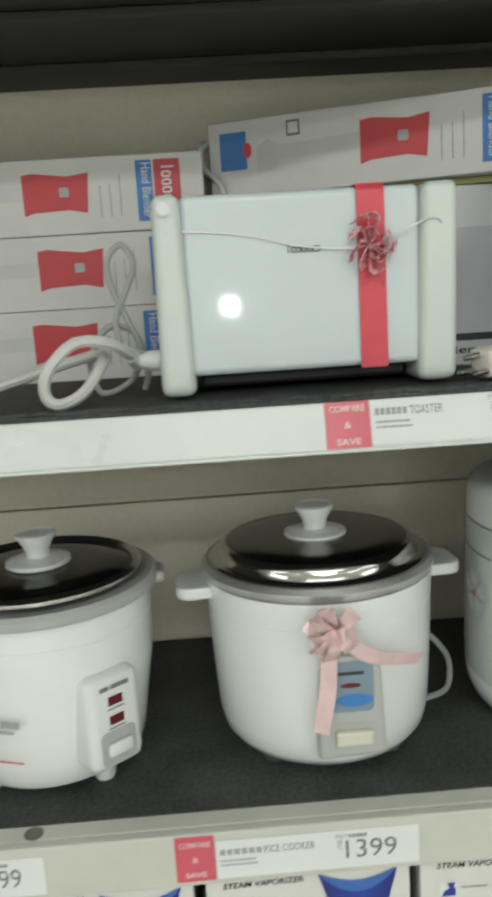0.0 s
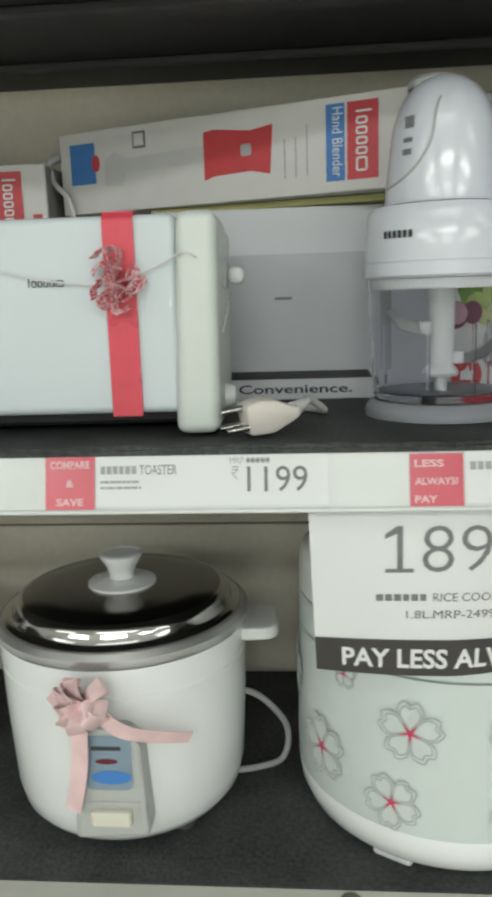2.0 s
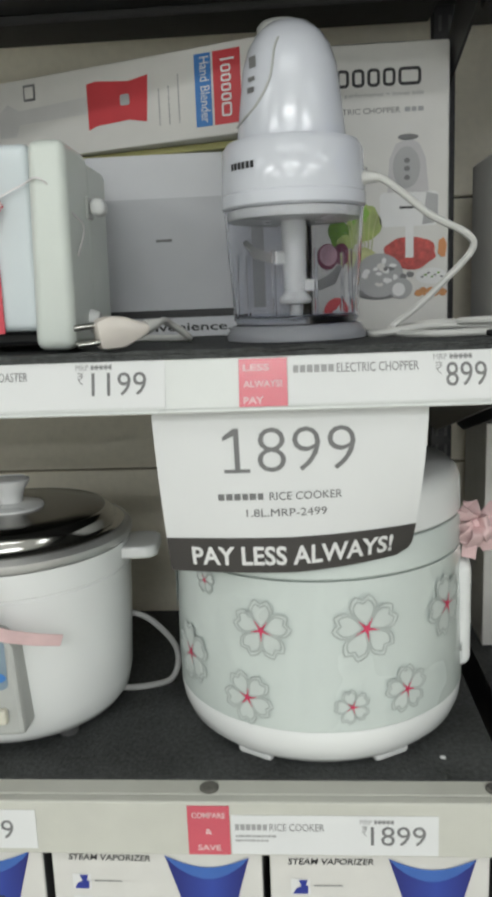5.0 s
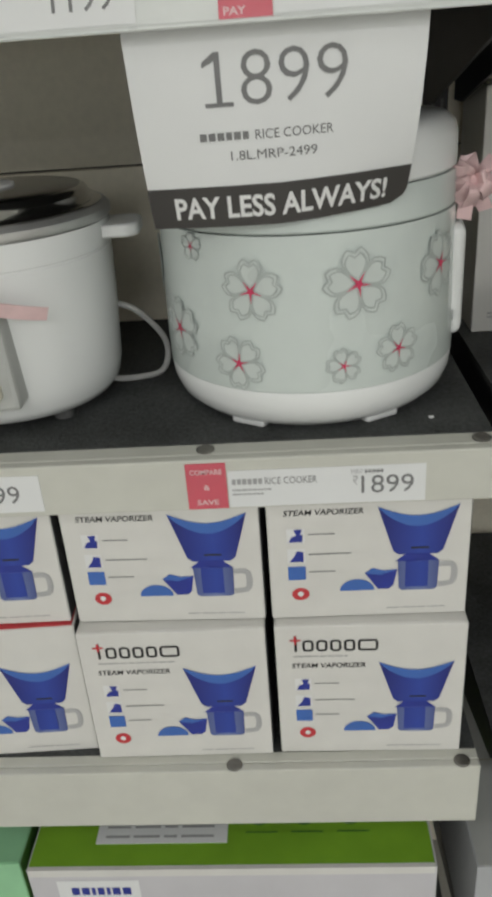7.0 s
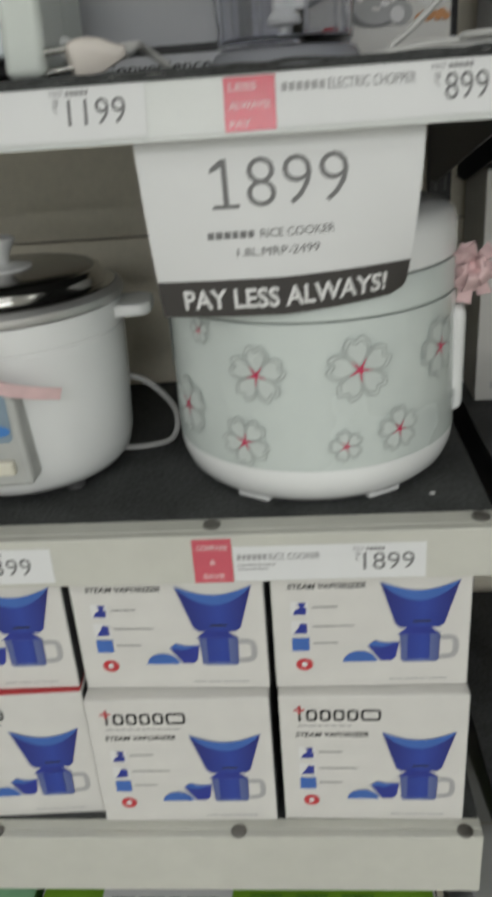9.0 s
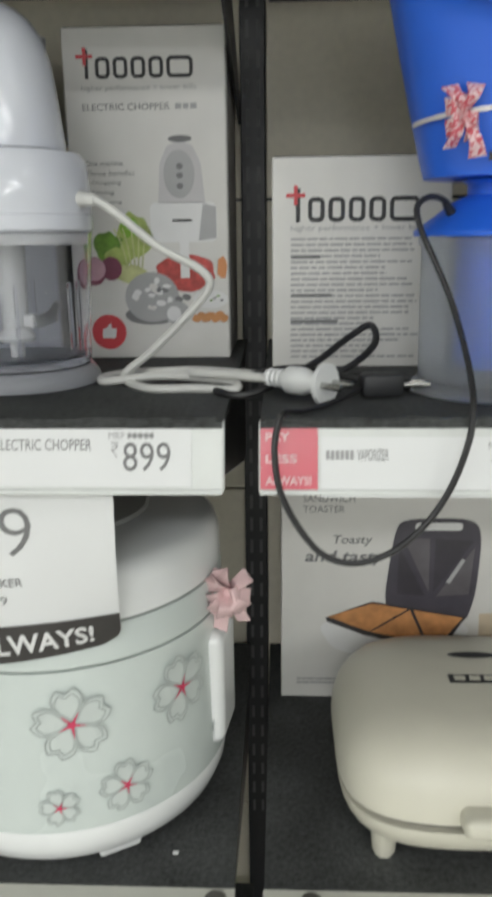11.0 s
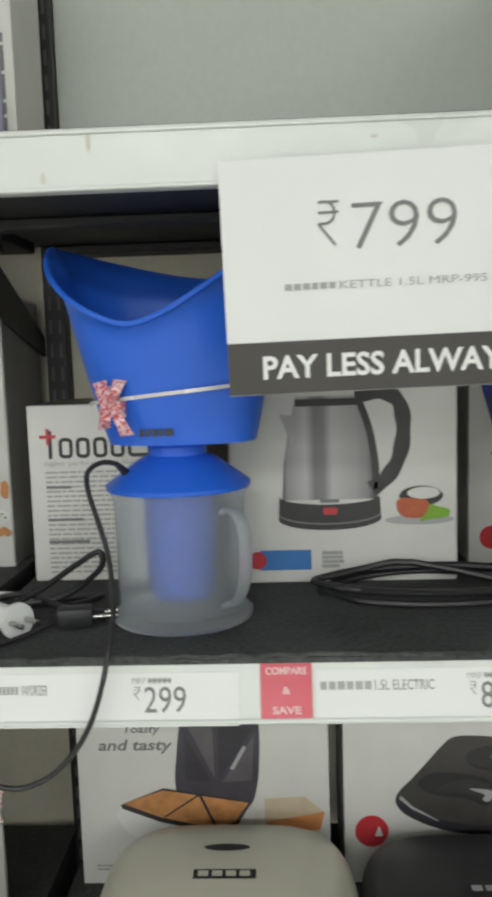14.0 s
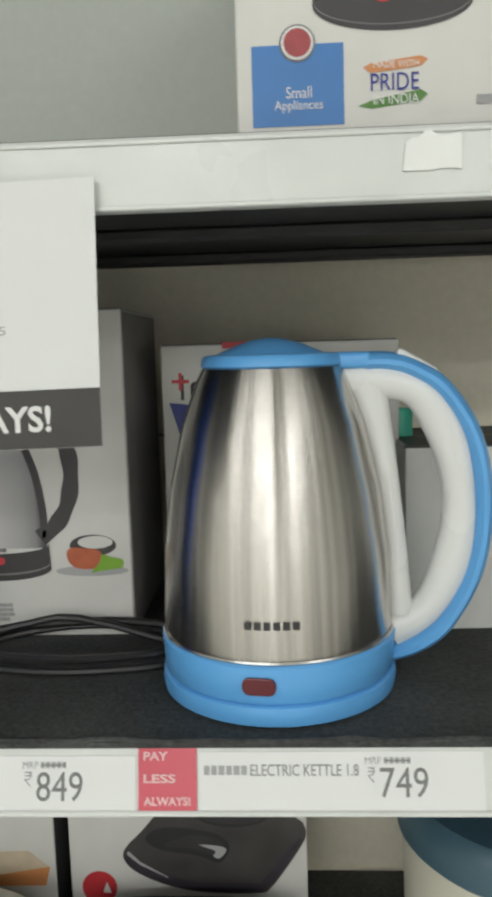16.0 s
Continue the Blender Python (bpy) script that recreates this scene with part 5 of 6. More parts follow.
part("picture_plate", flat(oval(0.063, 0.0505, 0.0225, 0.0205), E_ * 2.2), PRINT_GREY, cb)
rnd = random.Random(11)
for i in range(22):
    x, z = 0.062 + rnd.gauss(0, 0.009), 0.051 + rnd.gauss(0, 0.0085)
    part("picture_morsel", flat(blob(x, z, rnd.uniform(0.0022, 0.0048), rnd.uniform(0.002, 0.004), i, 6), E_ * (2.5 + 0.06 * i)), (PRINT_WHITE, CARD, PRINT_GREY, PRINT_WHITE, INK_GREY)[i % 5], cb)
part("picture_disc", flat(oval(0.083, 0.038, 0.011, 0.0095), E_ * 4), PRINT_GREY, cb)
part("picture_disc_inside", flat(oval(0.081, 0.037, 0.006, 0.0062), E_ * 4.3), PRINT_WHITE, cb)
part("picture_dish", flat(oval(0.1115, 0.0485, 0.0145, 0.0075), E_ * 2.6), PRINT_WHITE, cb)
for i in range(7):
    part("picture_herb", flat(blob(0.103 + 0.003 * i, 0.0495 + 0.0018 * (i % 3 - 1), 0.0017, 0.0011, 30 + i, 6), E_ * 3), LEAF_DARK if i % 2 else INK_GREY, cb)
for i in range(7):
    part("picture_nut", flat(blob(0.1 + 0.0038 * i, 0.033 + 0.0022 * (i % 2), 0.0046, 0.0038, 40 + i, 9), E_ * (2.4 + 0.1 * i)), TOAST, cb)
part("picture_pepper", flat(blob(0.1215, 0.0735, 0.0048, 0.0105, 9), E_ * 1.1), SAFFRON, cb)
part("seal", flat(oval(0.0255, 0.022, 0.0145, 0.0145), E_), RED, cb, "round red seal")
part("seal_mark", flat([(0.02, 0.017), (0.031, 0.017), (0.032, 0.025), (0.028, 0.025), (0.027, 0.03), (0.024, 0.026), (0.02, 0.024)], E_ * 2), PRINT_WHITE, cb)

# ---- vaporizer carton seen from its back ----
vb = carton("vaporizer_carton", "white vaporizer carton showing its printed back", pose(0.613, 0.851, MID), 0.132, 0.12, 0.154, CARD, CARD, CARD_DARK)
part("logo", wordmark(0.014, 0.11, 0.108, 0.132, E_), INK, vb, "black maker's mark")
part("logo_cross", cross_mark(0.0175, 0.127, 0.007, E_ * 2), RED, vb, "red cross")
part("lettering", lettering("higher performance + lower bills", 0.014, 0.112, 0.1005, 0.106, E_), INK_PALE, vb)
part("small_print", paragraph(0.014, 0.112, 0.098, 0.006, 22, 0.0016, E_, 6), INK_PALE, vb)
part("bold_print", join(bars(0.014, 0.036, 0.083, 0.0024, E_ * 2), bars(0.014, 0.045, 0.0545, 0.0024, E_ * 2), bars(0.014, 0.05, 0.035, 0.0024, E_ * 2)), INK_GREY, vb)

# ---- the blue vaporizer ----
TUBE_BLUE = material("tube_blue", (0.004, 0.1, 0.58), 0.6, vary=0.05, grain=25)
vp = thing("steam_vaporizer", "blue steam vaporizer with frosted mug and foil bow", "vaporizer", pose(0.755, 0.752, MID))
part("mug", lathe([(0.0, 0.002), (0.046, 0.002), (0.0515, 0.001), (0.052, 0.004), (0.0465, 0.009), (0.0475, 0.09), (0.0495, 0.0925), (0.0495, 0.0965), (0.047, 0.0965), (0.0455, 0.09), (0.0445, 0.011), (0.0, 0.009)], 64, cap=False), FROSTED, vp, "frosted clear plastic mug", smooth=True)
part("mug_handle", turned(sweep([(0.044, 0, 0.082), (0.056, 0, 0.084), (0.066, 0, 0.072), (0.066, 0, 0.04), (0.058, 0, 0.022), (0.045, 0, 0.016)], 0.0055, 10, 8, wide=0.0026, up=(0, 1, 0)), pose(0, 0, 0, 0, 0, -42)), FROSTED, vp, smooth=True)
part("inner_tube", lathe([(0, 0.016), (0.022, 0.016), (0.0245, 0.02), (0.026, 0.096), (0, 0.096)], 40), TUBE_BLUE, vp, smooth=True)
part("collar", lathe([(0.0, 0.097), (0.0525, 0.097), (0.053, 0.1), (0.0475, 0.104), (0.03, 0.117), (0.0215, 0.121), (0.0215, 0.127), (0.025, 0.1295), (0, 0.1295)], 64), BLUE_PLASTIC, vp, smooth=True)
bm, rows_in, rows_out, N, K = bmesh.new(), [], [], 72, 14
for k in range(K + 1):
    f = k / K
    ro, ri = [], []
    for i in range(N):
        a = 2 * math.pi * i / N
        ca, sa = math.cos(a), math.sin(a)
        cb, sb_ = math.cos(a + 0.26), math.sin(a + 0.26)
        e = min(1.0, abs(cb) * 1.03) ** 1.6
        rim = (0.212 + 0.058 * e) if sb_ < 0 else (0.25 + 0.02 * e)
        rx, ry = 0.053 + 0.029 * f ** 0.9, 0.036 + 0.022 * f
        cx = 0.005 - 0.003 * f
        z = 0.1305 + (rim - 0.1305) * f
        fl = 0.005 * max(0, f - 0.9) * 10
        g = (abs(ca) ** 2.5 + abs(sa) ** 2.5) ** -0.4
        for dst, t in ((ro, 0.0), (ri, -0.0022)):
            dst.append(bm.verts.new((cx + (rx + fl + t) * ca * g, (ry + fl + t) * sa * g, z if t == 0 or k else z + 0.002)))
    rows_out.append(ro)
    rows_in.append(ri)
for a, b in zip(rows_out, rows_out[1:]):
    for i in range(N):
        bm.faces.new((a[i], a[(i + 1) % N], b[(i + 1) % N], b[i]))
for a, b in zip(rows_in, rows_in[1:]):
    for i in range(N):
        bm.faces.new((a[i], b[i], b[(i + 1) % N], a[(i + 1) % N]))
for i in range(N):
    bm.faces.new((rows_out[-1][i], rows_out[-1][(i + 1) % N], rows_in[-1][(i + 1) % N], rows_in[-1][i]))
bm.faces.new(rows_out[0][::-1])
bm.faces.new(rows_in[0])
bmesh.ops.recalc_face_normals(bm, faces=bm.faces)
rim_line = [tuple(v.co) for v in rows_out[-1][::3]]
part("face_bowl", bm, BLUE_PLASTIC, vp, "deep blue face bowl with scooped rim", smooth=True)
part("rim_bead", sweep(rim_line, 0.0021, 8, 3, True), BLUE_PLASTIC, vp, "rolled rim", smooth=True)
part("maker_mark", bars(-0.02, 0.003, 0.14, 0.0048, -0.0402, (0, 0.12, 0.18, 0.3, 0.36, 0.5, 0.55, 0.68, 0.74, 1)), INK, vp)
br = thing("gift_ribbon", "pale ribbon with flecked foil bow round the vaporizer", "ribbon", pose(0.755, 0.752, MID))
tie = []
for k in range(15):
    a, z = math.radians(-160 + 11 * k), 0.159 + 0.0012 * k
    f = (z - 0.1305) / 0.095
    g = (abs(math.cos(a)) ** 2.5 + abs(math.sin(a)) ** 2.5) ** -0.4
    tie.append((0.005 - 0.003 * f + (0.055 + 0.029 * f ** 0.9) * math.cos(a) * g, (0.038 + 0.022 * f) * math.sin(a) * g, z))
part("tie", band(tie, 0.0013, 8, (0, 0, 1), 0.0004), RIBBON_SILVER, br)
bows = []
rnd = random.Random(9)
for dx, dz in ((-0.011, 0.015), (0.007, 0.016), (-0.009, -0.018), (0.011, -0.023), (-0.013, 0.004), (0.01, -0.004), (-0.004, 0.012), (0.006, -0.012), (-0.012, -0.008)):
    c0 = Vector((-0.036, -0.041, 0.161))
    dx, dz = dx * 0.78, dz * 0.95
    e = c0 + Vector((dx, -0.004, dz))
    bows.append(band([c0, c0 + Vector((dx * 0.6, -0.009, dz * 0.55)), e], lambda f: 0.0016 + 0.0034 * f, 6, (1, 0.2, 0.1) if abs(dz) > 0.01 else (0, 0.2, 1), 0.0004, rnd.uniform(-0.5, 0.5)))
for bm in bows:
    part("bow_loop", bm, FOIL, br, "flecked red and white foil")

# ---- cords and plugs ----
Z = MID + 0.0032
cord("power_cord", "black vaporizer cord looped over the shelf edge", [(0.722, 0.735, 1.411), (0.715, 0.728, 1.42), (0.705, 0.722, 1.422), (0.697, 0.715, 1.416), (0.699, 0.708, 1.403), (0.706, 0.7, 1.386), (0.714, 0.69, 1.365), (0.719, 0.676, 1.343), (0.721, 0.662, 1.325), (0.72, 0.65, 1.312), (0.717, 0.644, 1.295), (0.709, 0.643, 1.271), (0.697, 0.643, 1.251), (0.68, 0.643, 1.235), (0.66, 0.643, 1.228), (0.642, 0.643, 1.233), (0.628, 0.643, 1.25), (0.619, 0.643, 1.269), (0.616, 0.644, 1.288), (0.617, 0.648, 1.301), (0.621, 0.654, 1.31), (0.632, 0.675, Z), (0.65, 0.7, Z), (0.668, 0.72, Z + 0.004)], 0.0018, CORD_BLACK)
bc = cord("power_cord", "tangled black cord lying on the shelf mat", [(0.70, 0.73, Z + 0.004), (0.67, 0.74, Z + 0.006), (0.63, 0.77, Z + 0.009), (0.585, 0.775, Z), (0.575, 0.745, Z), (0.6, 0.725, Z), (0.64, 0.765, Z + 0.012), (0.665, 0.79, Z + 0.026), (0.682, 0.80, Z + 0.034), (0.684, 0.79, Z + 0.022), (0.66, 0.765, Z + 0.008), (0.625, 0.755, Z + 0.006), (0.61, 0.77, Z + 0.002), (0.65, 0.785, Z), (0.685, 0.79, Z + 0.001), (0.668, 0.76, Z + 0.002)], 0.0025, CORD_BLACK)
at = pose(0.668, 0.722, Z + 0.006, 0, 0, 10)
bp = part("plug", turned(block(0, 0.026, -0.008, 0.008, -0.007, 0.007, 0.003), at), PLASTIC_DARK, bc, "black two-pin plug", True)
for dy in (-0.005, 0.005):
    part("pin", turned(lathe([(0.0019, 0), (0.0019, 0.017), (0, 0.0175)], 10), at @ pose(0.026, dy, 0, 0, 90)), BRASS, bp, "bright metal pin", True)
wc = cord("power_cord", "white chopper cord coiled on the shelf mat", [(0.489, 0.775, MID + 0.123), (0.50, 0.77, MID + 0.122), (0.515, 0.77, MID + 0.112), (0.54, 0.77, MID + 0.092), (0.566, 0.77, MID + 0.078), (0.572, 0.772, MID + 0.066), (0.555, 0.776, MID + 0.046), (0.53, 0.78, MID + 0.022), (0.512, 0.782, MID + 0.008), (0.515, 0.77, Z), (0.535, 0.745, Z), (0.565, 0.745, Z), (0.59, 0.735, Z + 0.001), (0.585, 0.75, Z + 0.004), (0.54, 0.765, Z + 0.005), (0.5, 0.772, Z), (0.495, 0.79, Z), (0.512, 0.81, Z), (0.535, 0.775, Z + 0.006), (0.565, 0.78, Z + 0.006), (0.6, 0.80, Z), (0.63, 0.79, Z), (0.625, 0.76, Z + 0.003), (0.59, 0.755, Z + 0.006), (0.56, 0.757, Z + 0.008), (0.59, 0.742, Z + 0.009), (0.612, 0.73, Z + 0.009)], 0.0029, CORD_WHITE)
at = pose(0.622, 0.722, Z + 0.008, 0, 0, -38)
wp = part("plug", turned(lathe([(0.006, 0), (0.0085, 0.004), (0.0085, 0.014), (0.0065, 0.02), (0.0065, 0.026), (0.0125, 0.0285), (0.0125, 0.0315), (0, 0.0318)], 24), at @ pose(0.0, 0, 0.002, 0, 90)), PLASTIC, wc, "white two-pin plug", True)
part("strain_relief", turned(lathe([(0.0045, 0), (0.0058, 0.003), (0.0046, 0.004), (0.0058, 0.007), (0.0046, 0.008), (0.006, 0.011), (0.0046, 0.012), (0.0062, 0.015), (0, 0.015)], 16), at @ pose(-0.014, 0, 0.002, 0, 90)), PLASTIC, wp, smooth=True)
for dy in (-0.006, 0.006):
    part("pin", turned(lathe([(0.002, 0), (0.002, 0.014), (0, 0.0145)], 10), at @ pose(0.031, dy, 0.002, 0, 90)), BRASS, wp, "bright metal pin", True)
cord("power_cord", "black kettle cord coiled in loops on the shelf", [(x + 0.003 * math.sin(3.1 * i), y, z) for i, (x, y, z) in enumerate([(0.86 + 0.085 * (1 - math.cos(a)) + 0.006 * math.sin(2.3 * a), 0.787 + (0.040 - 0.004 * (a // 6.28)) * math.sin(a), Z + 0.0032 * (a / 6.283) + 0.002 * (1 + math.cos(a * 0.5 + 1)) + 0.004 * max(0.0, math.sin(a)) ** 2 * (1 - 0.3 * math.cos(a))) for a in [0.45 * k for k in range(46)]])] + [(1.03, 0.79, Z), (1.05, 0.77, Z), (1.06, 0.76, Z)], 0.0029, CORD_BLACK, 3)
PLUG_WHITE = material("plug_white", (0.68, 0.63, 0.57), 0.35, vary=0.06)
tc = cord("power_cord", "white toaster cord beside its plug", [(0.323, 0.713, MID + 0.0165), (0.332, 0.725, MID + 0.02), (0.333, 0.76, MID + 0.018), (0.345, 0.785, Z + 0.002), (0.335, 0.81, Z), (0.3, 0.83, Z), (0.25, 0.845, Z), (0.2, 0.85, Z)], 0.003, CORD_WHITE)
at = pose(0.303, 0.704, MID + 0.0135, 0, -6, 24)
tp = part("plug", turned(prism([(-0.014, -0.01), (-0.015, 0.011), (-0.004, 0.0135), (0.008, 0.011), (0.017, 0.006), (0.024, 0.004), (0.024, -0.003), (0.016, -0.006), (0.004, -0.011)], -0.011, 0.011, 0.0035), at), PLUG_WHITE, tc, "cream white three-pin plug", True)
for dy, dz in ((-0.007, -0.004), (0.007, -0.004), (0.0, 0.008)):
    part("pin", turned(lathe([(0.0024, 0), (0.0024, 0.016), (0, 0.0165)], 10), at @ pose(-0.013, dy, dz, 0, -90)), BRASS, tp, "bright metal pin", True)
cord("power_cord", "grey-white toaster cord tied in loops", [(0.036, 0.73, MID + 0.032), (0.02, 0.745, MID + 0.035), (0.012, 0.76, MID + 0.06), (0.022, 0.76, MID + 0.085), (0.03, 0.76, MID + 0.105), (0.021, 0.76, MID + 0.121), (0.009, 0.76, MID + 0.108), (0.012, 0.762, MID + 0.085), (0.022, 0.763, MID + 0.06), (0.03, 0.765, MID + 0.035), (0.02, 0.765, MID + 0.012), (-0.005, 0.765, Z), (-0.012, 0.765, MID + 0.03), (0.004, 0.768, MID + 0.056), (0.026, 0.768, MID + 0.05), (0.034, 0.77, MID + 0.02), (0.03, 0.77, Z)], 0.0026, CORD_GREY)
cord("power_cord", "thick white cord bent in a loop on the shelf", [(0.03, 0.74, MID + 0.03), (0.012, 0.705, MID + 0.046), (-0.012, 0.695, MID + 0.048), (-0.032, 0.69, MID + 0.03), (-0.036, 0.69, MID + 0.012), (-0.026, 0.688, MID + 0.0045), (-0.008, 0.69, MID + 0.012), (0.004, 0.71, MID + 0.03), (0.0, 0.74, MID + 0.036), (-0.03, 0.76, MID + 0.03), (-0.08, 0.77, MID + 0.016), (-0.13, 0.77, Z)], 0.0045, CORD_WHITE)
cord("power_cord", "white cord of the rice cooker lying behind it", [(0.258, 0.84, LOW + 0.078), (0.282, 0.845, LOW + 0.068), (0.304, 0.85, LOW + 0.042), (0.309, 0.85, LOW + 0.022), (0.303, 0.842, LOW + 0.006), (0.285, 0.832, LOW + 0.004), (0.262, 0.82, LOW + 0.008), (0.25, 0.815, LOW + 0.016)], 0.003, CORD_GREY)

# ---- bows on the rice cookers ----
def satin_bow(label, m, mat, tails, size):
    b = thing("gift_bow", label, "bow", m, "gift bows")
    rnd = random.Random(3)
    for k in range(10):
        a = radians(k * 137.5 + rnd.uniform(-14, 14))
        l = size * rnd.uniform(0.5, 1.05)
        ca, sa = math.cos(a), math.sin(a)
        part("loop", band([(0, 0, 0), (l * 0.45 * ca, -0.012 - 0.004 * (k % 3), l * 0.45 * sa + 0.003), (l * ca, -0.008, l * sa), (l * 0.7 * ca, -0.001, l * 0.7 * sa - 0.003), (0, 0.001, 0)], lambda f: size * (0.1 + 0.2 * math.sin(math.pi * f)), 6, (-sa * 0.8, 0.7 - 0.2 * (k % 3), ca * 0.8), 0.0004, rnd.uniform(-0.5, 0.6)), mat, b)
    part("knot", turned(lathe([(0, -0.005), (0.004, -0.004), (0.0055, 0), (0.004, 0.004), (0, 0.005)], 12), pose(0, -0.006, 0, 0, 20)), mat, b, smooth=True)
    for t in tails:
        part("tail", band(t, size * 0.3, 6, (t[-1][2] - t[0][2], 0.01, -(t[-1][0] - t[0][0])), 0.0004, 0.25), mat, b, smooth=True)
    return b


satin_bow("pink satin bow with long tails on the rice cooker", pose(0.168, 0.692, LOW + 0.145), RIBBON_PINK, [[(0, 0, 0), (-0.004, -0.004, -0.02), (-0.006, -0.003, -0.05), (-0.013, -0.004, -0.086)], [(0, 0, 0), (0.025, -0.004, -0.02), (0.05, 0.004, -0.03), (0.074, 0.014, -0.036)]], 0.0225)
satin_bow("pink satin bow at the flowered rice cooker's side", pose(0.58, 0.786, LOW + 0.177), RIBBON_PINK, [[(0, 0, 0), (-0.004, -0.006, -0.012), (-0.006, -0.007, -0.03)], [(0, 0, 0), (0.006, -0.005, -0.012), (0.012, -0.004, -0.024)]], 0.0205)

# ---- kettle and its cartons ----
# Side and top use the darkened card, so shade is in their colour.
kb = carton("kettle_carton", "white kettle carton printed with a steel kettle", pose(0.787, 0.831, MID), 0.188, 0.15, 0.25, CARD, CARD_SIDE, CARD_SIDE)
part("picture_body", flat([(0.044, 0.07), (0.0455, 0.1), (0.0502, 0.13), (0.0565, 0.156), (0.1085, 0.156), (0.117, 0.122), (0.1215, 0.092), (0.123, 0.07)], E_), KETTLE_PRINT, kb, "printed steel kettle")
part("picture_spout", flat([(0.043, 0.142), (0.058, 0.14), (0.053, 0.115)], E_ * 2), PRINT_GREY, kb)
part("picture_lid", flat(rect(0.056, 0.11, 0.148, 0.154), E_ * 2), PRINT_DARK, kb)
part("picture_base", flat([(0.083 + 0.0415 * math.cos(a), 0.0735 + 0.0075 * math.sin(a)) for a in [math.pi * (1 + k / 16) for k in range(17)]] + [(0.083 + 0.0425 * math.cos(a), 0.054 + 0.0095 * math.sin(a)) for a in [-math.pi * k / 16 for k in range(17)]], E_ * 2), PRINT_DARK, kb)
part("picture_base_line", flat([(0.083 + 0.042 * math.cos(a), 0.0595 + 0.009 * math.sin(a)) for a in [math.pi * (1 + k / 16) for k in range(17)]] + [(0.083 + 0.042 * math.cos(a), 0.058 + 0.009 * math.sin(a)) for a in [-math.pi * k / 16 for k in range(17)]], E_ * 2.6), INK_GREY, kb)
part("picture_lamp", flat(rounded(0.0775, 0.0895, 0.0575, 0.0635, 0.0025), E_ * 3), RED, kb)
part("picture_mark", bars(0.075, 0.091, 0.069, 0.003, E_ * 2), INK_GREY, kb)
part("picture_handle", sweep([(0.105, E_, 0.156), (0.128, E_, 0.158), (0.141, E_, 0.149), (0.1445, E_, 0.128), (0.1405, E_, 0.104), (0.13, E_, 0.087), (0.118, E_, 0.078)], 0.0003, 6, 8, wide=lambda f: 0.0062 + 0.0006 * math.sin(34 * f), up=(0, 1, 0)), PRINT_DARK, kb)
part("picture_strip", sweep([(0.109, E_, 0.15), (0.1165, E_, 0.128), (0.121, E_, 0.1), (0.1215, E_, 0.078)], 0.0003, 6, 6, wide=0.003, up=(0, 1, 0)), PRINT_DARK, kb)
part("picture_cup", flat(oval(0.1585, 0.0715, 0.018, 0.0085), E_), PRINT_DARK, kb)
part("picture_cup_inside", flat(oval(0.1605, 0.074, 0.0135, 0.005), E_ * 1.4), CARD, kb)
part("picture_soup", flat(soft([(0.138, 0.066), (0.142, 0.07), (0.152, 0.0695), (0.162, 0.068), (0.166, 0.062), (0.161, 0.054), (0.147, 0.0535), (0.14, 0.058)]), E_ * 2), material("print_soup", (0.5, 0.12, 0.05), 0.5, vary=0.3, grain=80), kb)
part("picture_leaf", flat(soft([(0.157, 0.0505), (0.166, 0.052), (0.18, 0.054), (0.181, 0.06), (0.172, 0.0625), (0.1655, 0.0645), (0.163, 0.058)]), E_ * 3), GREEN, kb)
part("picture_saucer", flat(oval(0.157, 0.0515, 0.0285, 0.0042), E_ * 0.7), PRINT_GREY, kb)
part("blue_block", flat(rect(0.024, 0.067, 0.011, 0.028), E_), BLUE, kb)
part("red_seal", flat(oval(0.022, 0.0195, 0.0075, 0.0075), E_ * 2), RED, kb)
part("made_mark", paragraph(0.076, 0.096, 0.027, 0.012, 4, 0.003, E_, 5), INK_PALE, kb)
part("corner_mark", paragraph(0.135, 0.175, 0.014, 0.009, 1, 0.003, E_, 7), INK_PALE, kb)
kc = carton("vaporizer_carton", "white carton with red tab and blue vaporizer picture behind the kettle", pose(0.996, 0.88, MID), 0.19, 0.13, 0.222, CARD, CARD, CARD_DARK)
part("logo", wordmark(0.012, 0.1, 0.178, 0.198, E_), INK, kc, "black maker's mark")
part("logo_cross", cross_mark(0.0155, 0.193, 0.007, E_ * 2), RED, kc, "red cross")
part("red_tab", block(0.05, 0.07, -0.0012, 0.03, 0.2185, 0.2235), RED, kc)
part("picture_bowl", flat([(0.006, 0.176), (0.06, 0.17), (0.056, 0.12), (0.022, 0.12)], E_), NAVY, kc)
for twig in ([(0.018, E_, 0.15), (0.024, E_, 0.12), (0.034, E_, 0.1), (0.045, E_, 0.085)], [(0.02, E_, 0.1), (0.034, E_, 0.09), (0.05, E_, 0.082)], [(0.03, E_, 0.14), (0.036, E_, 0.115), (0.05, E_, 0.1)]):
    part("picture_twig", sweep(twig, 0.0003, 4, 5, wide=0.0011, up=(0, 1, 0)), PRINT_DARK, kc)
part("seal", flat(oval(0.02, 0.024, 0.0105, 0.0105), E_), RED, kc, "round red seal")
part("seal_dark", flat(oval(0.047, 0.026, 0.008, 0.011), E_), INK, kc)
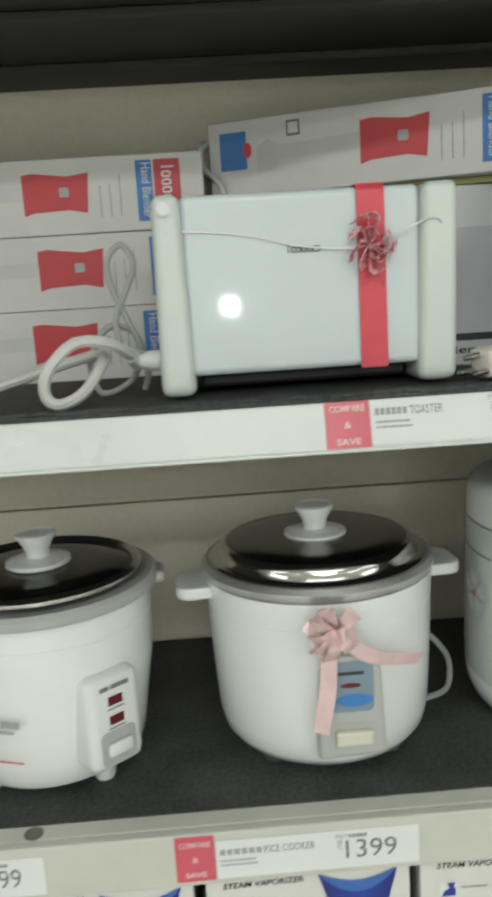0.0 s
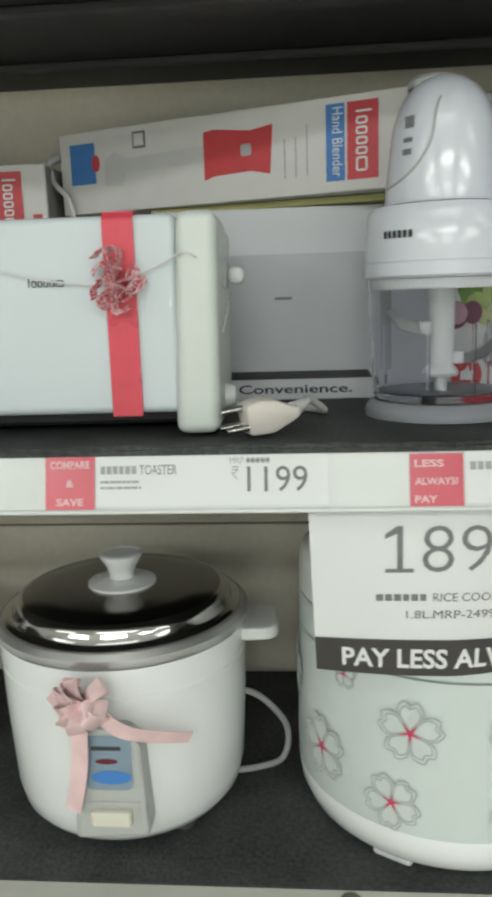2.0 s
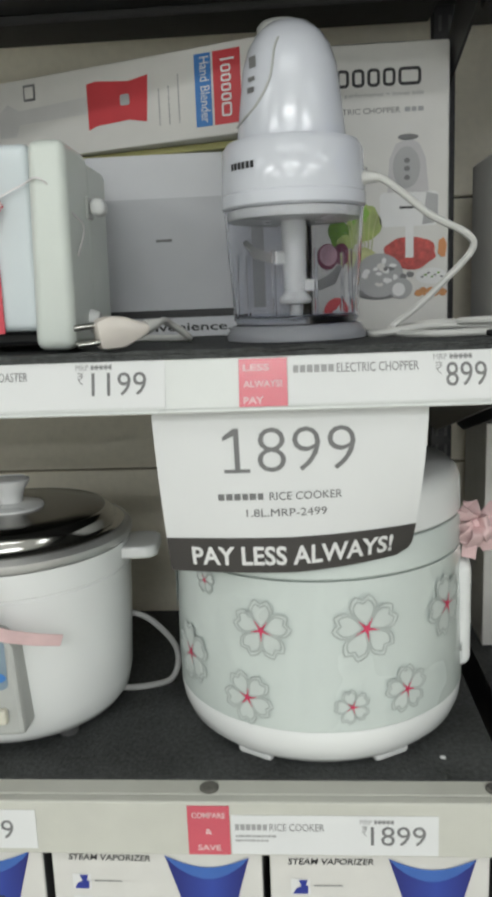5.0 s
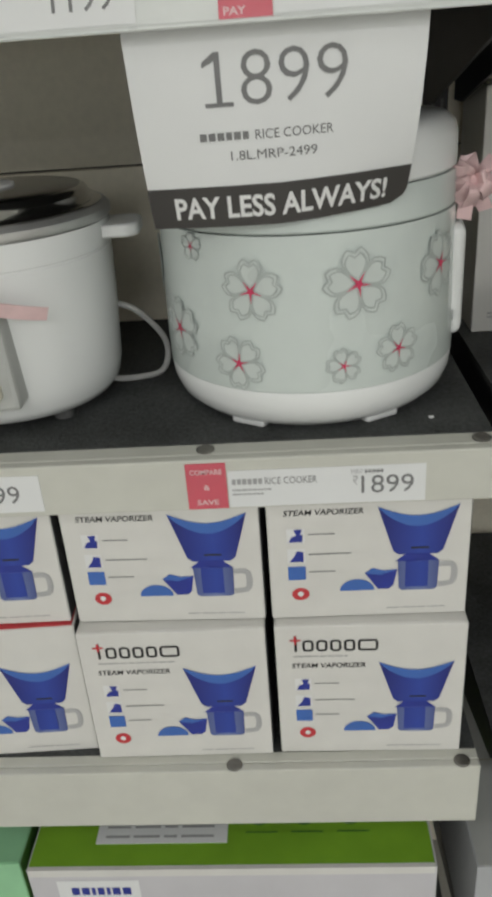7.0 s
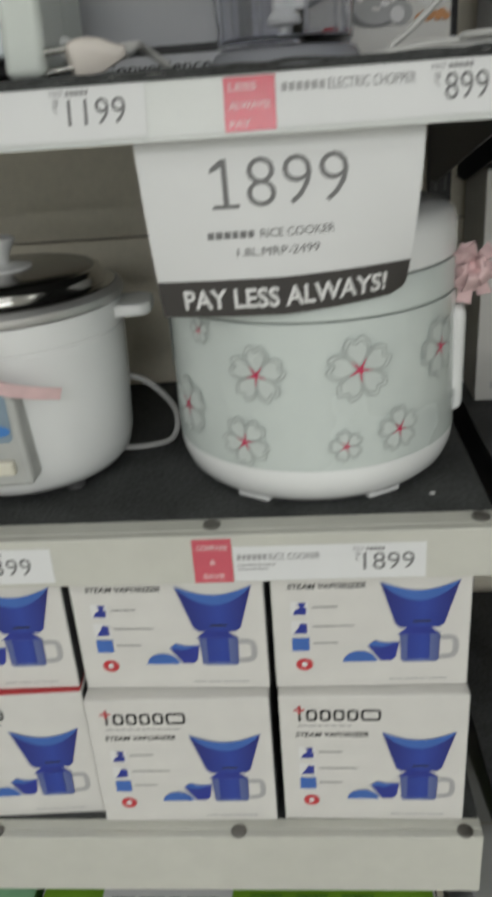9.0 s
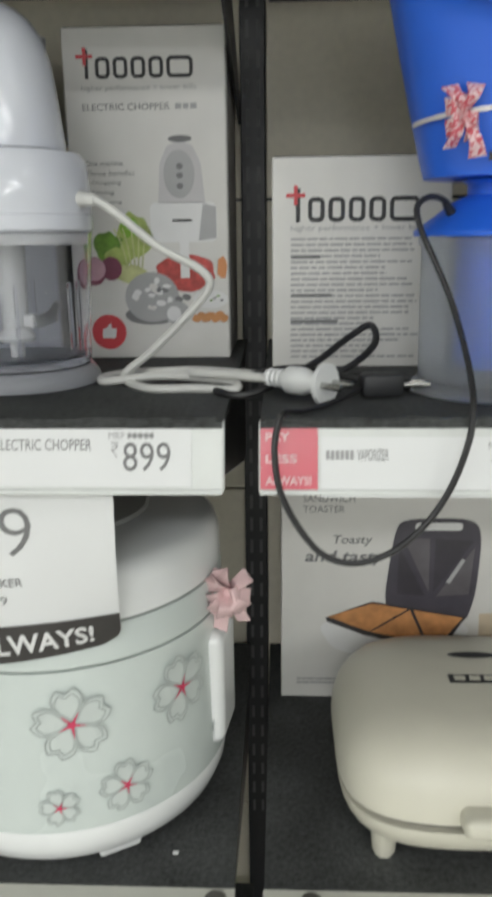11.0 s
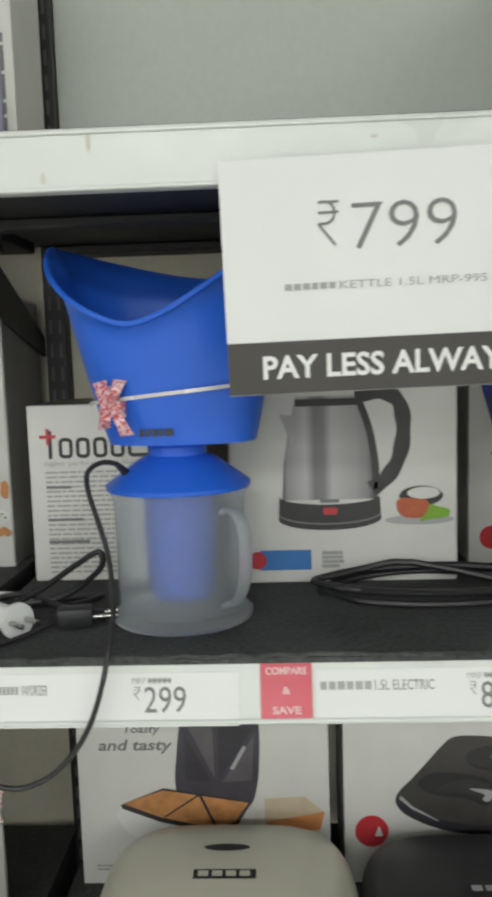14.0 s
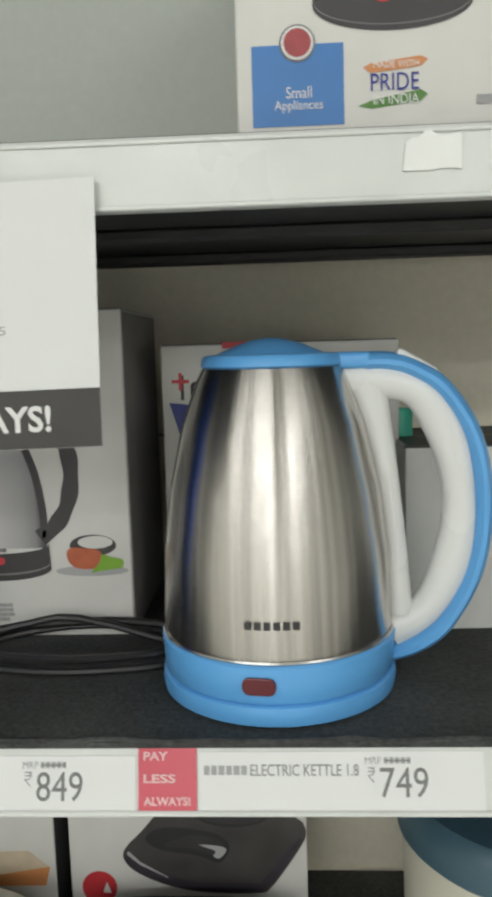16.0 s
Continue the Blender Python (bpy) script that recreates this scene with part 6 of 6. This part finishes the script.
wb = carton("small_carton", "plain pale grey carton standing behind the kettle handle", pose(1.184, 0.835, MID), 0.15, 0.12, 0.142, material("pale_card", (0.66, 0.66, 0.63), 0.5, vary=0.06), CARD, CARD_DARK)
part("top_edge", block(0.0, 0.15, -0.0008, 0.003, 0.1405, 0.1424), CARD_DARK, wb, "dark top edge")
tl = thing("teal_cap", "small teal cap peeking over the cartons", "cap", pose(1.188, 0.9, MID + 0.1432))
part("cap", lathe([(0, 0), (0.012, 0), (0.012, 0.019), (0.01, 0.0225), (0, 0.023)], 20), material("teal_green", (0.04, 0.42, 0.3), 0.4), tl, smooth=True)

ke = thing("electric_kettle", "brushed steel electric kettle with sky blue base and handle", "kettle", pose(1.0875, 0.75, MID))
part("base_plate", lathe([(0, 0.0), (0.072, 0.0), (0.0755, 0.002), (0.0765, 0.008), (0.0757, 0.0128), (0.0742, 0.0138), (0, 0.0138)], 72), SKY_PLASTIC, ke, "sky blue base plate", smooth=True)
rg = part("base_ring", lathe([(0.0, 0.0145), (0.0735, 0.0145), (0.0748, 0.016), (0.0755, 0.028), (0.076, 0.0365), (0.0748, 0.0378), (0, 0.0378)], 72), SKY_PLASTIC, ke, "sky blue base ring", smooth=True)
part("steel_bead", lathe([(0.0, 0.0379), (0.0746, 0.0379), (0.0752, 0.0389), (0.0746, 0.0399), (0, 0.0399)], 72), STEEL, ke, "narrow steel bead", smooth=True)
part("body", lathe([(0.0735, 0.04), (0.0742, 0.043), (0.0725, 0.09), (0.0675, 0.13), (0.0585, 0.17), (0.0487, 0.197), (0.0445, 0.2055), (0, 0.2055)], 96), STEEL_BRUSHED, ke, "brushed stainless steel body", smooth=True)
part("lid", lathe([(0.0, 0.2056), (0.0435, 0.2056), (0.0452, 0.207), (0.0442, 0.2115), (0.0425, 0.2135), (0.039, 0.214), (0, 0.214)], 72), SKY_PLASTIC, ke, "sky blue lid", smooth=True)
part("lid_tongue", block(0.03, 0.062, -0.0135, 0.0135, 0.2035, 0.2138, 0.0035, 3), SKY_PLASTIC, ke, "sky blue hinge tongue", smooth=True)
part("lid_crest", turned(lathe([(0.0, 0.0), (0.0345, 0.0), (0.0345, 0.0012), (0.031, 0.0028), (0.02, 0.0074), (0.01, 0.0102), (0.004, 0.0111), (0, 0.0112)], 56), pose(-0.001, 0, 0.2128)), SKY_PLASTIC, ke, "raised sky blue crest", smooth=True)
part("handle_grip", sweep([(0.044, 0, 0.1955), (0.07, 0, 0.1955), (0.094, 0, 0.186), (0.111, 0, 0.158), (0.118, 0, 0.118), (0.113, 0, 0.078), (0.097, 0, 0.047), (0.073, 0, 0.032)], 0.0115, 14, 8, wide=lambda f: 0.012 + 0.001 * math.sin(f * 20), up=(0, 1, 0)), PLASTIC, ke, "white inner grip", smooth=True)
hs = part("handle_shell", sweep([(0.058, 0, 0.2072), (0.072, 0, 0.207), (0.088, 0, 0.2025), (0.108, 0, 0.1885), (0.126, 0, 0.158), (0.1325, 0, 0.118), (0.127, 0, 0.074), (0.109, 0, 0.039), (0.09, 0, 0.024), (0.07, 0, 0.018)], lambda f: 0.0135, 14, 8, wide=0.0065, up=(0, 1, 0)), SKY_PLASTIC, ke, "sky blue outer handle shell", smooth=True)
part("handle_root", sweep([(0.057, 0, 0.199), (0.065, 0, 0.17), (0.072, 0, 0.13), (0.0765, 0, 0.09), (0.079, 0, 0.045)], 0.0115, 12, 8, wide=lambda f: 0.0068 + 0.008 * (1 - f) ** 3 + 0.003 * f ** 4, up=(0, 1, 0)), PLASTIC, ke, "white strip along the body", smooth=True)
part("lid_button", turned(block(-0.0145, 0.0145, -0.0065, 0.0065, -0.003, 0.0032, 0.0028, 3), pose(0.0905, 0, 0.2062, 0, 30)), PLASTIC, hs, "white lid button", smooth=True)
part("switch", turned(prism(rounded(-0.01, 0.01, -0.0052, 0.0052, 0.0046), -0.0016, 0.004, 0.0006), pose(-0.0105, -0.0748, 0.0262, 0, 0, -8)), LAMP_RED, rg, "dark red rocker switch")
bm = join(*[on_wall(rect(-0.0165 + 0.0056 * i, -0.0125 + 0.0056 * i, -0.002, 0.0024), -1.5, 0.061, 0.0745) for i in range(6)])
part("logo", bm, INK, ke, "black maker's mark")

# ---- sandwich makers and cartons on the lower shelf ----
PRINT_LID = material("print_lid", (0.065, 0.06, 0.075), 0.4, vary=0.3, grain=40, blotch=25)
PRINT_SHELL = material("print_shell", (0.07, 0.065, 0.062), 0.4, vary=0.35, grain=20, blotch=14)
PRINT_PLATE = material("print_plate", (0.12, 0.11, 0.12), 0.35, vary=0.3, grain=40, blotch=25)
PRINT_DARK2 = material("print_plate_dark", (0.05, 0.045, 0.055), 0.35, vary=0.3, grain=40, blotch=25)
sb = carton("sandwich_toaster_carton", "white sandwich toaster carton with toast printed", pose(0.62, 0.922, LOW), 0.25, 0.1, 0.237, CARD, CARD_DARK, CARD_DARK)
for i in range(4):
    part("brand_square", flat(rect(0.02 + 0.0185 * i, 0.036 + 0.0185 * i, 0.212, 0.226), E_), RED, sb, "red square of the maker's mark")
part("lettering", lettering("SANDWICH", 0.02, 0.067, 0.2, 0.2065, E_), INK_GREY, sb)
part("lettering", lettering("TOASTER", 0.02, 0.058, 0.19, 0.1965, E_), INK_GREY, sb)
part("lettering", lettering("Toasty", 0.048, 0.084, 0.157, 0.168, E_, 0.2, 0.012), INK_GREY, sb)
part("lettering", lettering("and tasty", 0.022, 0.096, 0.138, 0.153, E_, 0.2, 0.02), INK_GREY, sb)
part("picture_lid", flat(soft([(0.098, 0.1), (0.1, 0.14), (0.105, 0.172), (0.113, 0.182), (0.14, 0.1845), (0.17, 0.183), (0.181, 0.172), (0.182, 0.14), (0.178, 0.1), (0.165, 0.08), (0.115, 0.088)], 4), E_), PRINT_LID, sb, "printed open sandwich press")
part("picture_gap", flat(rounded(0.122, 0.165, 0.173, 0.1805, 0.0035), E_ * 2), PRINT_WHITE, sb)
for k, (pts, mt) in enumerate((([(0.112, 0.165), (0.136, 0.165), (0.137, 0.112)], PRINT_PLATE), ([(0.108, 0.158), (0.134, 0.108), (0.108, 0.11)], PRINT_DARK2), ([(0.141, 0.165), (0.176, 0.163), (0.141, 0.112)], PRINT_DARK2), ([(0.177, 0.157), (0.174, 0.11), (0.144, 0.108)], PRINT_PLATE))):
    part("picture_facet", flat(pts, E_ * (2 + 0.2 * k)), mt, sb)
part("picture_glint", flat([(0.152, 0.122), (0.156, 0.121), (0.169, 0.144), (0.166, 0.146)], E_ * 3.2), PRINT_GREY, sb)
part("picture_plate", flat(soft([(0.042, 0.08), (0.043, 0.062), (0.058, 0.05), (0.1, 0.043), (0.14, 0.046), (0.165, 0.058), (0.172, 0.078), (0.1, 0.085)]), E_ * 0.8), PRINT_WHITE, sb)
part("picture_crust", turned(flat([(0.042, 0.079), (0.085, 0.096), (0.173, 0.081), (0.158, 0.056), (0.136, 0.048), (0.079, 0.061), (0.043, 0.075)], E_ * 1.7), pose(0, 0, 0.006)), PRINT_DARK, sb)
part("picture_toast", turned(flat([(0.044, 0.08), (0.085, 0.094), (0.17, 0.08), (0.155, 0.06), (0.135, 0.053), (0.08, 0.066)], E_ * 2), pose(0, 0, 0.006)), TOAST, sb, "printed golden toast")
part("picture_cut", turned(join(flat([(0.084, 0.066), (0.087, 0.066), (0.122, 0.089), (0.119, 0.089)], E_ * 3), flat([(0.12, 0.089), (0.123, 0.089), (0.138, 0.055), (0.135, 0.055)], E_ * 3)), pose(0, 0, 0.006)), PRINT_DARK, sb)
part("picture_bread", flat([(0.185, 0.09), (0.225, 0.092), (0.245, 0.075), (0.236, 0.062), (0.186, 0.062)], E_), CREAM_PRINT, sb)
part("picture_filling", flat([(0.186, 0.066), (0.245, 0.076), (0.24, 0.057), (0.19, 0.056)], E_ * 2), SAFFRON, sb)
part("small_print", paragraph(0.015, 0.08, 0.022, 0.014, 2, 0.002, E_, 9), INK_PALE, sb)
s2 = carton("sandwich_maker_carton", "grey-white carton printed with a black sandwich maker", pose(0.884, 0.922, LOW), 0.222, 0.1, 0.232, CARD, CARD, CARD_DARK)
part("title", bars(0.017, 0.075, 0.194, 0.0045, E_, WORDS), INK_GREY, s2)
part("lettering", lettering("750W", 0.017, 0.043, 0.168, 0.177, E_), RED, s2)
part("picture_shell", flat(soft([(0.051, 0.084), (0.054, 0.096), (0.07, 0.113), (0.096, 0.143), (0.108, 0.152), (0.128, 0.153), (0.152, 0.15), (0.186, 0.138), (0.213, 0.125), (0.22, 0.117), (0.22, 0.104), (0.203, 0.076), (0.188, 0.056), (0.176, 0.05), (0.124, 0.051), (0.09, 0.058), (0.062, 0.071)]), E_), PRINT_SHELL, s2, "printed black sandwich maker")
part("picture_edge", flat([(0.052, 0.083), (0.062, 0.072), (0.09, 0.059), (0.124, 0.052), (0.178, 0.052), (0.192, 0.064), (0.219, 0.105), (0.214, 0.105), (0.178, 0.06), (0.124, 0.06), (0.092, 0.067), (0.066, 0.081), (0.056, 0.092)], E_ * 1.6), PRINT_DARK2, s2)
part("picture_rim", flat([(0.054, 0.089), (0.066, 0.0785), (0.092, 0.065), (0.092, 0.0665), (0.067, 0.081), (0.056, 0.092)], E_ * 2), PRINT_GREY, s2)
part("picture_handle", flat(soft([(0.073, 0.102), (0.077, 0.111), (0.095, 0.116), (0.13, 0.112), (0.147, 0.104), (0.15, 0.093), (0.14, 0.081), (0.12, 0.088), (0.088, 0.093)]), E_ * 2), INK, s2)
part("picture_grip", flat(soft([(0.09, 0.098), (0.11, 0.108), (0.135, 0.106), (0.148, 0.095), (0.14, 0.086), (0.12, 0.094), (0.1, 0.096)]), E_ * 2.5), PRINT_DARK, s2)
part("picture_glint", flat(soft([(0.122, 0.099), (0.14, 0.098), (0.1475, 0.094), (0.141, 0.0855), (0.135, 0.088), (0.137, 0.093)], 3), E_ * 3), PRINT_GREY, s2)
part("picture_dial", join(flat(oval(0.154, 0.1285, 0.034, 0.0125), E_ * 1.8)), INK, s2)
part("picture_dial_top", flat(oval(0.155, 0.1315, 0.036, 0.0125), E_ * 2.2), PRINT_DARK, s2)
part("picture_led", flat(oval(0.146, 0.132, 0.0042, 0.0018, 10), E_ * 3), GREEN_DEEP, s2)
part("picture_led", flat(oval(0.155, 0.135, 0.004, 0.0016, 10), E_ * 3), material("print_lamp_red", (0.22, 0.02, 0.03), 0.4), s2)
part("seal", flat(oval(0.027, 0.055, 0.0165, 0.0165), E_), RED, s2, "round red seal")
part("seal_mark", flat([(0.03, 0.05), (0.038, 0.05), (0.036, 0.056), (0.034, 0.061)], E_ * 2), PRINT_WHITE, s2)


def sandwich_maker(label, m, mat, w, d, badge_mat, ink, h):
    """A sandwich maker lying flat: lower and upper shells, dark parting line, front lip handle, feet, badge."""
    s = thing("sandwich_maker", label, "sandwich maker", m)

    def shell(z0, z1, grow, crown):
        bm, rows = bmesh.new(), []
        for k in range(9):
            f = k / 8
            inset = crown * (1 - math.sqrt(max(0, 1 - f * f))) if crown > 0 else -crown * (1 - math.sqrt(max(0, 1 - (1 - f) ** 2)))
            pts = []
            for i in range(64):
                a = 2 * math.pi * i / 64
                ca, sa = math.cos(a), math.sin(a)
                n = 4.0
                r = (abs(ca) ** n + abs(sa) ** n) ** (-1 / n)
                pts.append(bm.verts.new((ca * r * (w / 2 + grow - inset), sa * r * (d / 2 + grow - inset), z0 + (z1 - z0) * f)))
            rows.append(pts)
        for a, b in zip(rows, rows[1:]):
            for i in range(64):
                bm.faces.new((a[i], a[(i + 1) % 64], b[(i + 1) % 64], b[i]))
        bm.faces.new(rows[0][::-1])
        bm.faces.new(rows[-1])
        bmesh.ops.recalc_face_normals(bm, faces=bm.faces)
        return bm

    part("lower_shell", shell(0.014, 0.04, 0, -0.022), mat, s, smooth=True)
    part("parting_line", shell(0.0402, 0.0468, -0.006, 0.0001), PLASTIC_DARK, s, "dark parting line", smooth=True)
    part("upper_shell", shell(0.047, h, 0.001, 0.05), mat, s, smooth=True)
    part("front_handle", block(-0.035, 0.035, -d / 2 - 0.016, -d / 2 + 0.01, 0.046, 0.062, 0.006, 3), mat, s, smooth=True)
    part("badge", flat_top(-0.026, 0.026, -0.012, 0.0, h + 0.0005), badge_mat, s, "small badge")
    for i in range(4):
        part("badge_mark", flat_top(-0.022 + 0.0115 * i, -0.0135 + 0.0115 * i, -0.0095, -0.0025, h + 0.0011), ink, s)
    part("lamp_window", flat_oval(0.0, 0.03, 0.02, 0.005, h + 0.0005), PLASTIC_DARK, s)
    for fx in (-w * 0.36, w * 0.36):
        for fy in (-d * 0.36, d * 0.36):
            part("foot", lathe([(0.007, 0), (0.0085, 0.004), (0.01, 0.022), (0, 0.022)], 14, fx, fy), mat, s, smooth=True)
    return s


def flat_top(x0, x1, y0, y1, z):
    bm = bmesh.new()
    bm.faces.new([bm.verts.new(p) for p in ((x0, y0, z), (x1, y0, z), (x1, y1, z), (x0, y1, z))])
    return bm


def flat_oval(x, y, rx, ry, z):
    bm = bmesh.new()
    bm.faces.new([bm.verts.new((x + rx * math.cos(2 * math.pi * i / 24), y + ry * math.sin(2 * math.pi * i / 24), z)) for i in range(24)])
    return bm


sandwich_maker("cream white sandwich maker standing before its carton", pose(0.775, 0.795, LOW), PLASTIC_CREAM, 0.225, 0.2, PLASTIC_DARK, PLASTIC_CREAM, 0.1015)
sandwich_maker("black sandwich maker standing before its carton", pose(1.0, 0.80, LOW), PLASTIC_DARK, 0.215, 0.2, PLASTIC_DARK, PRINT_GREY, 0.084)
po = thing("cookware_pot", "white pot with teal rim standing on the shelf", "pot", pose(1.276, 0.82, LOW))
part("body", lathe([(0, 0.002), (0.07, 0.002), (0.085, 0.012), (0.094, 0.06), (0.097, 0.182), (0, 0.182)], 64), PLASTIC_CREAM, po, smooth=True)
part("lid", lathe([(0.0, 0.183), (0.098, 0.183), (0.101, 0.186), (0.1, 0.206), (0.092, 0.216), (0.05, 0.222), (0, 0.223)], 64), TEAL_PLASTIC, po, "dark teal lid", smooth=True)

# ---- large cartons at the foot ----
g1 = carton("appliance_carton", "large white carton with bright green top, dusty", pose(0.122, 0.655, 0.3), 0.436, 0.3, 0.182, material("lilac_card", (0.55, 0.54, 0.56), 0.45, vary=0.08, grain=15, blotch=5), CARD, GREEN)
part("top_edge", block(0.002, 0.434, -0.0008, 0.004, 0.172, 0.1828), CARD, g1, "worn pale top edge")
part("label_paper", block(0.07, 0.215, 0.03, 0.13, 0.1828, 0.1834), PAPER, g1, "white printed label")
part("label_print", join(*[turned(bars(0.08, 0.2, 0, 0.003, 0, WORDS), pose(0, 0.038 + 0.012 * i, 0.1838, -90)) for i in range(7)]), INK_PALE, g1)
part("top_ring", join(*[ring_seat(0.009, 0.0115, 0.1828, 0.1833, 0.25 + 0.05 * i, 0.062) for i in range(3)]), GREEN_DEEP, g1)
part("top_caption", join(*[turned(bars(0.235 + 0.05 * i, 0.27 + 0.05 * i, 0, 0.002, 0, (0, 1)), pose(0, 0.042, 0.1834, -90)) for i in range(3)]), GREEN_DEEP, g1)
part("brand_panel", flat(rect(0.03, 0.12, 0.09, 0.165), E_), PAPER, g1)
part("maker_mark", bars(0.045, 0.11, 0.148, 0.012, E_ * 2, (0, 0.13, 0.17, 0.3, 0.34, 0.4, 0.44, 0.55, 0.59, 0.65, 0.69, 0.82, 0.86, 1)), NAVY, g1, "navy maker's mark as blocks")
carton("appliance_carton", "large pale green carton beside another", pose(-0.33, 0.66, 0.3), 0.444, 0.3, 0.186, GREEN_PALE, GREEN_DEEP, GREEN_PALE)
carton("appliance_carton", "large plain grey carton on the base shelf", pose(0.602, 0.665, 0.3), 0.4, 0.28, 0.165, CARD_GREY, CARD, PLASTIC_GREY)

# ---- cartons on the upper shelf ----
DEEP_RED = material("deep_red_print", (0.3, 0.016, 0.03), 0.45, vary=0.2, grain=60)
r1 = carton("red_white_carton", "white carton with a red band along its foot", pose(0.44, 0.74, TOP_WEST), 0.135, 0.05, 0.13, CARD, DEEP_RED, None)
part("red_band", block(0.0005, 0.1345, -0.0016, -0.0006, 0.0005, 0.043), DEEP_RED, r1, "red band")
carton("brown_carton", "plain brown carton standing upright", pose(0.503, 0.92, TOP_WEST), 0.072, 0.09, 0.26, KRAFT, KRAFT, None, "", False)
carton("book", "slim lilac-sided catalogue standing upright", pose(0.5775, 0.92, TOP_WEST), 0.009, 0.09, 0.25, material("lilac", (0.33, 0.32, 0.45), 0.5), CARD, None, "", False)
sl = carton("slim_carton", "slim white carton standing upright by the upright", pose(0.5885, 0.915, TOP_WEST), 0.012, 0.09, 0.25, CARD, CARD, None, "", False)
part("small_print", turned(paragraph(0, 0.2, 0.004, 0, 1, 0.003, E_, 21), pose(0.004, 0, 0.02, 0, -90)), INK_GREY, sl)
u1 = carton("kettle_carton", "large white kettle carton with blue panel and tricolour badge", pose(1.073, 0.70, TOP), 0.26, 0.315, 0.24, CARD, CARD, None)
part("blue_panel", flat(rect(0.0085, 0.0585, 0.012, 0.0545), E_), BLUE, u1, "blue panel")
part("lettering", lettering("Small", 0.027, 0.041, 0.0265, 0.0325, E_ * 2), PRINT_WHITE, u1)
part("lettering", lettering("Appliances", 0.0205, 0.047, 0.019, 0.0255, E_ * 2), PRINT_WHITE, u1)
part("seal_rim", flat(oval(0.0335, 0.055, 0.0098, 0.0098), E_ * 2), INK_GREY, u1)
part("seal_ring", flat(oval(0.0335, 0.055, 0.0088, 0.0088), E_ * 3), PRINT_WHITE, u1)
part("seal", flat(oval(0.0335, 0.055, 0.0074, 0.0074), E_ * 4), material("print_maroon", (0.36, 0.055, 0.06), 0.45, vary=0.3, grain=200), u1, "round red seal")
part("badge_top", flat([(0.069, 0.041), (0.073, 0.043), (0.1, 0.046), (0.104, 0.044), (0.1, 0.0405), (0.073, 0.038)], E_), SAFFRON, u1)
part("badge_foot", flat([(0.066, 0.021), (0.074, 0.024), (0.1, 0.0285), (0.104, 0.026), (0.1, 0.0225), (0.074, 0.0195)], E_), GREEN_DEEP, u1)
part("lettering", lettering("PRIDE", 0.073, 0.099, 0.0285, 0.0375, E_ * 2), NAVY, u1)
part("lettering", lettering("IN INDIA", 0.0745, 0.099, 0.0215, 0.0265, E_ * 2), PRINT_WHITE, u1)
part("picture_base", flat([(0.085 + 0.043 * math.cos(a), 0.074 + 0.0145 * math.sin(a)) for a in [-math.pi * k / 24 for k in range(25)]] + [(0.044, 0.092), (0.126, 0.092)], E_), PRINT_DARK, u1, "printed dark kettle base")
part("picture_base_line", flat([(0.085 + 0.042 * math.cos(a), 0.0755 + 0.0125 * math.sin(a)) for a in [math.pi * (1 + k / 20) for k in range(21)]] + [(0.085 + 0.042 * math.cos(a), 0.0745 + 0.0122 * math.sin(a)) for a in [-math.pi * k / 20 for k in range(21)]], E_ * 1.6), INK_GREY, u1)
part("picture_lamp", flat(oval(0.08, 0.077, 0.005, 0.003), E_ * 2), RED, u1)
part("picture_steel", flat([(0.046, 0.09), (0.12, 0.09), (0.11, 0.2), (0.058, 0.2)], E_ * 0.8), PRINT_GREY, u1)
part("corner_mark", bars(0.13, 0.15, 0.022, 0.005, E_), INK_PALE, u1)
for ly, lz in ((0.13, 0.05), (0.245, 0.075)):
    bm = bmesh.new()
    bm.faces.new([bm.verts.new((-0.0006, ly + dy, lz + dz)) for dy, dz in ((-0.022, 0.0), (-0.026, 0.03), (-0.002, 0.056), (0.022, 0.05), (0.026, 0.016))])
    part("leaf_mark", bm, INK_GREY, u1, "dark leaf mark on the side")
part("lettering", lettering("MADE WITH", 0.0745, 0.099, 0.0402, 0.0438, E_ * 2), PRINT_WHITE, u1)
rnd = random.Random(4)
torn = [(1.157 + 0.029 * k / 9, 1.6065 + rnd.uniform(-0.0006, 0.0006)) for k in range(10)] + [(1.1585 + 0.0275 * (9 - k) / 9, 1.6245 + rnd.uniform(-0.0022, 0.0012) - 0.003 * (k > 6)) for k in range(10)]
tagged(part("paper_sticker", prism(torn, 0.6574, 0.6586), material("sticker_paper", (0.82, 0.83, 0.81), 0.5, vary=0.03), None), "torn white paper sticker on the shelf front", "sticker")
tagged(part("paper_scrap", block(0.541, 0.545, 0.715, 0.718, LOW + 0.0002, LOW + 0.0012), PAPER, None), "tiny white paper scrap on the shelf mat", "scrap")
